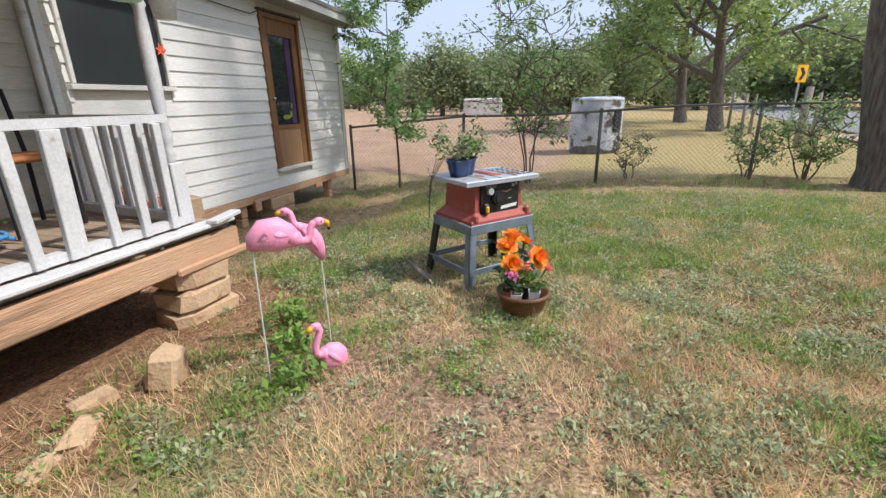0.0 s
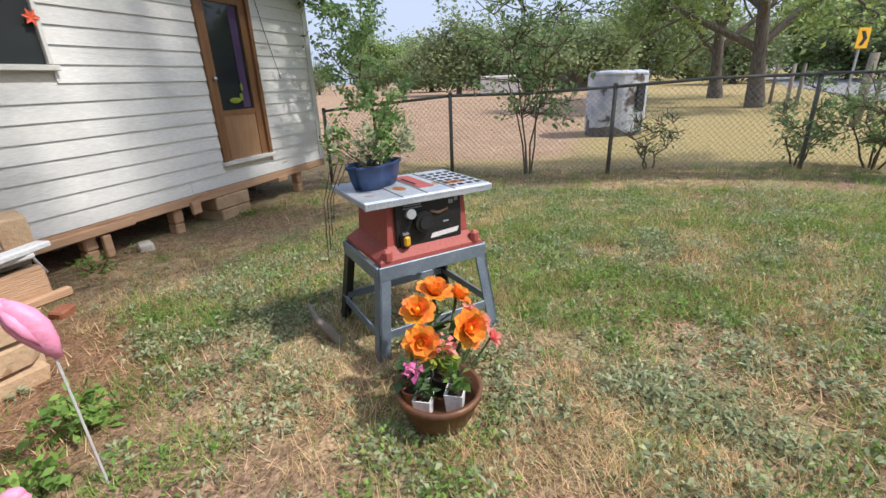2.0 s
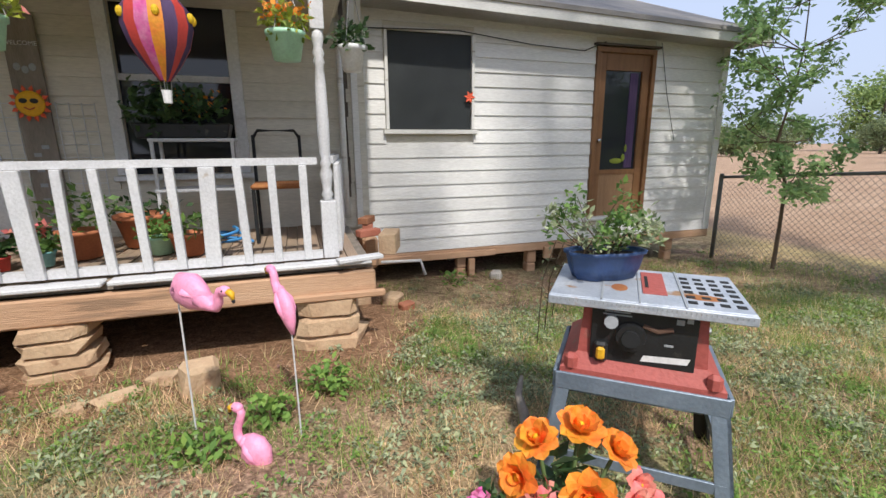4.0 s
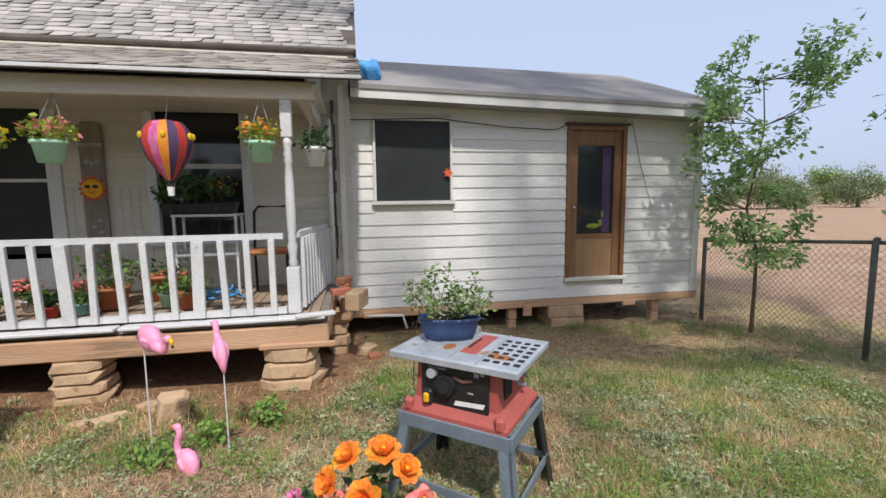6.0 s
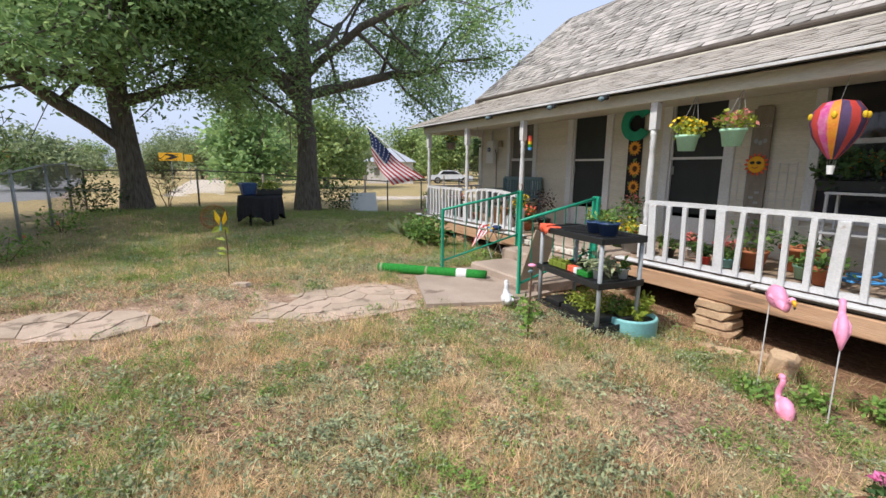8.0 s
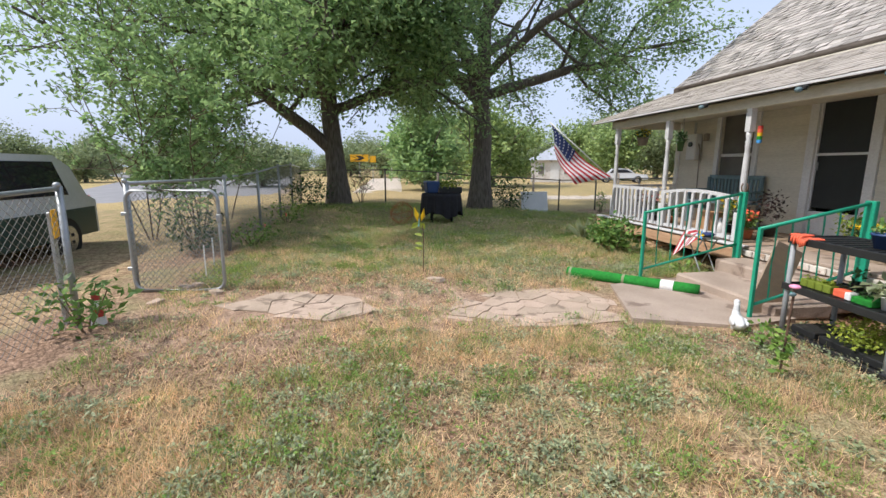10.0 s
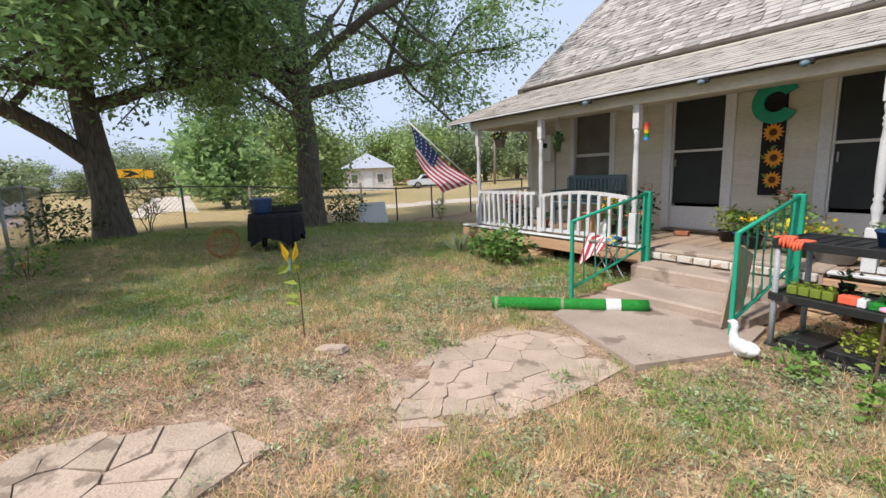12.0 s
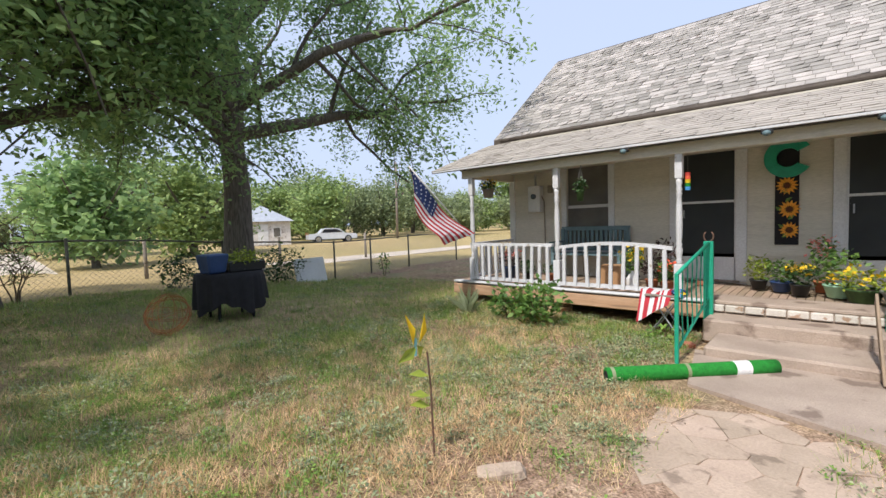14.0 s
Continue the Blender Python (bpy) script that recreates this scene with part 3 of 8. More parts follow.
fl.box(((AX0 + AX1) / 2, 2.0, 0.0), (AX1 - AX0 - 0.3, 3.7, 0.16))
single("floor", fl, M["greywood"], "worn wooden house floor", "floor", "structure")
ce = MB()
ce.box(((X0 + X1) / 2, 2.5, 2.92), (X1 - X0 - 0.3, 5.3, 0.06))
ce.box(((AX0 + AX1) / 2, 2.0, 2.55), (AX1 - AX0 - 0.3, 3.7, 0.06))
single("ceiling", ce, M["cream"], "plain room ceiling", "ceiling", "structure")

# sill beams, skirts, corner boards
sill = MB()
sill.box(((AX0 + AX1) / 2 + 0.05, 0.04, -0.12), (AX1 - AX0 + 0.1, 0.12, 0.11), bev=0.01)
sill.box((-2.05, -0.03, -0.14), (1.5, 0.05, 0.08), bev=0.01)
single("sill_beam", sill, M["rawwood"], "bare orange sill beam under the addition", "beam", "structure")
corner = MB()
corner.box((AX1 + 0.02, -0.015, 1.27), (0.1, 0.05, 2.66))
corner.box((AX0 + 0.02, -0.035, 1.27), (0.07, 0.03, 2.66))
corner.box((X0 + 0.03, WY - 0.02, 1.55), (0.11, 0.05, 2.8))
corner.box((AX0 - 0.03, WY - 0.02, 1.5), (0.06, 0.05, 2.3))
single("trim_corner", corner, M["siding"], "painted corner boards", "trim", "structure")
# No gap is cut here; dark strips carry its shade as colour.
strip = MB()
for i in range(14):
    z = 0.72 + i * 0.13
    strip.box((-3.07 + rng.uniform(-0.012, 0.012), WY - 0.04, z), (rng.uniform(0.02, 0.045), 0.02, 0.135))
single("trim_crack", strip, M["darkband"], "dark strips put in for the shaded gap where the two walls meet", "trim", "structure")


def pier(x, y, w, h, material, label, zb=None):
    zb = gz(x, y) - 0.05 if zb is None else zb
    th = thing("pier", (x, y, zb), label, "pier", "piers under the house")
    n = 2 if h > 0.3 else 1
    for i in range(n):
        mb = MB().box((rng.uniform(-0.01, 0.01), 0, h / n * (i + 0.5)), (w * rng.uniform(0.92, 1.05), w, h / n * 0.97), rng.uniform(-5, 5), 0.015)
        part("block", mb, material, th)


for x, wide in ((-1.71, 0.12), (-0.74, 0.13), (1.49, 0.13), (0.05, 0.5)):
    pier(x, 0.1 if wide < 0.3 else 0.22, wide, -0.175 - (gz(x, 0.1) - 0.05), M["sandstone"] if wide > 0.3 else M["rawwood"], "rough timber or stone pier under the addition")
for x in (-1.55, 0.3, 1.4):
    pier(x, 0.9, 0.16, -0.08 - (gz(x, 0.9) - 0.05), M["greywood"], "dark post in the crawl space")
brace = MB()
for a, b in (((-1.62, -0.02, -0.2), (-1.6, 0.0, -0.42)), ((-0.62, -0.04, -0.13), (-0.5, -0.04, -0.28)), ((0.9, -0.03, -0.17), (1.1, -0.03, -0.2))):
    brace.box(((a[0] + b[0]) / 2, a[1], (a[2] + b[2]) / 2), (max(abs(a[0] - b[0]), 0.08), 0.05, max(abs(a[2] - b[2]), 0.07)), bev=0.008)
single("skirting", brace, M["rawwood"], "broken skirting boards hanging under the sill", "board", "structure")

# ---- roofs ----
ROOF_E, ROOF_R = (-0.18, 3.10), (2.72, 5.42)   # eave and ridge of the main roof: y, z
RX0, RX1 = -12.25, -2.78
rf = MB()
for sgn in (0, 1):
    e, rr = ROOF_E, ROOF_R
    ye = e[0] if sgn == 0 else 2 * rr[0] - e[0]
    a, b = Vector((0, ye, e[1])), Vector((0, rr[0], rr[1]))
    nrm = Vector((0, -(b.z - a.z), b.y - a.y)).normalized() * (1 if sgn == 0 else -1)
    vs = []
    for x in (RX0, RX1):
        vs += [(x, a.y, a.z), (x, b.y, b.z), (x, b.y - nrm.y * 0.02, b.z - 0.09), (x, a.y - nrm.y * 0.09, a.z - nrm.z * 0.09)]
    rf.add(vs, [(0, 4, 5, 1), (3, 2, 6, 7), (0, 3, 7, 4), (0, 1, 2, 3), (4, 7, 6, 5)])
main_roof = single("roof_main", rf, M["darkband"], "steep roof of curled grey shingles", "roof", "structure")

PE, PT = (-2.02, 2.34), (-0.20, 3.00)    # porch roof: lower edge, upper edge
pr = MB()
for x in (0,):
    vs = []
    for x in (RX0 - 0.1, RX1 + 0.02):
        vs += [(x, PE[0], PE[1]), (x, PT[0], PT[1]), (x, PT[0], PT[1] - 0.05), (x, PE[0], PE[1] - 0.045)]
    pr.add(vs, [(0, 4, 5, 1), (3, 2, 6, 7), (0, 3, 7, 4), (0, 1, 2, 3), (4, 7, 6, 5), (1, 5, 6, 2)])
porch_roof = single("roof_porch", pr, M["darkband"], "low porch roof of worn tan shingles", "roof", "structure")

AE, AR = (-0.42, 2.60), (1.9, 3.55)
ar = MB()
ridge_l, ridge_r = (-2.95, AR[0], AR[1] + 0.05), (2.0, AR[0], AR[1] - 0.02)
el, er = (-2.86, AE[0], AE[1] + 0.07), (2.36, AE[0], AE[1] - 0.07)
bl, br = (-2.86, 2 * AR[0] - AE[0], AE[1] + 0.07), (2.36, 2 * AR[0] - AE[0], AE[1] - 0.07)
down = lambda p, d=0.05: (p[0], p[1], p[2] - d)
ar.add([el, er, ridge_r, ridge_l, br, bl, down(el), down(er), down(br), down(bl)],
       [(0, 1, 2, 3), (3, 2, 4, 5), (1, 4, 2), (6, 7, 1, 0), (7, 8, 4, 1), (9, 8, 7, 6)])
add_roof = single("roof_addition", ar, M["roofgrey"], "shallow grey rolled roof over the addition", "roof", "structure")
fa = MB()
fa.add([(el[0], AE[0] + 0.02, 2.62), (er[0], AE[0] + 0.02, 2.48), (er[0], AE[0] + 0.02, 2.37), (el[0], AE[0] + 0.02, 2.52),
        (el[0], AE[0] + 0.05, 2.62), (er[0], AE[0] + 0.05, 2.48), (er[0], AE[0] + 0.05, 2.37), (el[0], AE[0] + 0.05, 2.52)],
       [(3, 2, 1, 0), (4, 5, 6, 7), (3, 7, 6, 2), (1, 2, 6, 5), (0, 1, 5, 4)])
fa.add([(el[0], AE[0] + 0.05, 2.53), (er[0] - 0.02, AE[0] + 0.05, 2.39), (er[0] - 0.02, 0.0, 2.39), (el[0], 0.0, 2.53)], [(0, 1, 2, 3), (3, 2, 1, 0)])
single("trim_eave", fa, M["paint"], "white painted eave board of the addition", "trim", "structure")
band = MB()
band.box(((RX0 + RX1) / 2, ROOF_E[0] - 0.03, 3.03), (RX1 - RX0 - 0.05, 0.06, 0.12), bev=0.012)
band.tube([(RX0 + 0.2, ROOF_E[0] - 0.06, 3.06), ((RX0 + RX1) / 2, ROOF_E[0] - 0.06, 3.03), (RX1 - 0.02, ROOF_E[0] - 0.06, 3.07)], 0.032, 8)
single("trim_gutter", band, M["darkband"], "dark weathered gutter board between the two roofs", "trim", "structure")
fb = MB()
fb.box(((RX0 + RX1) / 2 - 0.03, PE[0] + 0.0, PE[1] - 0.02), (RX1 - RX0 + 0.1, 0.03, 0.03), bev=0.004)
single("trim_drip_edge", fb, M["railpaint"], "white drip edge along the porch roof", "trim", "structure")
# The shade below the drip edge is put into the beam's cream colour.
bm_ = MB()
bm_.box(((-11.75 - 3.2) / 2, -1.8, 2.24), (8.65, 0.1, 0.14), bev=0.006)
for x in (-11.72, -3.25):
    bm_.box((x, -1.06, 2.24), (0.1, 1.4, 0.14), bev=0.006)
single("porch_beam", bm_, M["cream"], "painted beam carrying the porch roof, toned cream for its shade", "beam", "structure")
gb = MB()
for x in (-3.2, -11.78):
    gb.prism([(-1.85, 2.31), (-0.36, 2.31), (-0.36, 2.88), (-1.85, 2.34)], 0.03, Matrix(((0, 0, 1, x - 0.015), (1, 0, 0, 0), (0, 1, 0, 0), (0, 0, 0, 1))))
single("trim_porch_gable", gb, M["trim"], "white boards closing the porch roof ends", "trim", "structure")
soffit = MB()
soffit.box(((RX0 + RX1) / 2, -1.06, 2.325), (RX1 - RX0 - 0.7, 1.42, 0.02))
single("ceiling_porch", soffit, M["cream"], "flat painted porch ceiling", "ceiling", "structure")

# ---- porch deck ----
DX0, DX1, DY0, DZ = -11.95, -3.1, -1.92, 0.39
deck = single("porch_floor", MB().box(((DX0 + DX1) / 2, (DY0 + WY) / 2, DZ - 0.055), (DX1 - DX0 - 0.02, WY - DY0 - 0.02, 0.03)), M["greywood"], "wooden porch floor of worn narrow boards", "floor", "structure")
rim = MB()
rim.box(((DX1 - 6.25) / 2, DY0 - 0.03, 0.23), (DX1 + 6.25, 0.06, 0.17), bev=0.012)
rim.box(((DX0 - 7.95) / 2, DY0 - 0.03, 0.25), (-7.95 - DX0, 0.06, 0.17), bev=0.012)
rim.box((DX1 - 0.03, -1.1, 0.23), (0.06, 1.6, 0.17), bev=0.012)
rim.box((DX0 + 0.03, -1.1, 0.25), (0.06, 1.6, 0.17), bev=0.012)
rim.box((-3.35, DY0 - 0.075, 0.155), (0.62, 0.04, 0.05), -2, bev=0.01)
single("porch_rim", rim, M["rawwood"], "bare orange rim board round the porch floor", "beam", "structure")
edge = MB()
for a, b in ((-6.22, -4.7), (-4.68, -3.12), (-11.93, -10.3), (-10.28, -8.0)):
    edge.box(((a + b) / 2, DY0 - 0.02, DZ - 0.015 + rng.uniform(-0.004, 0.004)), (b - a - 0.01, 0.12, 0.03), rng.uniform(-0.4, 0.4), 0.008)
edge.box((-3.2, DY0 - 0.05, DZ + 0.012), (0.32, 0.08, 0.03), 14, 0.006)
single("porch_edge_trim", edge, M["railpaint"], "peeling white boards along the porch edge", "trim", "structure")
# Added dark sheet: its colour gives the shade under the porch.
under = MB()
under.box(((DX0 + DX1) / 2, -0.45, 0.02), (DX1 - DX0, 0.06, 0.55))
single("wall_foundation", under, M["darkband"], "dark sheet standing in for the shaded crawl space under the porch", "wall", "structure")


def stone_pier(x, y, sizes, label, seed):
    r = random.Random(seed)
    z = gz(x, y) - 0.04
    th = thing("stone_pier", (x, y, z), label, "stone pier", "stone piers under the porch")
    h = 0.0
    for sx, sy, sz in sizes:
        mb = MB().box((0, 0, 0), (1, 1, 1), 0, 0.16)
        rot = Matrix.Rotation(radians(r.uniform(-12, 12)), 4, "Z")
        mb.v = [tuple((rot @ Vector((p[0] * sx * (1 + 0.3 * noise.noise((p[0] * 3, p[1] * 3, seed))), p[1] * sy, p[2] * sz * (1 + 0.16 * noise.noise((p[0] * 2, p[1] * 4, seed + 5 + h)))))) + Vector((r.uniform(-0.03, 0.03), 0, h + sz / 2))) for p in mb.v]
        part("stone", mb, M["sandstone"], th)
        h += sz * 0.99
    return h


def stack(x, y, seed, w=0.34, top=0.145, n=3, taper=1.2):
    z0 = gz(x, y) - 0.04
    h = (top - z0) / n
    stone_pier(x, y, [(w * (taper if i == 0 else 1.0), 0.34, h) for i in range(n)], "stack of rough tan sandstone blocks under the porch edge", seed)


stack(-3.42, -1.83, 1, 0.40)
stack(-5.02, -1.83, 2, 0.34, n=4)
stack(-10.05, -1.75, 3, 0.36, n=4)
stack(-11.7, -1.7, 4, 0.34, n=3)
stack(-6.3, -1.75, 5, 0.3, n=3)
stack(-3.08, -0.75, 6, 0.22, n=4, taper=1.0)

# a pile of bricks and stones on the porch corner
def brick_at(x, y, z, rz, material, label, s=(0.2, 0.095, 0.06), tilt=0.0):
    mb = MB().box((0, 0, 0), s, 0, 0.006)
    ob = tagged(part("brick", mb, material), label, "brick", "loose bricks on the porch corner")
    ob.matrix_basis = pose(x, y, z, tilt, 0, rz)


brick_at(-3.02, -1.15, DZ + 0.03, 20, M["brick"], "loose red brick on the porch corner")
brick_at(-2.98, -0.85, DZ + 0.03, 80, M["brick"], "loose red brick on the porch corner")
brick_at(-2.99, -0.86, DZ + 0.095, 60, M["brick"], "loose red brick stacked on another brick")
brick_at(-2.86, -1.28, 0.36, 70, M["sandstone"], "tan stone block leaning on the porch corner", (0.30, 0.14, 0.17))
brick_at(-8.25, -0.75, DZ + 0.03, 10, M["brick"], "loose red brick beside the screen door")
lump = MB().box((-2.98, -0.75, 0.2), (0.14, 0.5, 0.3), 0, 0.03)
single("corner_timber", lump, M["rawwood"], "rotten timber end at the porch corner", "timber", "structure")

# ---- turned porch posts ----
def porch_post(x, lean=0.0):
    th = thing("porch_post", (x, -1.8, DZ), "white painted turned wooden porch post", "porch post", "porch posts")
    h = 2.17 - DZ
    part("base_block", MB().box((0, 0, 0.2), (0.105, 0.105, 0.40), 0, 0.006), M["railpaint"], th)
    prof = [(0.05, 0.40), (0.035, 0.42), (0.052, 0.44), (0.035, 0.47), (0.045, 0.52), (0.055, 0.58), (0.038, 0.63), (0.05, 0.65), (0.034, 0.68),
            (0.046, 0.72), (0.05, 0.9), (0.045, 1.15), (0.036, 1.27), (0.05, 1.29), (0.036, 1.32), (0.05, 1.345), (0.034, 1.38), (0.047, 1.42), (0.048, h - 0.30)]
    part("turned_shaft", MB().lathe((0, 0, 0), [(r * 0.8, z) for r, z in prof], 16), M["railpaint"], th, smooth=True)
    part("top_block", MB().box((0, 0, h - 0.15), (0.088, 0.088, 0.30), 0, 0.005), M["railpaint"], th)


for x in (-3.38, -5.97, -8.32, -10.0, -11.62):
    porch_post(x)


def railing(name, p0, p1, z0, z1, count, wides=(), sag=0.0, label="white painted wooden porch railing with square balusters"):
    a, b = Vector(p0), Vector(p1)
    L = (b - a).length
    ang = math.degrees(math.atan2(b.y - a.y, b.x - a.x))
    th = thing(name, (*a, DZ), label, "railing", "porch railings", rz=ang)
    top, bot = MB(), MB()
    n = 10
    for mbx, zz, hh, ww in ((top, z1 - DZ, 0.045, 0.07), (bot, z0 - DZ, 0.05, 0.06)):
        vs = []
        for i in range(n + 1):
            u = i / n
            za = zz + sag * math.sin(math.pi * u) * (1 if mbx is top else 0.15)
            vs += [(u * L, -ww / 2, za - hh / 2), (u * L, ww / 2, za - hh / 2), (u * L, ww / 2, za + hh / 2), (u * L, -ww / 2, za + hh / 2)]
        mbx.add(vs, [(4 * i + k, 4 * i + (k + 1) % 4, 4 * i + 4 + (k + 1) % 4, 4 * i + 4 + k) for i in range(n) for k in range(4)] + [(3, 2, 1, 0), (4 * n, 4 * n + 1, 4 * n + 2, 4 * n + 3)])
    part("top_rail", top, M["railpaint"], th)
    part("bottom_rail", bot, M["railpaint"], th)
    for i in range(count):
        u = (i + 0.5) / count
        w = 0.09 if i in wides else 0.05
        zt = z1 - DZ + sag * math.sin(math.pi * u) - 0.025
        zb = z0 - DZ - 0.02
        mb = MB().box((0, 0, 0), (w, 0.035, zt - zb), 0, 0.004)
        k = rng.uniform(-0.012, 0.012)
        mb.v = [(x + u * L + k * (1 if z > 0 else -1), y - 0.045, z + (zt + zb) / 2) for x, y, z in mb.v]
        part("baluster", mb, M["railpaint"], th)


railing("porch_railing", (-5.9, -1.86), (-3.44, -1.86), 0.43, 1.06, 13, (4, 9, 0))
railing("porch_railing", (-3.36, -1.76), (-3.2, -0.40), 0.43, 1.06, 11)
railing("porch_railing", (-11.56, -1.84), (-10.06, -1.84), 0.44, 1.02, 11)
railing("porch_railing", (-9.94, -1.84), (-8.38, -1.84), 0.44, 0.99, 9, sag=0.06)
railing("porch_railing", (-11.7, -1.74), (-11.72, -0.40), 0.44, 1.02, 9)

# ---- windows and doors ----
def frame_bars(x0, x1, z0, z1, w, y, d, bottom=True):
    out = [MB().box((x0 - w / 2, y, (z0 + z1) / 2), (w, d, z1 - z0), 0, 0.004), MB().box((x1 + w / 2, y, (z0 + z1) / 2), (w, d, z1 - z0), 0, 0.004),
           MB().box(((x0 + x1) / 2, y, z1 + w / 2), (x1 - x0 + 2 * w, d, w), 0, 0.004)]
    if bottom:
        out.append(MB().box(((x0 + x1) / 2, y - 0.01, z0 - 0.03), (x1 - x0 + 2 * w + 0.06, d + 0.03, 0.045), 0, 0.005))
    return out


def window(name, o, y, label, sash=None, pane="glass", trimw=0.1, frame_mat="trim"):
    x0, x1, z0, z1 = o
    th = thing(name, ((x0 + x1) / 2, y, z0), label, "window", kind="structure")
    inv = Matrix.Translation((-(x0 + x1) / 2, -y, -z0))

    def put(nm, mb, mt, lab=""):
        mb.v = [tuple(inv @ Vector(p)) for p in mb.v]
        return part(nm, mb, mt, th, lab)
    for mb in frame_bars(x0, x1, z0, z1, trimw, y - 0.03, 0.04):
        put("window_frame", mb, M[frame_mat])
    if sash:
        put("window_pane", MB().box(((x0 + x1) / 2, y + 0.05, (sash + z1) / 2), (x1 - x0, 0.012, z1 - sash)), M[pane], "dark upper pane")
        put("window_pane", MB().box(((x0 + x1) / 2, y + 0.03, (sash + z0) / 2), (x1 - x0, 0.012, sash - z0)), M[pane], "dark lower pane")
        put("sash_rail", MB().box(((x0 + x1) / 2, y + 0.03, sash), (x1 - x0, 0.05, 0.055), 0, 0.004), M["railpaint"])
    else:
        put("window_pane", MB().box(((x0 + x1) / 2, y + 0.0, (z0 + z1) / 2), (x1 - x0, 0.012, z1 - z0)), M[pane])
    return th


window("window_1", AW, 0.0, "wide dark screened window in white siding", pane="screen", trimw=0.035, frame_mat="paint")
window("window_2", MW, WY, "tall sash window behind the porch plants", sash=1.74)
window("window_3", W2, WY, "tall sash window with a grey screen", sash=1.62, pane="greyscreen")


def screen_door(name, o, label):
    x0, x1, z0, z1 = o
    y = WY
    cx = (x0 + x1) / 2
    th = thing(name, (cx, y, z0), label, "screen door", kind="structure")
    w, h = x1 - x0, z1 - z0
    for s in (-1, 1):
        part("door_casing", MB().box((s * (w / 2 + 0.065), -0.03, h / 2 + 0.03), (0.13, 0.045, h + 0.06), 0, 0.004), M["trim"], th)
    part("door_casing", MB().box((0, -0.034, h + 0.06), (w + 0.26, 0.045, 0.12), 0, 0.004), M["trim"], th)
    part("screen_panel", MB().box((0, 0.012, h * 0.79), (w - 0.06, 0.01, h * 0.40)), M["screen"], th, "dark upper screen")
    part("screen_panel", MB().box((0, 0.012, h * 0.39), (w - 0.06, 0.01, h * 0.38)), M["screen"], th, "dark lower screen")
    part("kick_panel", MB().box((0, 0.0, 0.18), (w - 0.02, 0.03, 0.34), 0, 0.004), M["trim"], th)
    part("middle_rail", MB().box((0, -0.005, h * 0.585), (w - 0.02, 0.03, 0.035), 0, 0.004), M["trim"], th)
    for s in (-1, 1):
        part("door_stile", MB().box((s * (w / 2 - 0.012), 0.0, h / 2), (0.024, 0.03, h)), M["trim"], th)
    part("door_handle", MB().box((-w / 2 + 0.07, -0.03, h * 0.5), (0.02, 0.03, 0.12), 0, 0.004), M["galv"], th)
    part("threshold", MB().box((0, -0.03, 0.0), (w + 0.1, 0.1, 0.03), 0, 0.004), M["greywood"], th)


screen_door("door_1", SD1, "closed white screen door with dark mesh")
screen_door("door_2", SD2, "closed white screen door with dark mesh")


def brown_door():
    x0, x1, z0, z1 = AD
    cx, w, h = (x0 + x1) / 2, x1 - x0, z1 - z0
    th = thing("door_3", (cx, 0.0, z0), "closed brown wooden door with a tall glass pane", "door", kind="structure")
    for s in (-1, 1):
        part("door_casing", MB().box((s * (w / 2 + 0.03), -0.012, h / 2), (0.06, 0.07, h), 0, 0.004), M["browndoor"], th)
    part("door_casing", MB().box((0, -0.012, h + 0.03), (w + 0.12, 0.07, 0.06), 0, 0.004), M["browndoor"], th)
    part("drip_cap", MB().box((0, -0.03, h + 0.085), (w + 0.2, 0.09, 0.025), 0, 0.004), M["darkband"], th, "dark drip cap")
    for s in (-1, 1):
        part("door_stile", MB().box((s * (w / 2 - 0.055), 0.012, h / 2), (0.11, 0.04, h), 0, 0.004), M["browndoor"], th)
    part("door_rail", MB().box((0, 0.012, h - 0.1), (w - 0.22, 0.04, 0.2)), M["browndoor"], th)
    part("door_rail", MB().box((0, 0.01, 0.58), (w - 0.22, 0.036, 0.06)), M["browndoor"], th)
    part("door_panel", MB().box((0, 0.018, 0.28), (w - 0.22, 0.03, 0.56), 0, 0.004), M["doorpanel"], th, "tan lower panel")
    g = MB().box((0, 0.022, (0.61 + h - 0.2) / 2), (w - 0.2, 0.008, h - 0.81))
    pane = part("door_glass", g, M["glass"], th, "dark reflecting pane")
    part("curtain", MB().box((0.17, 0.014, (0.61 + h - 0.2) / 2), (0.12, 0.004, h - 0.85)), M["purple"], th, "purple curtain strip")
    part("door_knob", MB().ball((-w / 2 + 0.05, -0.04, 0.98), (0.028, 0.028, 0.028)), M["chrome"], th, smooth=True)
    part("threshold", MB().box((0, -0.035, -0.02), (w + 0.16, 0.1, 0.045), 0, 0.006), M["paint"], th)
    c = MB().ball((-0.02, 0.012, 0.72), (0.1, 0.008, 0.035)).ball((0.09, 0.012, 0.76), (0.03, 0.008, 0.05)).ball((0.12, 0.012, 0.88), (0.02, 0.008, 0.05))
    part("window_ornament", c, M["leaflime"], th, "pale glass ornament behind the pane")


brown_door()

# ---- steps, slab and path ----
steps = MB()
steps.box((-7.18, -2.19, 0.125), (1.50, 0.50, 0.26), 0, 0.022)
steps.box((-7.09, -2.755, 0.045), (1.40, 0.65, 0.15), 0, 0.022)
single("porch_steps", steps, M["concrete"], "worn concrete steps up to the porch", "steps", "structure")
slab = MB().prism([(-7.72, -3.98), (-6.55, -4.40), (-6.22, -3.55), (-6.32, -2.9), (-7.9, -2.9)], 0.07, Matrix.Translation((0, 0, -0.045)))
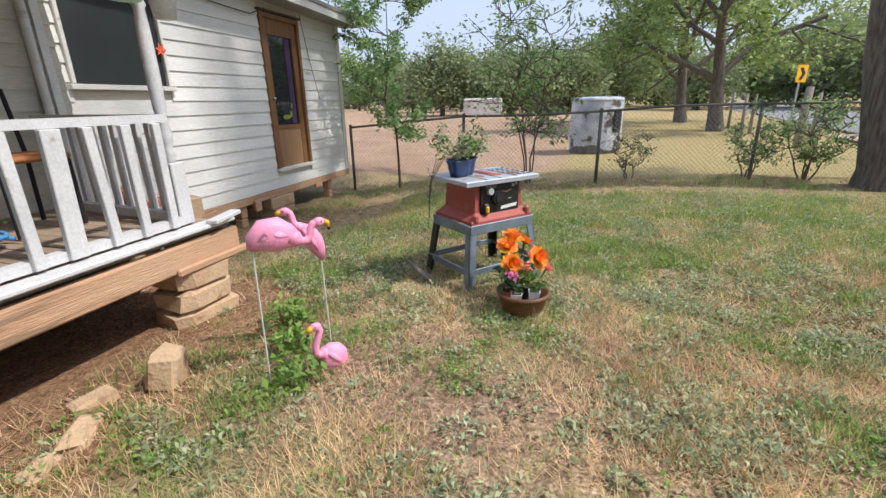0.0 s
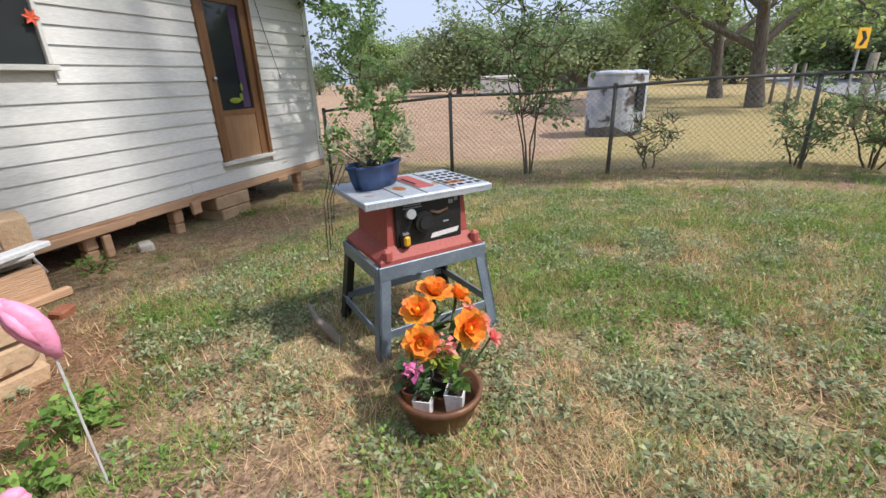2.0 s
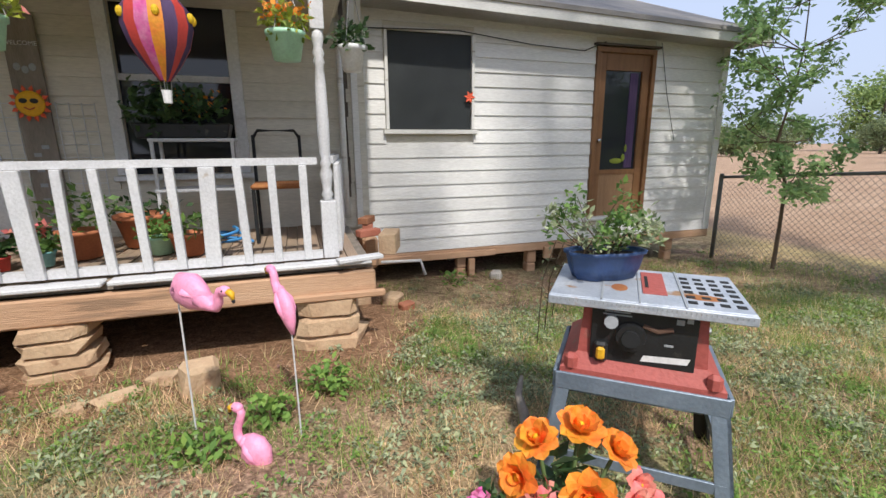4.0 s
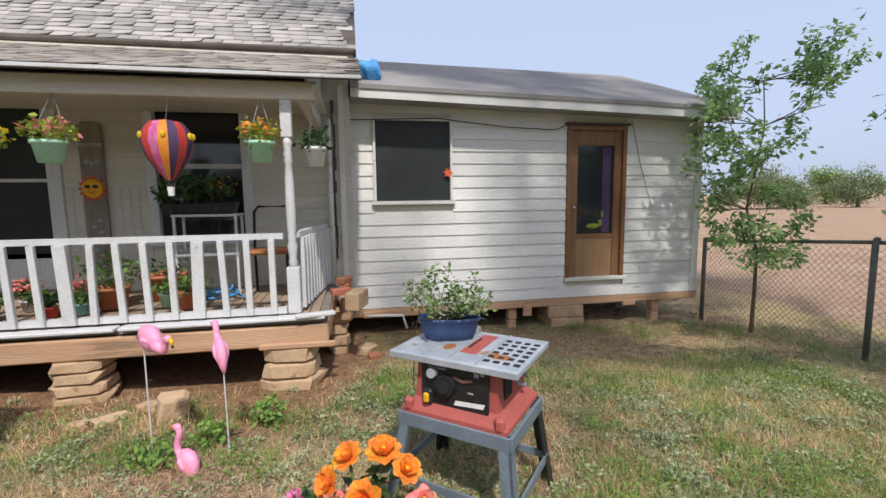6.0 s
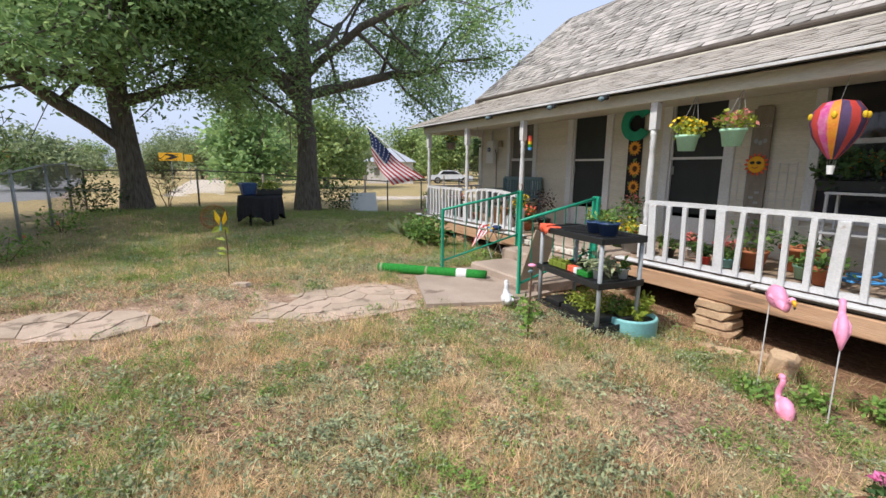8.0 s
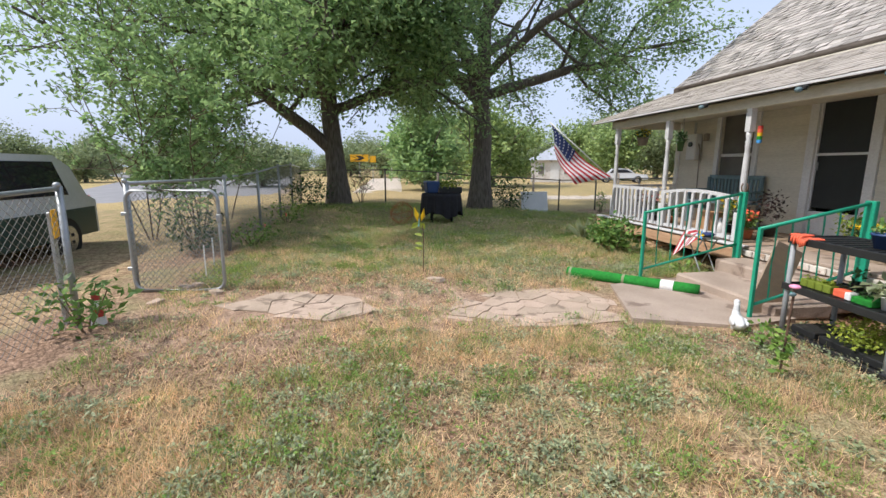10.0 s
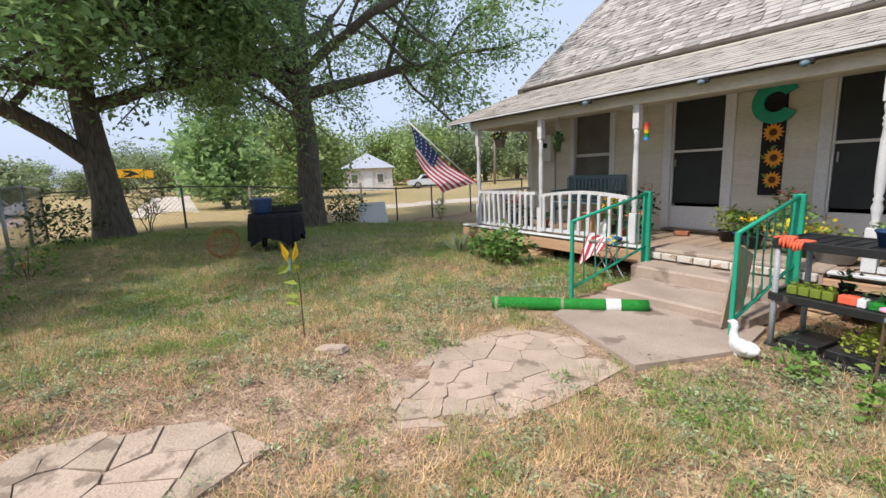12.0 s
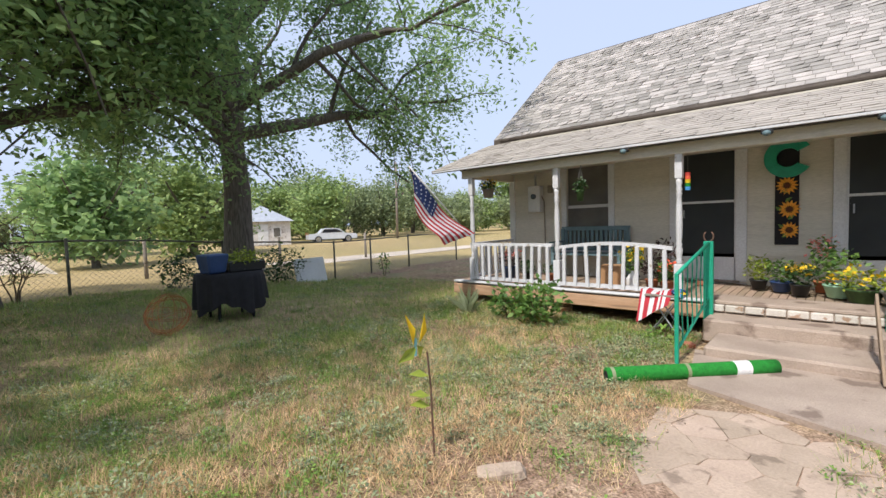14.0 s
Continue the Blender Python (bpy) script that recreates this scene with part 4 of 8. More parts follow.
single("concrete_slab", slab, M["concrete"], "flat concrete pad at the foot of the steps", "slab", "structure")
ledge = single("porch_ledge", MB().box((-7.1, -1.95, 0.3), (1.72, 0.07, 0.10)), M["concrete"], "mortar bed of the brick porch edge", "ledge", "structure")
for i in range(9):
    x = -7.9 + 0.19 * i
    part("brick", MB().box((x + 0.02, -2.0, 0.315), (0.178, 0.09, 0.075), rng.uniform(-2, 2), 0.008), M["whitebrick"], ledge)
cap = MB().box((-7.1, -1.75, 0.375), (1.75, 0.5, 0.045), 0, 0.012)
single("porch_landing", cap, M["concrete"], "cracked concrete landing at the porch entrance", "landing", "structure")


def clip_cell(poly, a, b):
    """Keeps the part of poly nearer to a than to b."""
    mx, my, nx, ny = (a[0] + b[0]) / 2, (a[1] + b[1]) / 2, b[0] - a[0], b[1] - a[1]
    out = []
    for i, p in enumerate(poly):
        q = poly[(i + 1) % len(poly)]
        dp, dq = (p[0] - mx) * nx + (p[1] - my) * ny, (q[0] - mx) * nx + (q[1] - my) * ny
        if dp <= 0:
            out.append(p)
        if dp * dq < 0:
            t = dp / (dp - dq)
            out.append((p[0] + t * (q[0] - p[0]), p[1] + t * (q[1] - p[1])))
    return out


def flag_path(outline, count, seed, ragged):
    r = random.Random(seed)
    xs, ys = [p[0] for p in outline], [p[1] for p in outline]
    pts = []
    while len(pts) < count:
        p = (r.uniform(min(xs), max(xs)), r.uniform(min(ys), max(ys)))
        if all(math.hypot(p[0] - q[0], p[1] - q[1]) > 0.13 for q in pts):
            pts.append(p)
    for a in pts:
        cell = list(outline)
        for b in pts:
            if a is not b and cell:
                cell = clip_cell(cell, a, b)
        if len(cell) < 3:
            continue
        rim = any(min(abs((q[0] - p[0]) * (v[1] - p[1]) - (q[1] - p[1]) * (v[0] - p[0])) for v in cell) < 1e-6 for p, q in zip(outline, outline[1:] + outline[:1]))
        if rim and r.random() < ragged:
            continue
        cx, cy = sum(p[0] for p in cell) / len(cell), sum(p[1] for p in cell) / len(cell)
        cell = [(cx + (p[0] - cx) * 0.98 + r.uniform(-0.007, 0.007), cy + (p[1] - cy) * 0.98 + r.uniform(-0.007, 0.007)) for p in cell]
        z = gz(cx, cy)
        part("flagstone", MB().prism(cell, 0.026 + r.uniform(0, 0.006), Matrix.Translation((0, 0, z - 0.018))), M["flag"], path_base)


path_base = single("stone_path", MB().prism([(-7.5, -4.75), (-6.9, -4.6), (-6.95, -5.6), (-7.45, -5.5)], 0.01, Matrix.Translation((0, 0, -0.06))), M["soil"], "cracked tan flagstone path across the lawn", "path", "structure")
flag_path([(-7.78, -4.5), (-7.2, -4.22), (-6.62, -4.42), (-6.58, -5.05), (-6.62, -5.6), (-6.9, -6.1), (-7.35, -5.95), (-7.75, -5.3)], 44, 3, 0.2)
flag_path([(-7.55, -6.95), (-7.1, -6.75), (-6.85, -7.2), (-7.05, -7.9), (-7.4, -8.35), (-7.85, -8.2), (-7.8, -7.5)], 24, 4, 0.2)


# ---- lap siding, deck boards and shingles ----
def house_pieces():
    lap_boards(wall_add, AX0 + 0.04, AX1, 0.0, -0.06, 2.54, [(AW[0] - 0.035, AW[1] + 0.035, AW[2] - 0.05, AW[3] + 0.04), (AD[0] - 0.06, AD[1] + 0.06, AD[2] - 0.04, AD[3] + 0.09)], M["siding"], 11)
    pad = [(h[0] - 0.1, h[1] + 0.1, h[2] - 0.06, h[3] + 0.1) for h in (MW, W2)] + [(h[0] - 0.13, h[1] + 0.13, h[2] - 0.02, h[3] + 0.12) for h in (SD1, SD2)]
    lap_boards(wall_main, X0 + 0.05, X1, WY, 0.33, 2.32, pad, M["cream"], 12)
    x = DX0 + 0.01
    shared = {}
    while x < DX1 - 0.09:
        w = 0.085
        k = rng.randrange(3)
        if k not in shared:
            shared[k] = MB().box((w / 2, 0, 0), (w - 0.006, WY - DY0 - 0.02, 0.028), 0, 0.003).mesh("deck_board", M["deckwood"])
        ob = new("deck_board", shared[k])
        ob.parent = deck
        ob.matrix_basis = pose(x, (DY0 + WY) / 2, DZ - 0.026 + rng.uniform(-0.002, 0.003))
        x += w
    roof_courses(main_roof, ROOF_E, ROOF_R, RX0, RX1, 0.21, 0.125, M["shingle"], M["shingle_i"], 0.007, 21, 12)
    roof_courses(porch_roof, PE, PT, RX0 - 0.1, RX1 + 0.02, 0.29, 0.135, M["proof"], M["proof_i"], 0.004, 22, 12)


def roof_courses(roof, e, t, x0, x1, w, ex, m_obj, m_isl, lift, seed, keep):
    r = random.Random(seed)
    a, b = Vector((0, *e)), Vector((0, *t))
    d = (b - a)
    L = d.length
    d.normalize()
    nrm = Vector((0, -d.z, d.y))
    rest, near, i, rows = MB(), 0, 0, int(L / ex)
    shapes = []
    for k in range(5):
        th, up = 0.012 + 0.004 * k * (lift / 0.014), lift * (0.4 + 0.5 * k)
        j = r.uniform(-0.02, 0.02) * (lift / 0.014)
        mb = MB()
        lo, hi = -0.015 + j, ex + 0.03
        wv = w - 0.006
        c1, c2 = up * r.uniform(0.2, 1.2), up * r.uniform(0.2, 1.2)
        vs = [(0, lo), (wv / 2, lo + r.uniform(-0.012, 0.012) * lift / 0.014), (wv, lo), (wv, hi), (0, hi)]
        hh = [c1 + 0.008, up * 0.5 + 0.008, c2 + 0.008, 0.003, 0.003]
        mb.v = [(x, *(d * y + nrm * h)[1:]) for (x, y), h in zip(vs, hh)] + [(x, *(d * y + nrm * (h - 0.007))[1:]) for (x, y), h in zip(vs, hh)]
        mb.f = [(0, 1, 2, 3, 4), (5, 6, 1, 0), (6, 7, 2, 1), (7, 8, 3, 2), (9, 5, 0, 4)]
        shapes.append((mb, mb.mesh("shingle", m_obj)))
    for row in range(rows):
        x = x0 - r.uniform(0, w)
        while x < x1 - 0.02:
            mb, me = shapes[r.randrange(5)]
            p = a + d * (row * ex) + Vector((max(x, x0), 0, 0))
            if x + w <= x1 + 0.03:
                if -7.9 < x < -3.2 and row < keep and near < 290:
                    ob = new("shingle", me)
                    ob.parent = roof
                    ob.matrix_basis = Matrix.Translation(p)
                    near += 1
                else:
                    rest.add([Vector(q) + p for q in mb.v], mb.f)
            x += w
    part("shingle_field", rest, m_isl, roof, kind="stuff")

# ---- fast leaf and blade meshes ----
def cloud_mesh(name, verts, per, material):
    """One mesh of many separate faces with the same number of corners."""
    verts = np.asarray(verts, dtype=np.float32).reshape(-1, 3)
    n = len(verts) // per
    me = bpy.data.meshes.new(name)
    me.vertices.add(n * per)
    me.vertices.foreach_set("co", verts.ravel())
    me.loops.add(n * per)
    me.loops.foreach_set("vertex_index", np.arange(n * per, dtype=np.int32))
    me.polygons.add(n)
    me.polygons.foreach_set("loop_start", np.arange(0, n * per, per, dtype=np.int32))
    me.update(calc_edges=True)
    me.materials.append(material)
    return me


def leaf_faces(pts, size, wid, droop, rs, jitter=0.35):
    """Corners of pointed leaves at pts, hanging by droop."""
    n = len(pts)
    d = rs.normal(size=(n, 3))
    d[:, 2] = d[:, 2] * 0.6 - droop
    d /= np.linalg.norm(d, axis=1)[:, None]
    u = rs.normal(size=(n, 3)) + (0, 0, 1.2)
    s = np.cross(d, u)
    s /= np.linalg.norm(s, axis=1)[:, None] + 1e-6
    nr = np.cross(s, d)
    L = size * (1 + jitter * rs.uniform(-1, 1, (n, 1)))
    mid = pts + d * L * 0.45 + nr * L * 0.1
    return np.stack([pts, mid + s * L * wid * 0.5, pts + d * L, mid - s * L * wid * 0.5], axis=1)


def branch(mb, tips, p, d, length, r, level, rs, bend, kids, up=0.1, spread=0.75, taper=0.62, seg=5, n=7, floor=-9.0):
    if (p + d.normalized() * length).z < floor:
        d = Vector((d.x, d.y, abs(d.z) + 0.25))
    pts, rad = [p.copy()], [r]
    q, dd = p.copy(), d.normalized()
    for i in range(seg):
        dd = (dd + Vector(rs.normal(size=3)) * bend + Vector((0, 0, up)) * (1 if level else 0.4)).normalized()
        q = q + dd * length / seg
        pts.append(q.copy())
        rad.append(r * (1 - (1 - taper) * (i + 1) / seg))
    mb.tube(pts, rad, max(4, n - level), cap=False)
    if level >= kids[1]:
        tips.extend((pts[i], (pts[-1] - pts[0]).normalized(), length) for i in range(1, len(pts)))
        return
    for k in range(kids[0] + (1 if level == 0 else 0)):
        u = 0.35 + 0.65 * (k + rs.uniform(0.2, 0.9)) / (kids[0] + 1)
        i = min(int(u * seg), seg - 1)
        at = pts[i].lerp(pts[i + 1], u * seg - i)
        side = Vector(rs.normal(size=3))
        side = (side - side.dot(dd) * dd).normalized()
        nd = (dd * (1 - spread * 0.5) + side * spread).normalized()
        branch(mb, tips, at, nd, length * rs.uniform(0.5, 0.75), max(r * taper * rs.uniform(0.45, 0.7), 0.006), level + 1, rs, bend * 1.15, kids, up, spread, taper, max(3, seg - 1), n, floor)


def tree(name, at, label, trunk, r0, limbs, leaves, size, seed, spread_leaf=0.4, kids=(4, 3), droop=0.25, material="treeleaf", bend=0.16, category="tree", group="", wid=0.45, up=0.1, bark="bark", bare=0.0, low=0.0):
    """trunk: points above the foot; limbs: (height share, direction, length, radius)."""
    rs = np.random.RandomState(seed)
    th = thing(name, at, label, category, group)
    mb, tips = MB(), []
    pts = [Vector(p) for p in trunk]
    rad = [r0 * (1.0 - 0.45 * i / (len(pts) - 1)) for i in range(len(pts))]
    rad[0] *= 1.3
    mb.tube(pts, rad, 12, cap=False)
    part("trunk", mb, M[bark], th, smooth=True)
    for u, d, L, r in limbs:
        lm = MB()
        i = min(int(u * (len(pts) - 1)), len(pts) - 2)
        a = pts[i].lerp(pts[i + 1], u * (len(pts) - 1) - i)
        branch(lm, tips, a, Vector(d), L, r, 1, rs, bend, kids, up=up, floor=low - 1.0 if low else -9.0)
        part("limb", lm, M[bark], th, smooth=True)
    tp = np.array([t[0] for t in tips])
    idx = rs.randint(0, len(tp), leaves)
    pos = tp[idx] + rs.normal(size=(leaves, 3)) * spread_leaf * (0.4 + 0.6 * rs.uniform(size=(leaves, 1)))
    pos = pos[(np.hypot(pos[:, 0], pos[:, 1]) > bare) | (pos[:, 2] > 5.6)]
    pos = pos[pos[:, 2] > low + rs.normal(size=len(pos)) * 0.45]
    ob = new("crown", cloud_mesh("crown", leaf_faces(pos, size, wid, droop, rs), 4, M[material]))
    ob.parent = th
    return th


# ---- trees of the yard ----
tree("big_shade_tree", (-17.9, -3.2, -0.05), "large old shade tree with rough grey bark", [(0, 0, 0), (0.02, 0.03, 1.2), (0.0, 0.08, 2.4), (0.05, 0.0, 3.5), (0.1, 0.05, 4.6), (0.0, 0.1, 6.2)], 0.37,
     [(0.60, (0.25, -1, 0.42), 5.6, 0.20), (0.64, (0.1, 1, 0.30), 5.0, 0.17), (0.66, (0.2, -0.45, 1), 4.8, 0.19), (0.74, (0.9, -0.7, 0.55), 4.6, 0.15), (0.74, (0.9, 0.7, 0.55), 4.4, 0.14), (0.85, (-0.6, 0.6, 0.7), 4.0, 0.16), (0.9, (-0.3, -0.8, 0.9), 4.2, 0.17),
      (0.98, (0.3, 0.6, 1), 4.0, 0.15), (0.98, (0.4, -0.3, 1.1), 4.0, 0.15), (0.8, (-0.9, -0.3, 0.4), 3.6, 0.13), (0.7, (0.5, -1, 0.15), 4.6, 0.12), (0.66, (0.0, -1, 0.5), 5.4, 0.15), (0.8, (0.4, -1, 0.65), 5.0, 0.13)], 82000, 0.135, 5, 0.37, up=0.02, kids=(5, 3), bare=1.7, low=2.8, group="trees by the yard fence")
tree("leaning_shade_tree", (-16.9, -7.85, 0.22), "leaning shade tree beside the front fence", [(0, 0, 0), (0.0, -0.02, 0.9), (-0.05, -0.10, 1.8), (-0.1, -0.18, 2.8), (-0.2, -0.2, 4.2), (-0.2, -0.3, 5.8)], 0.33,
     [(0.36, (0.35, -1, 0.75), 4.4, 0.19), (0.6, (0.3, 1, 0.6), 3.4, 0.15), (0.68, (0.9, -0.4, 0.5), 4.0, 0.16), (0.75, (0.8, 0.5, 0.5), 3.6, 0.15), (0.85, (-0.6, -0.6, 0.8), 3.6, 0.14), (0.98, (0.2, -0.6, 1), 3.8, 0.14), (0.98, (0.2, 0.6, 1), 3.6, 0.14), (0.75, (0.4, 1, 0.2), 2.6, 0.12), (0.8, (0.5, -1, 0.4), 4.0, 0.12), (0.9, (0.7, -0.3, 0.5), 3.8, 0.12),
      (0.62, (1, -0.1, 0.22), 4.4, 0.12), (0.66, (0.7, -0.8, 0.15), 4.6, 0.12), (0.7, (1, 0.45, 0.2), 4.0, 0.11), (0.8, (0.2, -1, 0.2), 4.4, 0.11), (0.8, (0.3, 1, 0.5), 4.4, 0.12), (0.72, (0.9, 0.8, 0.35), 4.2, 0.11)], 90000, 0.135, 6, 0.42, up=0.01, kids=(5, 3), bare=1.0, low=2.5, droop=0.35, group="trees by the yard fence")
# The unseen upper trunk and crown are raised to dapple the addition wall.
tree("roadside_tree", (2.25, -8.48, -0.2), "thick dark trunk of a shade tree by the fence", [(0, 0, 0), (-0.02, 0.08, 0.35), (0.0, 0.18, 0.9), (0.08, 0.34, 1.8), (0.0, 0.52, 2.8), (0.1, 1.1, 6.5), (0.1, 1.3, 11.0)], 0.345,
     [(0.82, (-1, 0.35, 0.55), 5.0, 0.17), (0.75, (0.5, -1, 0.6), 4.0, 0.15), (0.8, (0.8, 0.7, 0.6), 3.8, 0.15), (0.85, (-0.7, -0.6, 0.5), 3.8, 0.14), (0.9, (-0.7, 0.6, 0.35), 4.6, 0.14), (0.98, (0.3, 0.2, 1), 3.0, 0.13), (0.98, (-0.9, 0.25, 0.3), 4.8, 0.13)], 12500, 0.19, 8, 0.32, group="trees by the yard fence")


for k, (x, y, sc) in enumerate(((14.6, -9.2, 1.0), (20.5, -9.0, 1.05))):
    tree("field_tree", (x, y, -0.15), "spreading green tree beside the road", [(0, 0, 0), (0.1, 0.1, 1.0 * sc), (0.0, 0.2, 2.2 * sc), (0.2, 0.3, 3.6 * sc), (0.3, 0.3, 5.0 * sc)], 0.26 * sc,
         [(0.42, (-0.2, 1, 0.9), 3.6 * sc, 0.13), (0.45, (0.2, -1, 0.7), 4.0 * sc, 0.13), (0.6, (-1, 0.1, 0.6), 3.4 * sc, 0.11), (0.65, (1, 0.3, 0.7), 3.2 * sc, 0.11), (0.8, (0.2, 0.8, 0.8), 3.0 * sc, 0.1), (0.98, (0.1, -0.6, 1), 3.0 * sc, 0.1), (0.98, (-0.3, 0.5, 1), 2.8 * sc, 0.1)],
         11000, 0.22, 120 + k, 0.40, up=0.03, material="farleaf", low=1.9, group="trees beside the road")


def sapling(at, h, stems, leaves, seed, label, lean=0.1, size=0.085):
    rs = np.random.RandomState(seed)
    th = thing("sapling", at, label, "sapling", "saplings along the fence")
    tips = []
    for k in range(stems):
        mb = MB()
        a = 2 * math.pi * (k + rs.uniform(0, 0.5)) / stems
        d = Vector((math.cos(a) * lean, math.sin(a) * lean, 1)).normalized()
        p = Vector((math.cos(a), math.sin(a), 0)) * (0.05 if stems > 1 else 0)
        hh = h * rs.uniform(0.75, 1.0)
        pts = [p + d * hh * i / 6 + Vector((*rs.normal(size=2), 0)) * 0.02 * i for i in range(7)]
        mb.tube(pts, [(0.026 if stems == 1 else 0.015) * (1 - 0.13 * i) for i in range(7)], 7, cap=False)
        part("stem", mb, M["stem"], th, smooth=True)
        tw = MB()
        for i in range(2, 7):
            for j in range(3 if stems > 1 else 5):
                b = rs.uniform(0, 6.28)
                dd = Vector((math.cos(b), math.sin(b), rs.uniform(0.1, 0.7)))
                branch(tw, tips, pts[i], dd, hh * rs.uniform(0.16, 0.30), 0.008, 1, rs, 0.2, (2, 2), up=0.05, seg=4, n=5)
        part("twig", tw, M["stem"], th, kind="stuff")
    tp = np.array([t[0] for t in tips])
    pos = tp[rs.randint(0, len(tp), leaves)] + rs.normal(size=(leaves, 3)) * 0.06
    ob = new("leaves", cloud_mesh("leaves", leaf_faces(pos, size, 0.5, 0.35, rs), 4, M["treeleaf"]))
    ob.parent = th


sapling((2.0, -1.12, -0.38), 3.15, 1, 4200, 31, "slender green sapling against the chain-link fence")
sapling((2.55, -3.4, -0.3), 2.9, 5, 1900, 32, "multi-stemmed green sapling growing at the fence", 0.16)
sapling((2.75, -5.1, -0.25), 0.8, 3, 350, 33, "low scrubby shoots under the fence", 0.5, 0.05)
sapling((2.95, -7.75, -0.2), 1.3, 5, 1300, 34, "leafy green weeds climbing the fence", 0.4, 0.07)
sapling((3.2, -7.0, -0.2), 0.9, 3, 700, 36, "leafy green weeds climbing the fence", 0.4, 0.07)
for i, (x, y, h, n) in enumerate(((-11.2, -9.9, 3.5, 3600), (-12.6, -10.3, 4.2, 4000), (-11.9, -10.9, 4.4, 3400), (-14.0, -10.2, 3.4, 2600))):
    sapling((x, y, 0.0), h, 3, n, 40 + i, "overgrown shrub leaning over the front fence", 0.3, 0.10)
sapling((-18.0, -7.2, 0.2), 1.5, 4, 500, 47, "thin bare shrub beside the far fence", 0.3, 0.05)


# ---- fences ----
def chain_fence(name, pts, h, posts, label, post_mat="rustpost", mesh=0.075, wire_r=0.0022, rail=True, base=None):
    th = thing(name, (0, 0, 0), label, "fence", kind="structure")
    gzz = base or gz
    for x, y in posts:
        z = gzz(x, y)
        part("fence_post", MB().tube([(x, y, z - 0.05), (x + rng.uniform(-0.02, 0.02), y, z + h + 0.02)], 0.028, 8), M[post_mat], th, smooth=True)
        part("post_cap", MB().ball((x, y, z + h + 0.03), (0.032, 0.032, 0.025), 8, 4), M[post_mat], th, smooth=True)
    wires = MB()
    for (x0, y0), (x1, y1) in zip(pts[:-1], pts[1:]):
        L = math.hypot(x1 - x0, y1 - y0)
        if rail:
            part("top_rail", MB().tube([(x0, y0, gzz(x0, y0) + h), ((x0 + x1) / 2, (y0 + y1) / 2, gzz((x0 + x1) / 2, (y0 + y1) / 2) + h), (x1, y1, gzz(x1, y1) + h)], 0.02, 8), M[post_mat], th, smooth=True)
        n = int(L / mesh)
        hh = h - 0.05
        k = int(hh / mesh) + 1
        for i in range(-k, n + 1):
            for s in (1, -1):
                u0, u1 = i * mesh, i * mesh + hh
                z0, z1 = (0.03, hh) if s > 0 else (hh, 0.03)
                if u0 < 0:
                    z0 = z0 + (z1 - z0) * (-u0 / hh)
                    u0 = 0
                if u1 > L:
                    z1 = z0 + (z1 - z0) * ((L - u0) / (u1 - u0)) if u1 > u0 else z1
                    u1 = L
                if u1 - u0 < 0.02:
                    continue
                a = (x0 + (x1 - x0) * u0 / L, y0 + (y1 - y0) * u0 / L)
                b = (x0 + (x1 - x0) * u1 / L, y0 + (y1 - y0) * u1 / L)
                wires.tube([(*a, gzz(*a) + z0), (*b, gzz(*b) + z1)], wire_r, 3, cap=False)
    part("chain_link", wires, M["wire"], th, kind="stuff")
    return th


chain_fence("fence_east", [(2.17, -0.1), (2.15, -2.3), (2.42, -4.55), (2.85, -6.95), (3.3, -9.2)], 1.18, [(2.17, -0.1), (2.15, -2.3), (2.42, -4.55), (2.85, -6.95), (3.2, -8.7)], "grey chain-link fence beside the field")
chain_fence("fence_west", [(-18.2, 5.5), (-18.2, 2.0), (-18.2, -0.2), (-18.3, -3.4), (-18.3, -6.4), (-18.4, -9.2)], 1.1, [(-18.2, 5.5), (-18.2, 2.9), (-18.2, 1.2), (-18.2, -0.2), (-18.3, -3.4), (-18.3, -6.4), (-18.4, -9.2)], "chain-link fence at the far end of the yard", mesh=0.11, wire_r=0.003)
chain_fence("fence_front", [(-8.13, -9.38), (-10.6, -9.15), (-14.0, -9.0), (-18.4, -9.2)], 1.2, [(-8.13, -9.38), (-10.6, -9.15), (-12.4, -9.08), (-14.0, -9.0), (-16.2, -9.1)], "galvanised chain-link fence along the road", "galv")
chain_fence("fence_front_near", [(-7.05, -9.35), (-4.5, -9.4), (-1.0, -9.4), (3.3, -9.2)], 1.2, [(-7.05, -9.35), (-4.5, -9.4), (-1.0, -9.4)], "galvanised chain-link fence along the road", "galv")


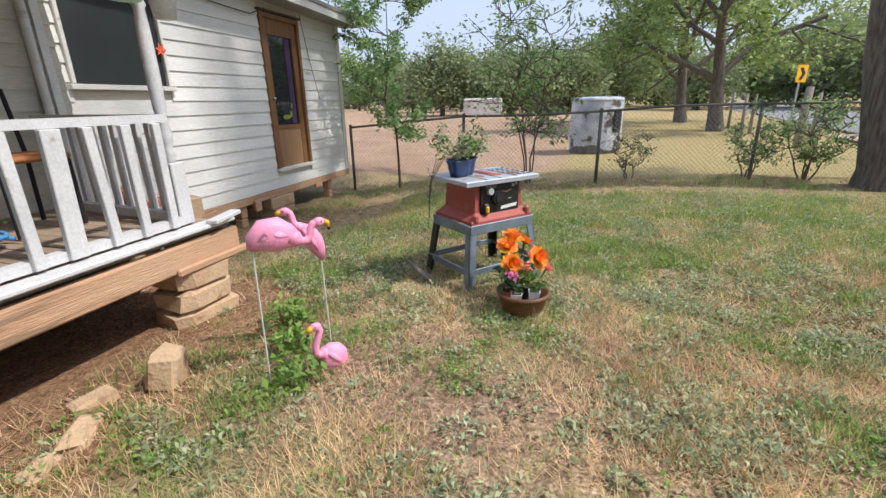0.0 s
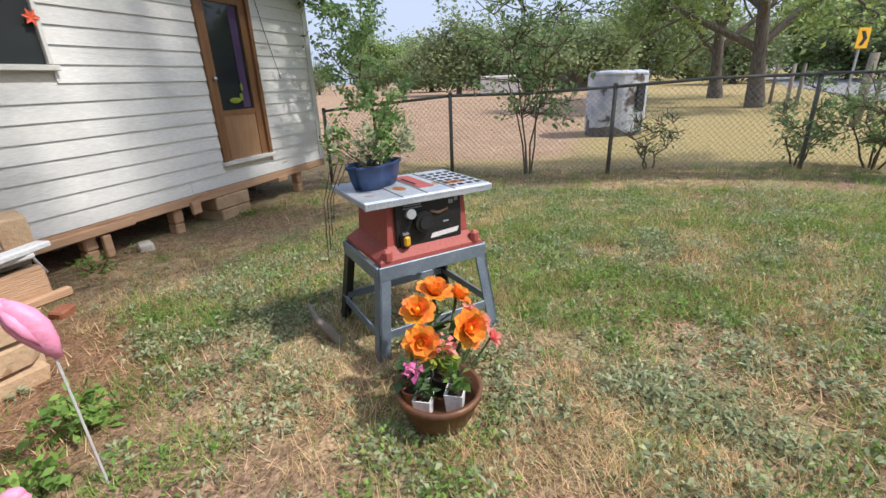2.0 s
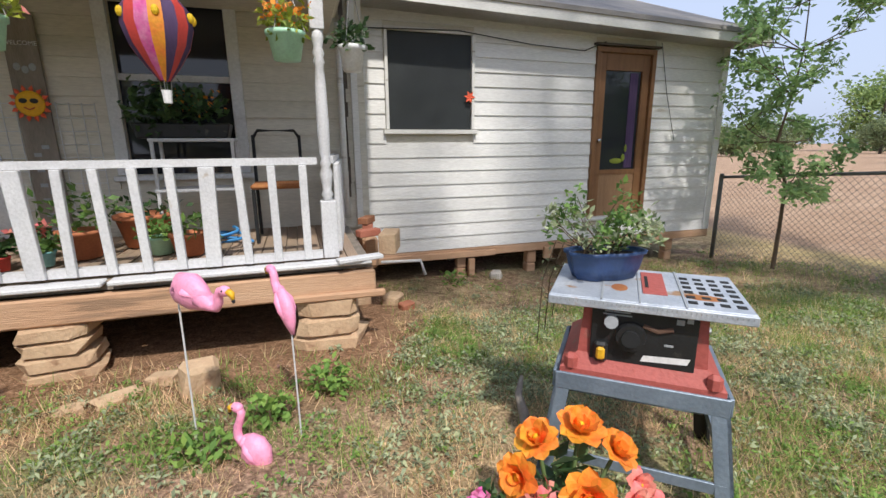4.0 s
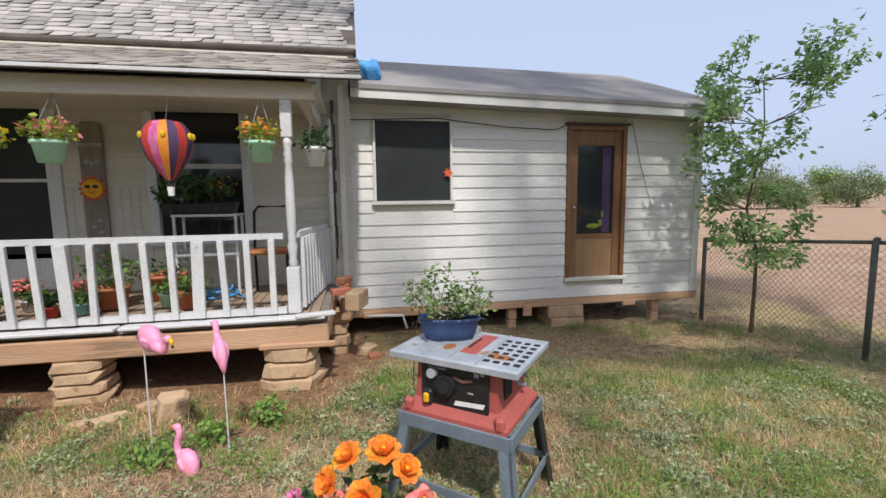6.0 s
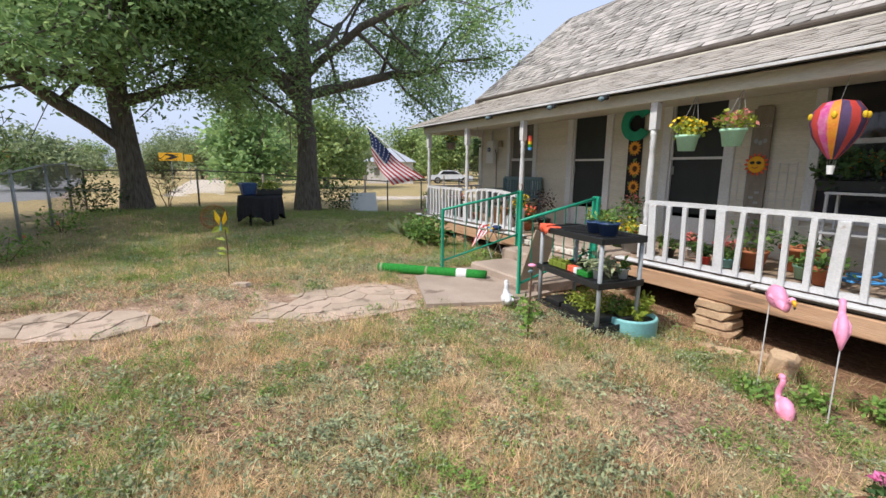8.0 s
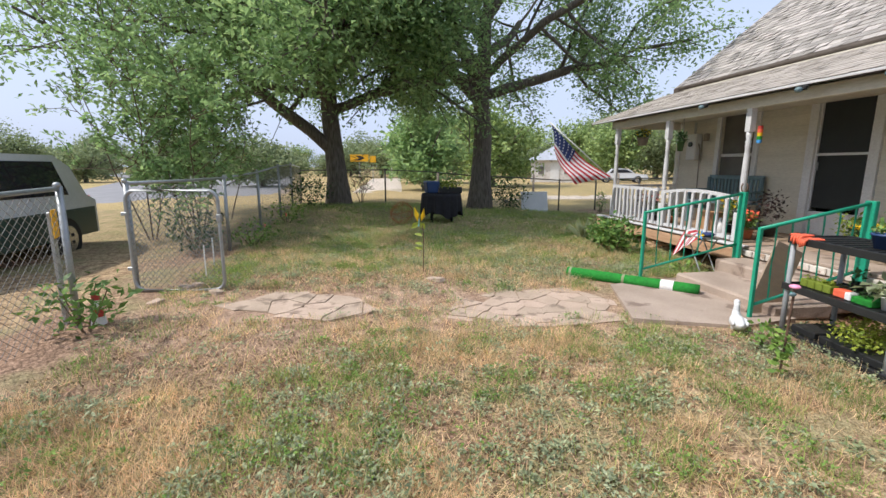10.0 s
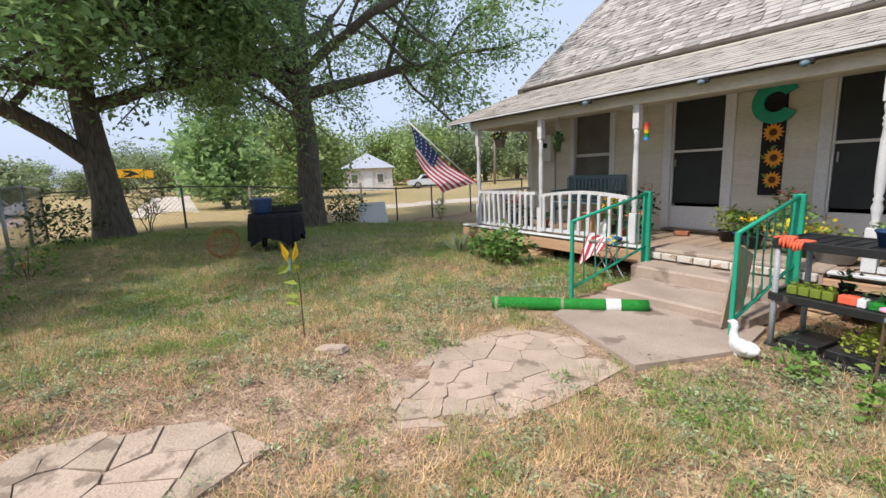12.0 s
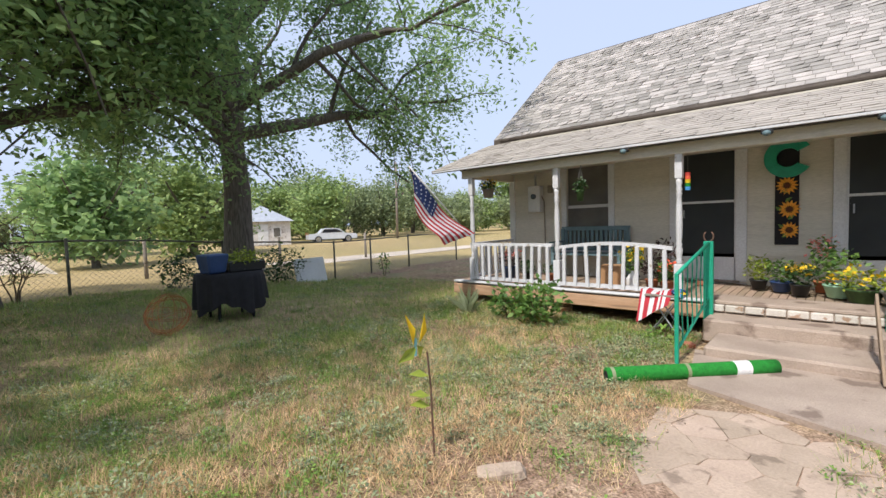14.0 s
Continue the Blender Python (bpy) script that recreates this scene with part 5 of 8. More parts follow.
def gate():
    th = thing("garden_gate", (-8.1, -9.38, 0.06), "open galvanised tube gate filled with chain link", "gate", rz=84.5)
    w, h, r = 0.96, 1.1, 0.11
    pts = []
    for cx, cz, a0 in ((r, r, 180), (w - r, r, 270), (w - r, h - r, 0), (r, h - r, 90)):
        for i in range(5):
            a = radians(a0 + 22.5 * i)
            pts.append((cx + r * math.cos(a), 0, cz + r * math.sin(a)))
    part("gate_frame", MB().tube(pts + [pts[0]], 0.02, 8, cap=False), M["galv"], th, smooth=True)
    wires = MB()
    m = 0.065
    for i in range(-17, 15):
        for s in (1, -1):
            u0, u1, z0, z1 = i * m, i * m + h - 0.06, (0.03 if s > 0 else h - 0.03), (h - 0.03 if s > 0 else 0.03)
            if u0 < 0.02:
                z0, u0 = z0 + (z1 - z0) * ((0.02 - u0) / (u1 - u0)), 0.02
            if u1 > w - 0.02:
                z1, u1 = z0 + (z1 - z0) * ((w - 0.02 - u0) / (u1 - u0)), w - 0.02
            if u1 - u0 > 0.03:
                wires.tube([(u0, 0, z0), (u1, 0, z1)], 0.0022, 3, cap=False)
    part("gate_mesh", wires, M["wire"], th, kind="stuff")
    for k in range(4):
        c = 0.3 + 0.13 * k
        part("scroll", MB().tube([(c + 0.06 * math.cos(a), 0, h + 0.01 + 0.05 * math.sin(a)) for a in [math.pi * i / 6 for i in range(7)]], 0.005, 5), M["wire"], th)
    for z in (0.25, 0.85):
        part("hinge", MB().box((-0.02, 0, z), (0.06, 0.05, 0.04), 0, 0.005), M["galv"], th)
    part("latch", MB().box((w, 0, 0.8), (0.05, 0.05, 0.08), 0, 0.005), M["galv"], th)


gate()


# ---- distance ----
def far_tree(name, h, w, leaves, seed, material, label):
    rs = np.random.RandomState(seed)
    th = thing(name, (0, -500, -60), label, "tree", "distant trees")
    mb = MB()
    mb.tube([(0, 0, -0.3), (0.1, 0, h * 0.25), (0, 0.1, h * 0.55)], [w * 0.035, w * 0.03, w * 0.015], 7, cap=False)
    for k in range(6):
        a = k * 1.05 + rs.uniform(0, 0.5)
        mb.tube([(0.05, 0, h * 0.28), (math.cos(a) * w * 0.2, math.sin(a) * w * 0.2, h * 0.5), (math.cos(a) * w * 0.36, math.sin(a) * w * 0.36, h * 0.68)], [w * 0.018, w * 0.012, w * 0.005], 5, cap=False)
    part("trunk", mb, M["bark"], th)
    nb = 46
    c = rs.normal(size=(nb, 3))
    c /= np.linalg.norm(c, axis=1)[:, None]
    c *= rs.uniform(0.35, 1.0, (nb, 1))
    c = c * (w * 0.46, w * 0.46, h * 0.44) + (0, 0, h * 0.50)
    k = rs.randint(0, nb, leaves)
    off = rs.normal(size=(leaves, 3)) * (w * 0.085, w * 0.085, h * 0.075)
    ob = new("crown", cloud_mesh("crown", leaf_faces(c[k] + off, 0.30 + 0.012 * h, 0.6, 0.1, rs), 4, M[material]))
    ob.parent = th
    return th


protos = [far_tree("distant_tree", 7.5, 9, 6500, 61, "farleaf", "leafy green tree in the distance"), far_tree("distant_tree", 9, 9.5, 7000, 62, "farleaf2", "haze-paled green tree in the distance"),
          far_tree("distant_tree", 5.5, 9, 6000, 63, "farleaf2", "low haze-paled green tree in the distance"), far_tree("distant_tree", 6, 5.5, 4200, 64, "treeleaf", "dense dark green tree beyond the fence")]


def put_tree(k, x, y, s=1.0):
    t = copy_thing(protos[k], Matrix.Translation((x, y, -0.15)) @ Matrix.Rotation(rng.uniform(0, 6.28), 4, "Z") @ Matrix.Scale(s, 4))
    t.scale = (s, s, s)
    t.location = (x, y, -0.15)


put_tree(3, -31.5, -3.6, 0.95)
put_tree(0, -36.6, 2.2, 0.85)
put_tree(0, -50.5, 20.5, 1.0)
put_tree(0, -44, -2.5, 0.8)
put_tree(2, -38, -15, 0.7)
put_tree(1, 33, 7.5, 0.75)
put_tree(2, 35, 2.0, 0.95)
put_tree(1, 38, -3.0, 0.7)
r2 = random.Random(5)
for i in range(84):
    a = 2 * math.pi * i / 84 + r2.uniform(-0.03, 0.03)
    R = r2.uniform(52, 74)
    x, y = -5 + R * math.cos(a), -5 + R * math.sin(a) * (0.95 if math.sin(a) > 0 else 0.85)
    put_tree(r2.choice((0, 1, 1, 2, 2)), x, y, r2.uniform(0.8, 1.15) * (0.55 if math.cos(a) > 0.2 and math.sin(a) > 0.48 else 0.65 if math.cos(a) < -0.2 and math.sin(a) < 0.02 else 1.0))
for i in range(70):
    a = 2 * math.pi * i / 70 + r2.uniform(-0.05, 0.05)
    R = r2.uniform(78, 105)
    put_tree(r2.choice((0, 1, 2)), -5 + R * math.cos(a), -5 + R * math.sin(a), r2.uniform(1.0, 1.5) * (0.6 if math.cos(a) > 0.2 and math.sin(a) > 0.48 else 0.65 if math.cos(a) < -0.2 and math.sin(a) < 0.02 else 1.0))
for p in protos:
    p.location = (-90 + 14 * protos.index(p), 95, -0.2)


def far_house(at, label, w, d, h, name="distant_house", wallm="farwall", rz=0.0):
    th = thing(name, at, label, "house", "distant houses", rz=rz)
    part("wall", MB().box((0, 0, h / 2), (w, d, h)), M[wallm], th)
    rfm = MB()
    e, k = 0.35, h + 1.5
    x, y = w / 2 + e, d / 2 + e
    rfm.add([(-x, -y, h), (x, -y, h), (x, y, h), (-x, y, h), (-x * 0.15, 0, k), (x * 0.15, 0, k)], [(0, 1, 5, 4), (1, 2, 5), (2, 3, 4, 5), (3, 0, 4), (3, 2, 1, 0)])
    part("roof", rfm, M["farroof"], th, "pale tin hip roof")
    for s in (-1, 1):
        for q in (-0.28, 0.25):
            win = part("window", MB().box((s * (w / 2 + 0.02), q * d, h * 0.55), (0.06, 0.55, 0.75), 0, 0.01), M["greyscreen"], th)
            part("frame", MB().box((s * (w / 2 + 0.01), q * d, h * 0.55), (0.05, 0.72, 0.92), 0, 0.01), M["trim"], win)
    part("door", MB().box((w / 2 + 0.02, 0, 1.0), (0.06, 0.85, 1.8), 0, 0.01), M["trim"], th)


far_house((-46.6, 11.4, -0.12), "small weathered white house beyond the field", 4.4, 4.6, 2.15, rz=-23)
far_house((-40, -52, -0.1), "long low tan house across the road", 14, 7, 2.6, wallm="cream", rz=70)


def car(name, at, rz, body, label, suv=False, sc=1.0):
    th = thing(name, at, label, "car", rz=rz)
    L, W = 4.6 * sc, 1.75 * sc
    H1, H2 = (0.95, 1.68) if suv else (0.85, 1.38)
    if suv:
        prof = [(-L / 2, 0.35), (-L / 2, 0.92), (-L / 2 + 0.25, 1.02), (-L / 2 + 0.62, 1.5), (-L / 2 + 1.0, H2), (0.4, H2), (1.2, 1.1), (L / 2 - 0.15, 0.95), (L / 2, 0.7), (L / 2, 0.35)]
    else:
        prof = [(-L / 2, 0.35), (-L / 2, 0.8), (-L / 2 + 1.0, 0.88), (-L / 2 + 1.45, 1.33), (-0.2, H2), (0.6, 1.33), (1.15, 0.9), (L / 2 - 0.1, 0.8), (L / 2, 0.65), (L / 2, 0.35)]
    rot = Matrix(((1, 0, 0, 0), (0, 0, -1, W / 2), (0, 1, 0, 0), (0, 0, 0, 1)))
    part("body", MB().prism(prof, W, rot), M[body], th)
    gp = [(-L / 2 + (0.75 if suv else 1.2), H1 + 0.1), (-L / 2 + (1.05 if suv else 1.5), H2 - 0.1), (0.35, H2 - 0.1), (0.98, H1 + 0.12)]
    for s in (-1, 1):
        part("side_window", MB().prism(gp, 0.01, Matrix(((1, 0, 0, 0), (0, 0, -1, s * (W / 2 + 0.006) + 0.005), (0, 1, 0, 0), (0, 0, 0, 1)))), M["glass"], th)
        part("lower_trim", MB().box((0, s * (W / 2 + 0.004), 0.58 if suv else 0.5), (L * 0.97, 0.02, 0.46 if suv else 0.3), 0, 0.006), M["suvgreen" if suv else body], th)
        part("headlight", MB().box((L / 2, s * W * 0.36, 0.68), (0.04, 0.35, 0.14), 0, 0.01), M["chrome"], th)
        part("tail_light", MB().box((-L / 2, s * W * 0.4, 0.85), (0.04, 0.18, 0.3), 0, 0.01), M["redpaint"], th)
        for x in (-L * 0.3, L * 0.31):
            wh = part("wheel", MB().tube([(x, s * (W / 2 - 0.12), 0.34), (x, s * (W / 2 + 0.02), 0.34)], 0.34, 20), M["tyre"], th)
            part("rim", MB().tube([(x, s * (W / 2 + 0.0), 0.34), (x, s * (W / 2 + 0.03), 0.34)], 0.22, 14), M["chrome"], wh)
            for j in range(5):
                a = j * 1.2566
                part("spoke", MB().box((x + 0.1 * math.cos(a), s * (W / 2 + 0.035), 0.34 + 0.1 * math.sin(a)), (0.05, 0.01, 0.05)), M["dark"], wh)


car("parked_car", (-43.6, 16.9, -0.12), 66, "carwhite", "pale silver saloon car parked by the far house")
car("parked_car", (-9.5, -12.55, -0.1), 2, "carwhite", "silver and dark green sport utility car parked outside the gate", suv=True, sc=1.0)


def chevron_sign(at, rz, label, arrow=True, w=0.6, h=0.75, pole=1.9):
    th = thing("road_sign", at, label, "road sign", "yellow road signs", rz=rz)
    part("pole", MB().box((0, 0.03, (pole + h) / 2), (0.06, 0.03, pole + h)), M["galv"], th)
    part("panel", MB().box((0, 0, pole + h / 2), (w, 0.012, h), 0, 0.004), M["yellow"], th)
    if arrow:
        a = [(x * w / 0.6, z * h / 0.75) for x, z in ((-0.16, -0.26), (0.02, -0.26), (0.18, 0), (0.02, 0.26), (-0.16, 0.26), (0.0, 0))]
        part("chevron", MB().prism(a, 0.006, Matrix(((1, 0, 0, 0), (0, 0, -1, -0.008), (0, 1, 0, pole + h / 2), (0, 0, 0, 1)))), M["black"], th)


chevron_sign((10.3, -10.1, -0.15), -50, "yellow road sign with a black chevron", h=0.46, w=0.46, pole=1.62)
chevron_sign((-44.8, -8.1, -0.1), 80, "yellow road sign at the bend", True, 1.7, 0.62, 1.95)
chevron_sign((-46.5, -6.9, -0.1), 80, "yellow road sign at the bend", False, 0.6, 0.6, 1.9)
chevron_sign((-42.5, -17.5, -0.1), 80, "yellow road sign at the bend", True, 0.8, 0.9, 1.7)


def pole_thing(name, x, y, h, r, label, cat, mt="greywood", arm=False):
    th = thing(name, (x, y, gz(x, y)), label, cat)
    part("pole", MB().tube([(0, 0, -0.1), (rng.uniform(-0.08, 0.08) * h * 0.3, 0, h)], [r, r * 0.8], 8), M[mt], th, smooth=True)
    if arm:
        part("cross_arm", MB().box((0, 0, h - 0.5), (0.1, 1.6, 0.1), 0, 0.01), M[mt], th)


pole_thing("wooden_post", 8.3, -9.6, 1.5, 0.11, "leaning old wooden fence post", "post")
for x, y in ((6.0, -9.9), (11.5, -9.2), (13, -9.9), (16, -10.0), (18.5, -10.3), (9.6, -10.4)):
    pole_thing("wooden_post", x, y, 1.35, 0.06, "grey wooden field fence post", "post")
pole_thing("utility_pole", -42, 24, 8.0, 0.14, "wooden utility pole behind the house", "utility pole", arm=True)
pole_thing("crossing_sign", -49.7, -5.0, 3.6, 0.05, "white crossing sign on a pole", "road sign", "trim", arm=True)
for x, y in ((-22.5, -4.0), (-22.8, 0.5), (-23.2, -8.2), (-23.3, 5.0)):
    pole_thing("wooden_post", x, y, 1.15, 0.06, "pale wooden post beyond the fence", "post", "greywood")
drv = MB()
drv.prism([(-60, -7), (-24, -8.2), (-22.4, -8), (-22.6, 14), (-24.6, 14), (-25.4, -5.4), (-60, -3.5)], 0.02, Matrix.Translation((0, 0, -0.09)))
single("dirt_lane", drv, mat("pale_gravel", (0.60, 0.52, 0.43), (0.52, 0.44, 0.36), 0.95, 2, 60, 0.5), "pale gravel lane beyond the fence", "lane", "structure")

def tank():
    th = thing("water_tank", (7.35, -4.6, -0.28), "old upright tank with peeling grey wrap", "tank", rz=12)
    part("shell", MB().lathe((0, 0, 0), [(0.62, 0), (0.64, 0.05), (0.63, 0.6), (0.64, 0.75)], 28), M["tankgrey"], th, smooth=True)
    rs = random.Random(3)
    for j in range(27):
        mb = MB()
        a0, a1 = 2 * math.pi * j / 28, 2 * math.pi * (j + 1) / 28
        b0, b1 = (0.20 + 0.07 * math.sin(3 * a) + 0.03 * math.sin(7 * a) for a in (a0, a1))
        mb.add([(0.655 * math.cos(a0), 0.655 * math.sin(a0), b0), (0.655 * math.cos(a1), 0.655 * math.sin(a1), b1), (0.655 * math.cos(a1), 0.655 * math.sin(a1), 1.36), (0.655 * math.cos(a0), 0.655 * math.sin(a0), 1.36),
                (0.635 * math.cos(a0), 0.635 * math.sin(a0), b0), (0.635 * math.cos(a1), 0.635 * math.sin(a1), b1)], [(0, 1, 2, 3), (5, 4, 0, 1)])
        part("wrap_strip", mb, M["tarp"], th, "peeling pale wrap")
    part("top", MB().lathe((0, 0, 0), [(0.66, 1.34), (0.64, 1.42), (0.5, 1.45), (0.0, 1.46)], 28), M["tarp"], th, smooth=True)
    # Nothing is cut out; a near-black block gives the hole's inner shade.
    part("hole", MB().box((-0.52, -0.40, 0.85), (0.05, 0.28, 0.55), 38, 0.02), M["dark"], th, "near-black patch standing in for the shade in a torn hole")


tank()


def debris(x, y, w, d, h, material, label):
    single("scrap_mound", MB().box((x, y, gz(x, y) + h / 2), (w, d, h), rng.uniform(0, 90), 0.08), material, label, "scrap")


debris(31, 3.5, 2.0, 3.0, 1.4, M["farwall"], "pale shed wall far across the field")
debris(40, -2.5, 3.0, 5.0, 2.0, M["greywood"], "grey shed far across the field")

# ---- planting helpers ----
def foliage(th, name, c, r, h, n, size, material, seed, droop=-0.2, wid=0.5, label=""):
    rs = np.random.RandomState(seed)
    d = rs.normal(size=(n, 3))
    d /= np.linalg.norm(d, axis=1)[:, None]
    p = d * (rs.uniform(0.15, 1, (n, 1)) ** 0.5) * (r, r, h / 2) + (c[0], c[1], c[2] + h / 2)
    p += rs.normal(size=(n, 3)) * r * 0.12
    ob = new(name, cloud_mesh(name, leaf_faces(p, size, wid, droop, rs), 4, M[material]))
    ob.parent = th
    return tagged(ob, label, kind="stuff")


def stems(th, c, tops, r=0.004, material="greenstem"):
    for t in tops:
        a, b = Vector(c), Vector(t)
        mid = a.lerp(b, 0.5) + Vector((0.01, 0.01, 0.01))
        part("stem", MB().tube([a, mid, b], [r, r, r * 0.6], 5), M[material], th)


def pot_profile(r, h, lip=0.012):
    return [(r * 0.72, 0), (r * 0.97, h * 0.86), (r * 1.05, h * 0.87), (r * 1.06, h), (r * 0.96, h), (r * 0.92, h * 0.82), (0.0, h * 0.8)]


def potted(at, r, h, pot, leafm, n, size, ph, label, seed, name="potted_plant", flowers=None, group="porch plants", pr=None):
    th = thing(name, at, label, "potted plant", group)
    p = part("pot", MB().lathe((0, 0, 0), pot_profile(r, h), 18), M[pot], th, smooth=True)
    part("soil", MB().lathe((0, 0, 0), [(r * 0.9, h * 0.84), (0, h * 0.86)], 14), M["soil"], p)
    foliage(th, "foliage", (0, 0, h * 0.85), pr or r * 1.2, ph, n, size, leafm, seed)
    if flowers:
        foliage(th, "blossom", (0, 0, h * 0.85 + ph * 0.45), (pr or r * 1.2), ph * 0.6, 60, size * 0.8, flowers, seed + 1, wid=0.8)
    return th


# ---- table saw ----
SAW = (-2.27, -3.58)
SAW_RZ = math.degrees(math.atan2(-0.43, 0.52))


def table_saw():
    z0 = gz(*SAW)
    th = thing("table_saw", (*SAW, z0), "old table saw with a red body on a grey steel stand", "table saw", rz=SAW_RZ)
    H = 0.60 - z0
    top = part("table_top", MB().box((0, 0, H - 0.015), (0.68, 0.47, 0.03), 0, 0.004), M["sawtop"], th, "weathered ribbed aluminium table")
    for i, x in enumerate((-0.15, -0.02, 0.13)):
        part("groove", MB().box((x, 0, H + 0.002), (0.008 if i != 1 else 0.005, 0.47, 0.004)), M["greypipe"], top)
    part("throat_plate", MB().box((0.035, 0.03, H + 0.002), (0.085, 0.3, 0.005), 0, 0.001), M["sawred"], top, "faded red throat plate")
    # Slots are near-black pads on the top, coloured as shaded openings.
    part("blade_slot", MB().box((0.01, 0.03, H + 0.005), (0.012, 0.16, 0.003)), M["dark"], top)
    for i in range(6):
        for j in range(4):
            part("slot", MB().box((0.155 + 0.05 * j, -0.17 + 0.062 * i, H + 0.001), (0.03, 0.028, 0.004), 0, 0.001), M["dark"], top)
    part("rust_patch", MB().lathe((0.2, -0.1, H + 0.0005), [(0.05, 0), (0.03, 0.0015), (0, 0.0016)], 10, 1.4, 0.7), M["rust"], top)
    part("rust_patch", MB().lathe((-0.09, -0.07, H + 0.0005), [(0.04, 0), (0.02, 0.0015), (0, 0.0016)], 9, 0.8, 1.2), M["rust"], top)
    part("front_rail", MB().box((0, -0.243, H - 0.018), (0.68, 0.016, 0.034), 0, 0.003), M["sawtop"], top)
    for k in range(44):
        part("scale_mark", MB().box((-0.322 + 0.015 * k, -0.252, H - 0.012), (0.0025, 0.002, 0.010 if k % 4 == 0 else 0.006)), M["greypipe"], top)
    b0, b1 = H - 0.315, H - 0.03
    body = MB()
    prof = [(0.285, 0.235, b0), (0.285, 0.235, b0 + 0.02), (0.225, 0.19, b0 + 0.075), (0.21, 0.18, b1)]
    vs = [(sx * a, sy * b, z) for a, b, z in prof for sx, sy in ((-1, -1), (1, -1), (1, 1), (-1, 1))]
    fs = [(4 * i + j, 4 * i + (j + 1) % 4, 4 * i + 4 + (j + 1) % 4, 4 * i + 4 + j) for i in range(3) for j in range(4)] + [(3, 2, 1, 0), (12, 13, 14, 15)]
    body.add(vs, fs)
    bd = part("body", body, M["sawred"], th, "faded red plastic housing")
    part("front_panel", MB().box((0.0, -0.196, (b0 + b1) / 2 + 0.03), (0.36, 0.016, 0.225), 0, 0.003), M["black"], bd, "black control panel")
    pz = (b0 + b1) / 2 + 0.03
    part("name_stroke", MB().add([(0.0, -0.2055, pz - 0.095), (0.155, -0.2055, pz - 0.085), (0.165, -0.2055, pz - 0.06), (0.01, -0.2055, pz - 0.07)], [(0, 1, 2, 3)]), M["white"], bd, "white slanted maker's mark drawn as a bar")
    for (x, z, w, h) in ((-0.09, 0.10, 0.1, 0.006), (-0.09, 0.088, 0.09, 0.005), (-0.09, 0.076, 0.1, 0.005), (0.12, 0.10, 0.06, 0.006), (0.12, 0.075, 0.025, 0.02), (0.15, 0.085, 0.02, 0.02), (0.09, -0.02, 0.03, 0.008)):
        part("panel_mark", MB().box((x, -0.2052, pz + z), (w, 0.002, h)), M["greypipe"], bd)
    part("hand_wheel", MB().tube([(-0.04, -0.21, pz + 0.0), (-0.04, -0.235, pz + 0.0)], [0.055, 0.05], 16), M["black"], bd, smooth=False)
    part("wheel_hub", MB().tube([(-0.04, -0.235, pz), (-0.04, -0.245, pz)], 0.032, 12), M["dark"], bd)
    part("bevel_slot", MB().tube([(0.0, -0.205, pz + 0.045), (0.05, -0.206, pz + 0.03), (0.10, -0.206, pz + 0.045)], 0.009, 6), M["horn"], bd)
    part("bevel_knob", MB().tube([(-0.11, -0.205, pz + 0.05), (-0.11, -0.235, pz + 0.055)], 0.025, 10), M["greypipe"], bd)
    part("switch", MB().box((-0.14, -0.212, pz - 0.075), (0.05, 0.03, 0.08), 0, 0.01), M["black"], bd)
    part("switch_paddle", MB().box((-0.14, -0.232, pz - 0.075), (0.032, 0.02, 0.05), 0, 0.008), M["beak"], bd, "yellow and red switch paddle")
    for s in (-1, 1):
        part("foot_bracket", MB().box((s * 0.245, -0.225, b0 + 0.045), (0.05, 0.04, 0.07), 0, 0.015), M["sawred"], bd)
    # The vent's inner shade is a near-black pad on the closed housing.
    part("side_vent", MB().box((0.222, -0.06, (b0 + b1) / 2 + 0.03), (0.012, 0.1, 0.13), 0, 0.003), M["dark"], bd)
    for z in (0.0, 0.05):
        part("side_bolt", MB().tube([(0.22, 0.08, pz - z), (0.27, 0.085, pz - z)], 0.014, 8), M["galv"], bd)
    part("stand_apron", MB().box((0, -0.235, b0 - 0.035), (0.60, 0.02, 0.07), 0, 0.003), M["sawblue"], th)
    part("stand_apron", MB().box((0, 0.235, b0 - 0.035), (0.60, 0.02, 0.07), 0, 0.003), M["sawblue"], th)
    for s in (-1, 1):
        part("stand_apron", MB().box((s * 0.30, 0, b0 - 0.035), (0.02, 0.47, 0.07), 0, 0.003), M["sawblue"], th)
    for sx in (-1, 1):
        for sy in (-1, 1):
            tx, ty, bx, by = sx * 0.295, sy * 0.235, sx * 0.365, sy * 0.30
            mb = MB()
            for dx, dy in ((0.06, 0.012), (0.012, 0.06)):
                vs = []
                for (x, y, z) in ((bx, by, -0.03), (tx, ty, b0)):
                    for a, b in ((0, 0), (1, 0), (1, 1), (0, 1)):
                        vs.append((x - sx * a * dx, y - sy * b * dy, z))
                mb.add(vs, [(0, 1, 2, 3), (7, 6, 5, 4), (0, 4, 5, 1), (1, 5, 6, 2), (2, 6, 7, 3), (3, 7, 4, 0)])
            leg = part("leg", mb, M["sawblue" if sy < 0 else "black"], th)
            for k in range(2):
                part("bolt", MB().ball((tx - sx * (0.015 + 0.03 * k), ty + sy * 0.004, b0 - 0.03), (0.009, 0.006, 0.009), 8, 4), M["galv"], leg)
    zb = b0 * 0.33
    for s in (-1, 1):
        part("stretcher", MB().box((0, s * 0.268, zb), (0.64, 0.012, 0.045), 0, 0.002), M["sawblue"], th)
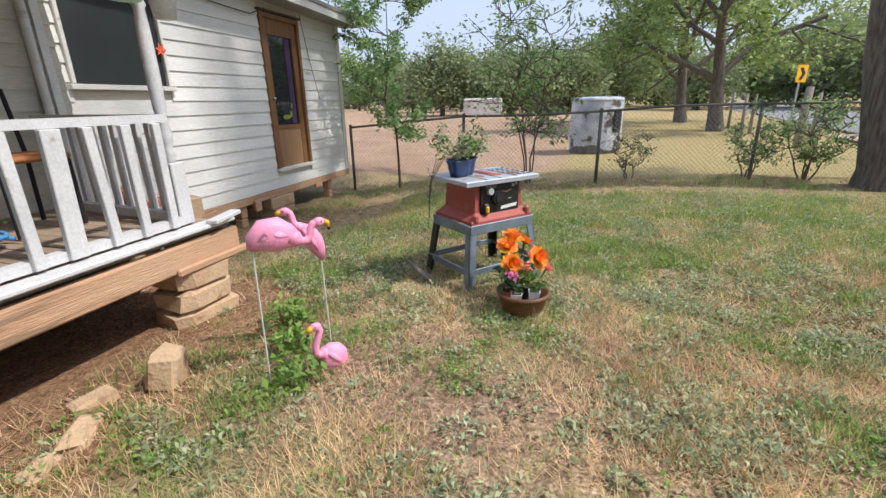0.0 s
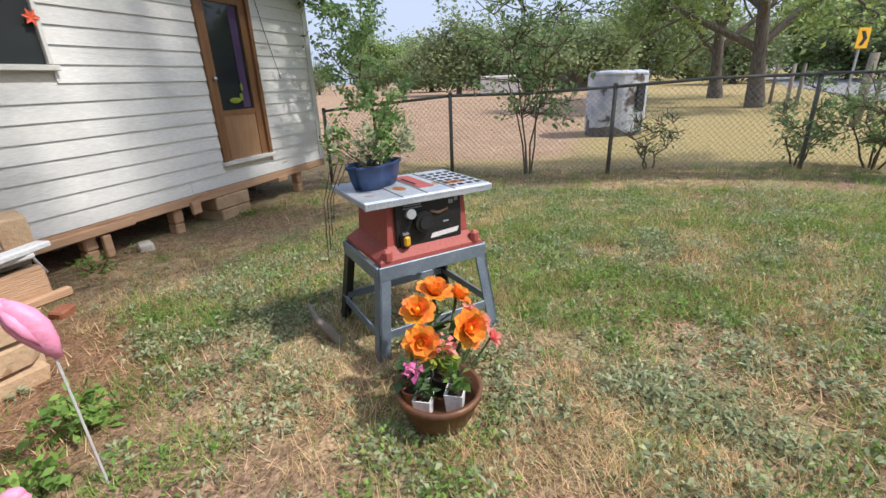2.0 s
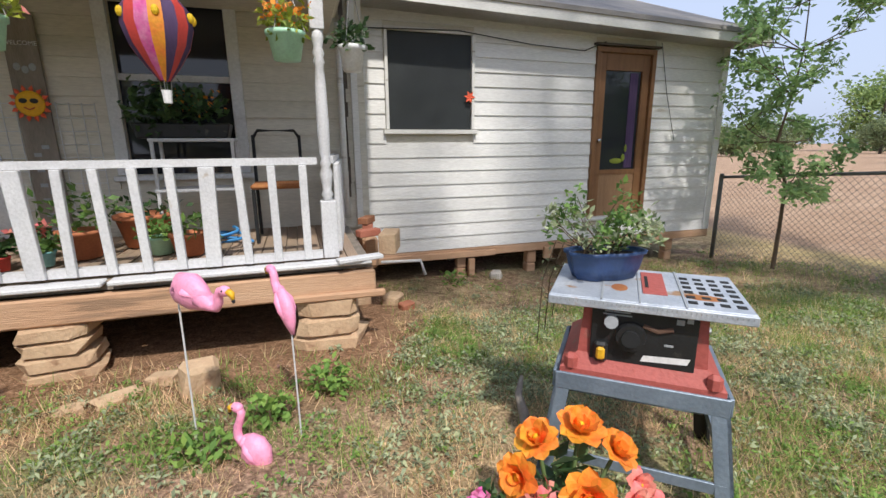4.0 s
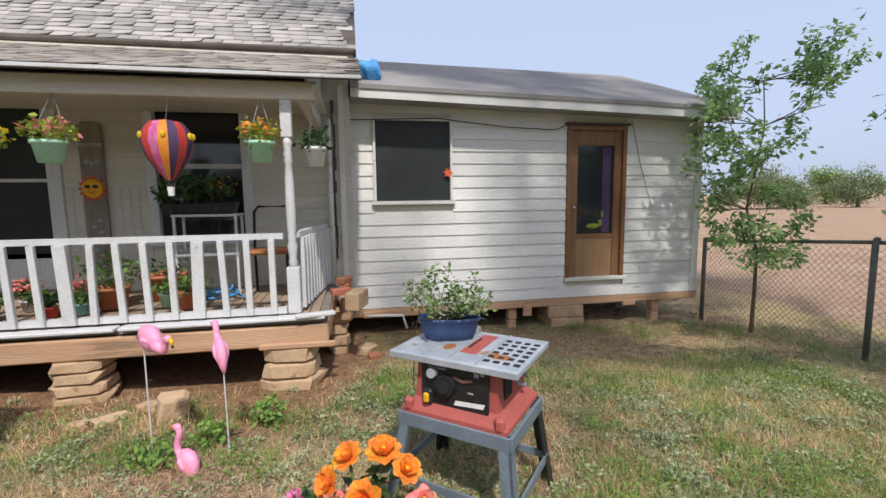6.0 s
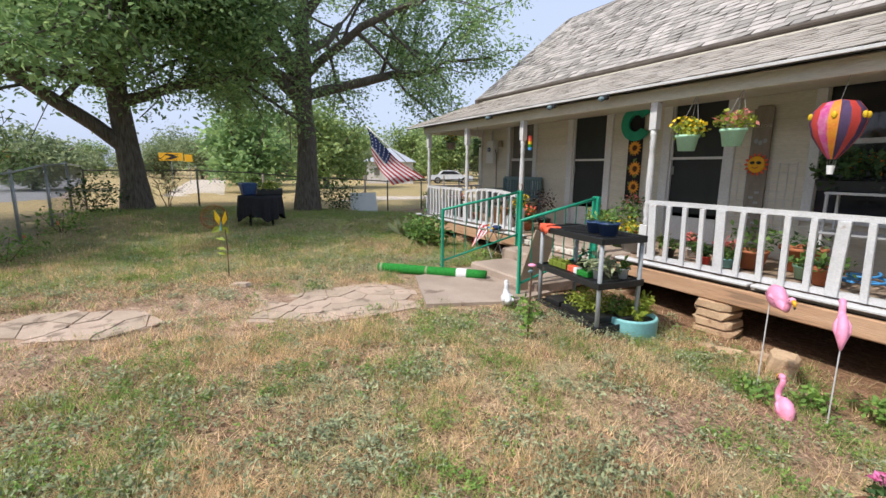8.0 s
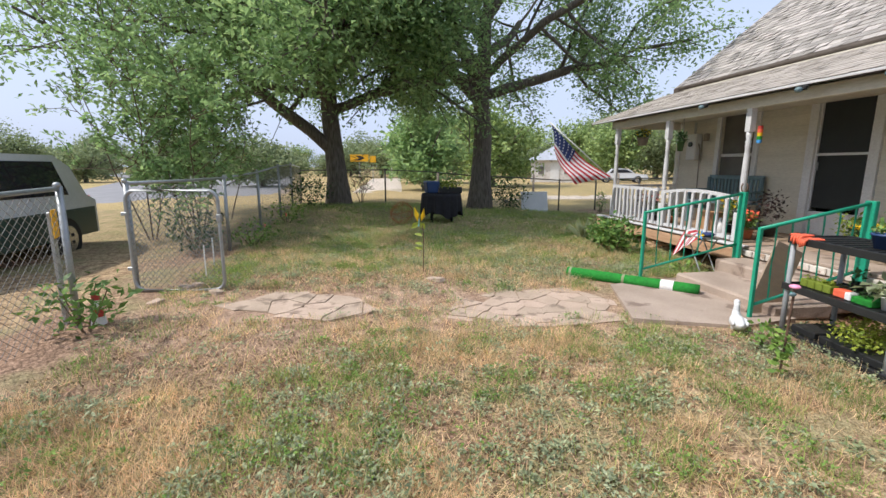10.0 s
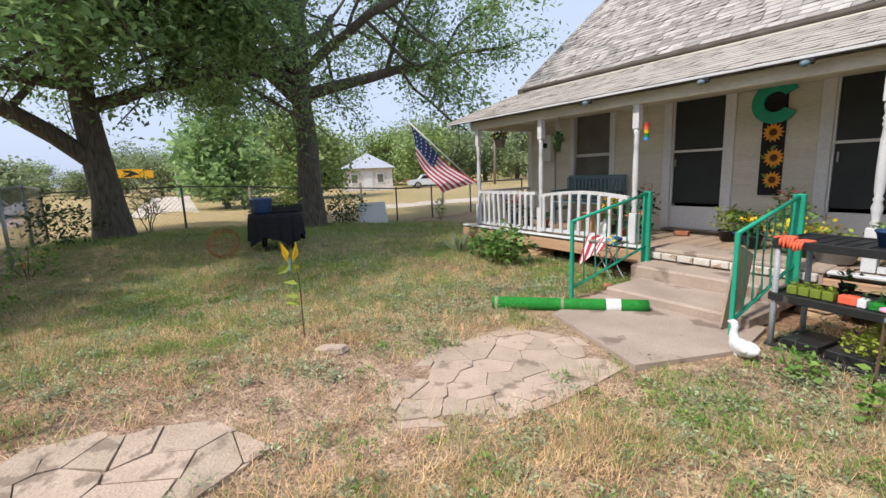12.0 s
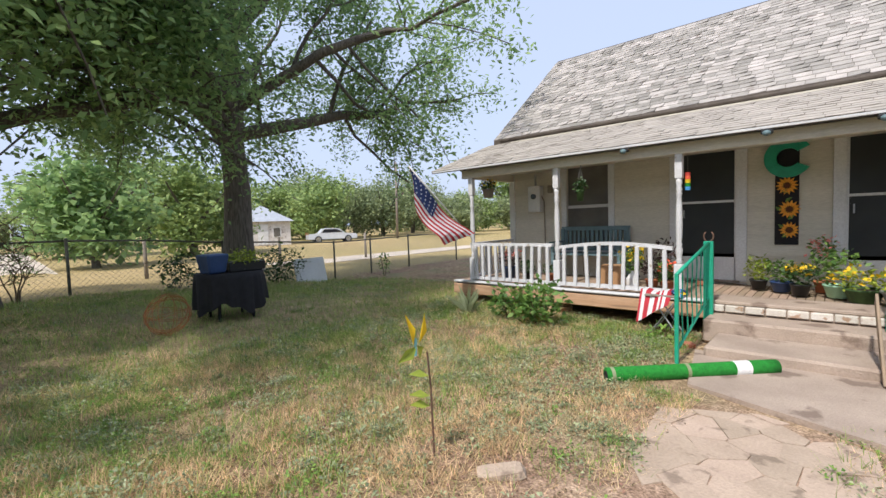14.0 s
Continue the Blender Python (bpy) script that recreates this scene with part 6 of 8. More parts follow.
        part("stretcher", MB().box((s * 0.332, 0, zb), (0.012, 0.53, 0.045), 0, 0.002), M["sawblue"], th)
    part("dust_chute", MB().tube([(0.0, 0.0, b0), (0.0, 0.02, b0 - 0.13)], [0.04, 0.035], 10), M["black"], th)
    return H + z0


saw_top = table_saw()


def on_saw(x, y):
    a = radians(SAW_RZ)
    return SAW[0] + x * math.cos(a) - y * math.sin(a), SAW[1] + x * math.sin(a) + y * math.cos(a)


def blue_planter():
    x, y = on_saw(-0.16, 0.05)
    th = thing("blue_planter", (x, y, saw_top + 0.004), "navy blue three-lobed plastic planter with a straggly plant", "planter", rz=-14)
    n = 60

    def ring(k, z):
        out = []
        for i in range(n):
            a = 2 * math.pi * i / n
            r = (0.075 + 0.012 * abs(math.cos(1.5 * a))) * k
            out.append((1.95 * r * math.cos(a) * (1 - 0.06 * math.cos(6 * a)), r * math.sin(a) * (1 + 0.10 * math.cos(6 * a)), z))
        return out

    mb = MB()
    for k, z in ((0.80, 0), (0.93, 0.05), (1.0, 0.10), (1.06, 0.102), (1.08, 0.118), (1.0, 0.118), (0.95, 0.095)):
        mb.v += ring(k, z)
    mb.f = [(i * n + j, i * n + (j + 1) % n, (i + 1) * n + (j + 1) % n, (i + 1) * n + j) for i in range(6) for j in range(n)]
    mb.f += [tuple(range(n - 1, -1, -1))]
    part("trough", mb, M["blueplastic"], th, smooth=True)
    sm = MB()
    sm.v = ring(0.955, 0.097)
    sm.f = [tuple(range(n))]
    part("soil", sm, M["soil"], th)
    foliage(th, "foliage", (-0.03, 0, 0.1), 0.11, 0.13, 190, 0.027, "weed", 71, wid=0.5)
    foliage(th, "foliage", (0.06, 0, 0.1), 0.085, 0.19, 230, 0.034, "leaf", 72, wid=0.5)
    rs = random.Random(9)
    for k in range(14):
        a, L = rs.uniform(0, 6.28), rs.uniform(0.10, 0.29)
        p = [Vector((rs.uniform(-0.1, 0.1), 0, 0.1))]
        for i in range(4):
            p.append(p[-1] + Vector((math.cos(a) * 0.04 + rs.uniform(-0.015, 0.015), math.sin(a) * 0.04, L / 4)))
        part("shoot", MB().tube(p, [0.003, 0.0028, 0.0024, 0.002, 0.0016], 5), M["stem"], th)
        foliage(th, "shoot_leaves", tuple(p[-1] + Vector((0, 0, -0.1))), 0.045, 0.15, 34, 0.034, "leaf" if k % 3 else "weed", 80 + k, wid=0.5)
    for k in range(4):
        s = Vector((-0.12 + 0.04 * k, 0.07, 0.12))
        p = [s, s + Vector((-0.05, 0.05, 0.01)), s + Vector((-0.09, 0.09 + 0.02 * k, -0.18)), s + Vector((-0.1, 0.1 + 0.02 * k, -0.5 + 0.06 * k))]
        part("trailing_stem", MB().tube(p, 0.0025, 5), M["stem"], th)
        foliage(th, "trailing_leaves", tuple(p[2] + Vector((0, 0, -0.25))), 0.02, 0.4, 14, 0.024, "weed", 90 + k, wid=0.5)


blue_planter()


# ---- flower pot and large artificial flowers ----
def flower_pot():
    x, y = -3.03, -4.0
    th = thing("flower_pot", (x, y, gz(x, y) - 0.01), "wide glazed brown pot holding small nursery pots", "flower pot")
    part("pot", MB().lathe((0, 0, 0), [(0.09, 0), (0.135, 0.09), (0.150, 0.155), (0.163, 0.16), (0.165, 0.185), (0.148, 0.185), (0.14, 0.12), (0, 0.11)], 28), M["brownpot"], th, smooth=True)
    for k, (dx, dy, m_, r) in enumerate(((-0.085, 0.03, "white", 0.046), (0.07, 0.0, "black", 0.060), (-0.02, -0.07, "white", 0.048), (-0.05, 0.085, "terracotta", 0.044), (0.04, 0.085, "greypipe", 0.045))):
        sides = 4 if m_ == "white" else 16
        c = part("nursery_pot", MB().lathe((dx, dy, 0.075), [(r * 0.75, 0), (r, 0.115), (r * 1.05, 0.12), (r * 0.9, 0.12), (r * 0.85, 0.1), (0, 0.1)], sides, rz=0.9), M[m_], th)
        part("soil", MB().lathe((dx, dy, 0.075), [(r * 0.82, 0.103), (0, 0.107)], sides, rz=0.9), M["soil"], c)
        if k < 4:
            foliage(th, "foliage", (dx, dy, 0.175), 0.045, 0.14, 40, 0.045, ("leafdark", "leaflime", "leaf", "leafdark")[k], 200 + k, wid=0.6)
    foliage(th, "pink_blossom", (0.09, 0.02, 0.27), 0.05, 0.06, 60, 0.03, "petalpink", 210, wid=0.9)
    foliage(th, "magenta_blossom", (-0.1, 0.06, 0.28), 0.035, 0.05, 44, 0.026, "magenta", 211, wid=0.9)


flower_pot()


def rose(th, c, r, facing, material, seed, petals=(5, 7, 8)):
    """Layers of cupped petals round a heart."""
    rs = random.Random(seed)
    q = Vector(facing).normalized().to_track_quat("Z", "Y").to_matrix().to_4x4()
    m = Matrix.Translation(c) @ q
    mb = MB()
    for layer, n in enumerate(petals):
        tilt = (0.25, 0.65, 1.1)[layer]
        L = r * (0.6, 0.85, 1.0)[layer]
        for k in range(n):
            a = 2 * math.pi * (k + 0.5 * layer + rs.uniform(-0.15, 0.15)) / n
            w = L * rs.uniform(0.75, 0.95)
            ca, sa = math.cos(a), math.sin(a)
            rows = []
            for i in range(4):
                u = i / 3
                out = math.sin(tilt) * L * u + 0.12 * r
                up = math.cos(tilt) * L * u - (0.22 * L * u * u if layer == 2 else 0)
                hw = w * 0.5 * math.sin(math.pi * (0.18 + 0.62 * u))
                for s in (-1, 0, 1):
                    o2 = out - abs(s) * 0.12 * L + rs.uniform(-0.02, 0.02) * r
                    rows.append(m @ Vector((ca * o2 - sa * hw * s, sa * o2 + ca * hw * s, up + abs(s) * 0.1 * L * u + (rs.uniform(-0.05, 0.05) * L if i == 3 else 0))))
            mb.add(rows, [(3 * i + j, 3 * i + j + 1, 3 * i + j + 4, 3 * i + j + 3) for i in range(3) for j in range(2)])
    part("blossom", mb, M[material], th)
    part("heart", MB().ball(m @ Vector((0, 0, r * 0.25)), (r * 0.14, r * 0.14, r * 0.2), 8, 5), M["petalyellow"], th)


def silk_flowers():
    x, y = -2.83, -3.93
    th = thing("silk_flowers", (x, y, gz(x, y)), "bunch of large orange artificial flowers on stems", "artificial flowers")
    spec = ((-0.15, 0.02, 0.33, 0.085, (-0.8, -0.5, 0.4)), (-0.07, 0.06, 0.41, 0.085, (-0.5, -0.3, 1)), (0.08, 0.05, 0.42, 0.095, (0.0, -0.3, 1)), (0.0, -0.12, 0.33, 0.10, (-0.5, -0.9, 0.45)), (0.17, -0.02, 0.37, 0.08, (0.3, -0.5, 0.8)))
    for i, (dx, dy, z, r, f) in enumerate(spec):
        part("stem", MB().tube([(dx * 0.2, dy * 0.2, -0.02), (dx * 0.6, dy * 0.6, z * 0.6), (dx, dy, z)], 0.007, 6), M["greenstem"], th, smooth=True)
        rose(th, (dx, dy, z), r * 0.88, f, "petal", 300 + i)
    for i, (dx, dy, z, r) in enumerate(((0.17, -0.12, 0.27, 0.055), (0.24, -0.05, 0.25, 0.06), (0.29, -0.1, 0.19, 0.055), (0.16, -0.18, 0.20, 0.055))):
        part("stem", MB().tube([(dx * 0.3, dy * 0.3, -0.02), (dx, dy, z)], 0.005, 6), M["greenstem"], th)
        rose(th, (dx, dy, z), r, (0.2, -0.8, 0.6), "petalpink", 320 + i, (3, 4, 5))
    foliage(th, "leaf_sprig", (0.05, 0.05, 0.15), 0.10, 0.2, 26, 0.10, "leafdark", 340, wid=0.5)


silk_flowers()


# ---- flamingos ----
def flamingo(x, y, rz, back, neck, label):
    """back: reach, height and girth from the tail to the breast; neck: reach and height from the breast to the head, in world heights."""
    z0 = gz(x, y)
    th = thing("lawn_flamingo", (x, y, z0), label, "lawn ornament", "pink lawn flamingos", rz=rz)
    mb = MB()
    mb.tube([(u, 0, z - z0) for u, z, _ in back], [r for _, _, r in back], 18, squash=0.64, up=Vector((0, 1, 0)))
    mb.tube([(back[-2][0], 0, back[-2][1] - z0), (back[-1][0], 0, back[-1][1] - z0)] + [(u, 0, z - z0) for u, z in neck], [back[-2][2] * 0.7, back[-1][2]] + [0.020 - 0.0008 * i for i in range(len(neck))], 12, up=Vector((0, 1, 0)))
    hx, hh = neck[-1][0], neck[-1][1] - z0
    mb.ball((hx + 0.008, 0, hh), (0.030, 0.021, 0.022), 12, 8)
    part("body", mb, M["pink"], th, smooth=True)
    for s in (-1, 1):
        wing = [(back[i][0], s * back[i][2] * 0.52, back[i][1] - z0 + back[i][2] * 0.15) for i in (1, 2, 3, 4)]
        part("wing", MB().tube(wing, [0.005, 0.017, 0.018, 0.008], 8), M["pink"], th, smooth=True)
        part("eye", MB().ball((hx + 0.016, s * 0.019, hh + 0.006), (0.004, 0.003, 0.004), 6, 4), M["black"], th)
    part("beak", MB().tube([(hx + 0.028, 0, hh), (hx + 0.046, 0, hh - 0.008), (hx + 0.052, 0, hh - 0.03)], [0.015, 0.013, 0.006], 8), M["beak"], th, "yellow beak", smooth=True)
    part("beak_tip", MB().ball((hx + 0.052, 0, hh - 0.034), (0.008, 0.007, 0.011), 8, 5), M["black"], th)
    part("stake", MB().tube([(0.0, 0, -0.05), (back[0][0] + 0.012, 0, back[0][1] - z0 + 0.01)], 0.0042, 6), M["stake"], th)


flamingo(-4.09, -2.93, -44, [(0.0, 0.525, 0.014), (0.022, 0.552, 0.048), (0.068, 0.58, 0.077), (0.12, 0.58, 0.080), (0.165, 0.563, 0.060), (0.205, 0.545, 0.036)],
         [(0.225, 0.532), (0.25, 0.532), (0.266, 0.556), (0.270, 0.585), (0.283, 0.607), (0.302, 0.610)], "pink plastic flamingo bowing its head on a metal stake")
flamingo(-3.64, -2.995, 118, [(-0.005, 0.335, 0.011), (0.012, 0.385, 0.036), (0.034, 0.435, 0.053), (0.058, 0.475, 0.053), (0.082, 0.508, 0.038), (0.10, 0.523, 0.026)],
         [(0.117, 0.532), (0.128, 0.55), (0.131, 0.575), (0.137, 0.596), (0.152, 0.606)], "pink plastic flamingo with a raised neck on a metal stake")
flamingo(-3.80, -3.14, 143, [(-0.012, -0.225, 0.014), (0.0, -0.185, 0.050), (0.022, -0.142, 0.075), (0.047, -0.112, 0.075), (0.07, -0.093, 0.054), (0.088, -0.09, 0.03)],
         [(0.108, -0.092), (0.122, -0.07), (0.118, -0.03), (0.10, 0.01), (0.088, 0.045), (0.10, 0.068)], "pink plastic flamingo set low in the grass")


# ---- rocks, stick, tub ----
def rock(x, y, s, rz, label, material="sandstone", name="rock", seed=0, sink=0.25):
    mb = MB().box((0, 0, 0), (1, 1, 1), 0, 0.13)
    mb.v = [(p[0] * s[0] * (1 + 0.25 * noise.noise((p[0] * 2 + seed, p[1] * 2, p[2]))), p[1] * s[1] * (1 + 0.25 * noise.noise((p[0], p[1] * 2 + seed, p[2] * 2))), p[2] * s[2] * (1 + 0.3 * noise.noise((p[0] * 2, p[1] + seed, p[2])))) for p in mb.v]
    ob = tagged(part(name, mb, M[material]), label, "rock", "loose stones by the porch")
    ob.matrix_basis = pose(x, y, gz(x, y) + s[2] * (0.5 - sink), rng.uniform(-8, 8), rng.uniform(-8, 8), rz)


rock(-4.17, -2.40, (0.19, 0.13, 0.19), 25, "upright tan stone block in the dirt", seed=1, sink=0.1)
rock(-4.41, -2.19, (0.18, 0.12, 0.06), -20, "flat tan stone lying in the dirt", seed=2)
rock(-4.58, -2.36, (0.22, 0.11, 0.045), 35, "flat tan stone lying in the dirt", seed=3)
rock(-4.78, -2.42, (0.13, 0.1, 0.04), 10, "flat tan stone lying in the dirt", seed=4)
rock(-1.32, -0.12, (0.2, 0.14, 0.12), 60, "pale lump of stone under the sill beam", "whitebrick", seed=5)
rock(-8.15, -6.05, (0.24, 0.12, 0.05), 40, "flat pale stone in the lawn", "flag", seed=6)
rock(-2.78, -0.9, (0.2, 0.16, 0.12), 60, "broken stone beside the porch corner", seed=8)
rock(-2.7, -1.15, (0.14, 0.1, 0.08), 20, "broken brick beside the porch corner", "brick", seed=9)
for i in range(5):
    rock(-7.75 + rng.uniform(-0.7, 0.3), -8.75 + rng.uniform(-0.25, 0.3), (0.15, 0.11, 0.06), rng.uniform(0, 180), "broken pale stone beside the gate", "flag", seed=20 + i)
rock(-8.0, -2.75, (0.12, 0.09, 0.07), 30, "broken red brick beside the steps", "brick", seed=30)
single("driftwood", MB().tube([(-2.62, -3.30, -0.2), (-2.58, -3.2, -0.15), (-2.57, -3.12, -0.1), (-2.5, -3.02, -0.06)], [0.022, 0.028, 0.02, 0.01], 7), M["greywood"], "weathered grey stick in the grass", "stick", smooth=True)


def tub():
    x, y = -5.26, -2.84
    th = thing("aqua_tub", (x, y, gz(x, y) - 0.01), "round ribbed aqua tub with yellowing leafy plants", "planter")
    prof = [(0.20, 0)]
    for i in range(8):
        prof += [(0.222 + 0.001 * i, 0.01 + 0.022 * i), (0.229 + 0.001 * i, 0.02 + 0.022 * i)]
    prof += [(0.225, 0.19), (0.205, 0.19), (0.20, 0.15), (0, 0.15)]
    part("tub_wall", MB().lathe((0, 0, 0), prof, 32), M["teal"], th, smooth=True)
    part("soil", MB().lathe((0, 0, 0), [(0.2, 0.155), (0, 0.165)], 18), M["soil"], th)
    foliage(th, "foliage", (0.0, 0, 0.15), 0.15, 0.13, 150, 0.06, "leaflime", 401, wid=0.6)
    foliage(th, "tall_foliage", (0.06, 0.08, 0.2), 0.08, 0.2, 80, 0.06, "leaflime", 402, wid=0.6)


tub()


# ---- plant rack ----
def rack():
    x0, y0, rz = -5.27, -3.30, 173
    th = thing("plant_rack", (x0, y0, gz(x0, y0)), "three-tier black plastic shelf rack with grey tube legs", "shelf rack", rz=rz)
    W, D, H = 0.92, 0.46, 0.87
    D = -D
    for z in (0.05, 0.46, H):
        sh = part("shelf", MB().box((W / 2, D / 2, z), (W + 0.05, abs(D) + 0.05, 0.022), 0, 0.004), M["black"], th, "ribbed black plastic shelf")
        for s in (0, 1):
            part("shelf_edge", MB().box((W / 2, D * s + (0.025 if not s else -0.025), z - 0.005), (W + 0.06, 0.02, 0.06), 0, 0.004), M["black"], sh)
            part("shelf_edge", MB().box((W * s + (-0.025 if not s else 0.025), D / 2, z - 0.005), (0.02, abs(D) + 0.03, 0.06), 0, 0.004), M["black"], sh)
        for k in range(9):
            part("rib", MB().box((0.06 + 0.092 * k, D / 2, z + 0.013), (0.02, abs(D) - 0.03, 0.008)), M["black"], sh)
    for a in (0, 1):
        for b in (0, 1):
            part("leg", MB().tube([(W * a, D * b, -0.02), (W * a, D * b, H)], 0.021, 10), M["greypipe"], th, smooth=True)
    c, s = math.cos(radians(rz)), math.sin(radians(rz))
    z0 = gz(x0, y0)
    w = lambda u, v: (x0 + u * c - v * s, y0 + u * s + v * c)

    def tray(u, v, z, m_, lm, n, label, sz=(0.2, 0.12, 0.06), seed=0, size=0.03, ph=0.08):
        t = thing("seed_tray", (*w(u, v), z0 + z), label, "seed tray", "trays on the plant rack", rz=rz)
        part("tray_box", MB().box((0, 0, sz[2] / 2), sz, 0, 0.006), M[m_], t)
        foliage(t, "foliage", (0, 0, sz[2] * 0.8), sz[0] * 0.42, ph, n, size, lm, seed)
    potted((*w(0.16, -0.2), z0 + H + 0.017), 0.10, 0.12, "blueplastic", "leaf", 90, 0.04, 0.12, "navy blue pot with green plants on the rack", 411, "blue_pot", group="pots on the plant rack")
    potted((*w(0.36, -0.22), z0 + H + 0.017), 0.09, 0.11, "blueplastic", "leaf", 60, 0.04, 0.08, "navy blue pot with green plants on the rack", 412, "blue_pot", group="pots on the plant rack")
    for gx, turn, dz in ((0.78, -8, 0.0), (0.87, 14, 0.018)):
        g = thing("work_glove", (*w(gx, -0.02), z0 + H + 0.02 + dz), "bright orange glove hanging over the rack edge", "glove", "gloves on the rack", rz=rz + turn)
        palm = MB().box((0, -0.02, 0), (0.09, 0.13, 0.016), 0, 0.007)
        part("palm", palm, M["orange"], g, smooth=False)
        for f in range(4):
            part("finger", MB().tube([(-0.034 + 0.022 * f, 0.04, 0.0), (-0.035 + 0.023 * f, 0.066, -0.01), (-0.036 + 0.024 * f, 0.07, -0.05 - 0.01 * (f % 3))], [0.011, 0.011, 0.009], 7), M["orange"], g, smooth=True)
        part("thumb", MB().tube([(0.04, -0.03, 0.0), (0.07, -0.01, 0.0), (0.085, 0.02, -0.002)], [0.012, 0.011, 0.009], 7), M["orange"], g, smooth=True)
    for k in range(4):
        tray(0.84 - 0.075 * k, -0.1, 0.475, "leaflime", "leaflime", 34, "small lime green seed pot with seedlings", (0.068, 0.08, 0.065), 420 + k, 0.025, 0.05)
    tray(0.5, -0.1, 0.475, "orange", "leafdark", 6, "small red and white seed box", (0.11, 0.08, 0.06), 425)
    tray(0.42, -0.09, 0.475, "white", "leafdark", 5, "small white seed box", (0.05, 0.08, 0.06), 426)
    tray(0.3, -0.12, 0.475, "turf", "leafdark", 40, "dark green seed tray", (0.16, 0.16, 0.05), 427)
    potted((*w(0.6, -0.3), z0 + 0.477), 0.05, 0.09, "black", "leafdark", 40, 0.04, 0.14, "small black pot with a spiky plant", 428, "small_pot", group="pots on the plant rack")
    potted((*w(0.17, -0.12), z0 + 0.477), 0.05, 0.10, "white", "weed", 90, 0.09, 0.10, "white pot with a spreading grey-green plant", 429, "small_pot", group="pots on the plant rack", pr=0.15)
    potted((*w(0.1, -0.36), z0 + 0.477), 0.05, 0.10, "white", "leaf", 40, 0.06, 0.10, "white pot with a green plant", 430, "small_pot", group="pots on the plant rack")
    tray(0.32, -0.18, 0.068, "black", "leaflime", 800, "dense lime green seedlings in a black tray", (0.52, 0.3, 0.06), 431, 0.035, 0.22)
    tray(0.12, -0.36, 0.068, "black", "leaf", 260, "green seedlings in a black tray", (0.3, 0.2, 0.06), 432, 0.035, 0.18)
    tray(0.74, -0.2, 0.068, "black", "leafdark", 12, "empty black seed tray", (0.24, 0.34, 0.06), 433)


rack()


def green_plant(x, y, r, h, n, size, m_, label, seed, wid=0.5, name="garden_plant", stemn=4):
    th = thing(name, (x, y, gz(x, y)), label, "plant", "garden plants")
    for k in range(stemn):
        a = 2 * math.pi * k / stemn
        part("stem", MB().tube([(0.02 * math.cos(a), 0.02 * math.sin(a), -0.02), (r * 0.6 * math.cos(a), r * 0.6 * math.sin(a), h * 0.75)], [0.008, 0.004], 5), M["stem"], th)
    foliage(th, "foliage", (0, 0, 0.0), r, h, n, size, m_, seed, wid=wid)


green_plant(-9.8, -2.75, 0.36, 0.58, 380, 0.11, "leaf", "leafy green shrub in front of the porch", 501)
green_plant(-10.3, -2.7, 0.30, 0.5, 240, 0.10, "leaf", "leafy green shrub in front of the porch", 503)
green_plant(-5.85, -3.65, 0.16, 0.2, 110, 0.06, "weed2", "green weeds at the foot of the rack", 504)
green_plant(-3.5, -2.62, 0.14, 0.17, 190, 0.05, "weed2", "bright green weeds by the stone pier", 505)
green_plant(-3.78, -2.82, 0.12, 0.14, 150, 0.05, "weed2", "bright green weeds by the flamingos", 506)
green_plant(-4.05, -3.05, 0.14, 0.12, 150, 0.05, "weed2", "bright green weeds by the flamingos", 507)
green_plant(-1.9, -0.25, 0.22, 0.12, 80, 0.06, "weed2", "low green weeds under the sill beam", 508)
green_plant(-18.0, -2.1, 0.7, 0.9, 700, 0.10, "leafdark", "dark shrub behind the big tree", 509)
green_plant(-18.4, -4.4, 0.5, 0.8, 400, 0.10, "leafdark", "dark shrub behind the big tree", 510)
green_plant(-17.2, 0.9, 0.22, 0.75, 120, 0.09, "leaf", "upright green shoots by the far fence", 511)
green_plant(-15.9, -8.6, 0.7, 0.9, 500, 0.10, "leafdark", "overgrown shrub along the front fence", 512)
green_plant(-13.2, -8.7, 0.5, 0.5, 260, 0.07, "weed2", "overgrown weeds along the front fence", 513)
green_plant(-11.0, -8.9, 0.5, 0.45, 240, 0.07, "weed2", "overgrown weeds along the front fence", 514)
green_plant(-6.9, -9.2, 0.35, 0.5, 200, 0.08, "leaf", "leafy weeds at the gate post", 515)
green_plant(-10.4, -9.6, 0.4, 0.8, 300, 0.09, "leafdark", "dark shrub behind the gate", 516)
green_plant(-8.3, -2.55, 0.2, 0.14, 70, 0.06, "weed2", "green weeds beside the steps", 517)


def agave(x, y):
    th = thing("spiky_plant", (x, y, gz(x, y)), "clump of spiky grey-green sword leaves", "plant", "garden plants")
    rs = random.Random(4)
    for k in range(26):
        a, L = rs.uniform(0, 6.28), rs.uniform(0.3, 0.5)
        t = rs.uniform(0.2, 0.9)
        d = Vector((math.cos(a) * math.sin(t), math.sin(a) * math.sin(t), math.cos(t)))
        mb = MB()
        mb.leaf(Vector((0.03 * math.cos(a), 0.03 * math.sin(a), 0)), d, L, 0.09, Vector((0, 0, 1)))
        part("blade", mb, M["weed"], th)


agave(-11.0, -2.75)


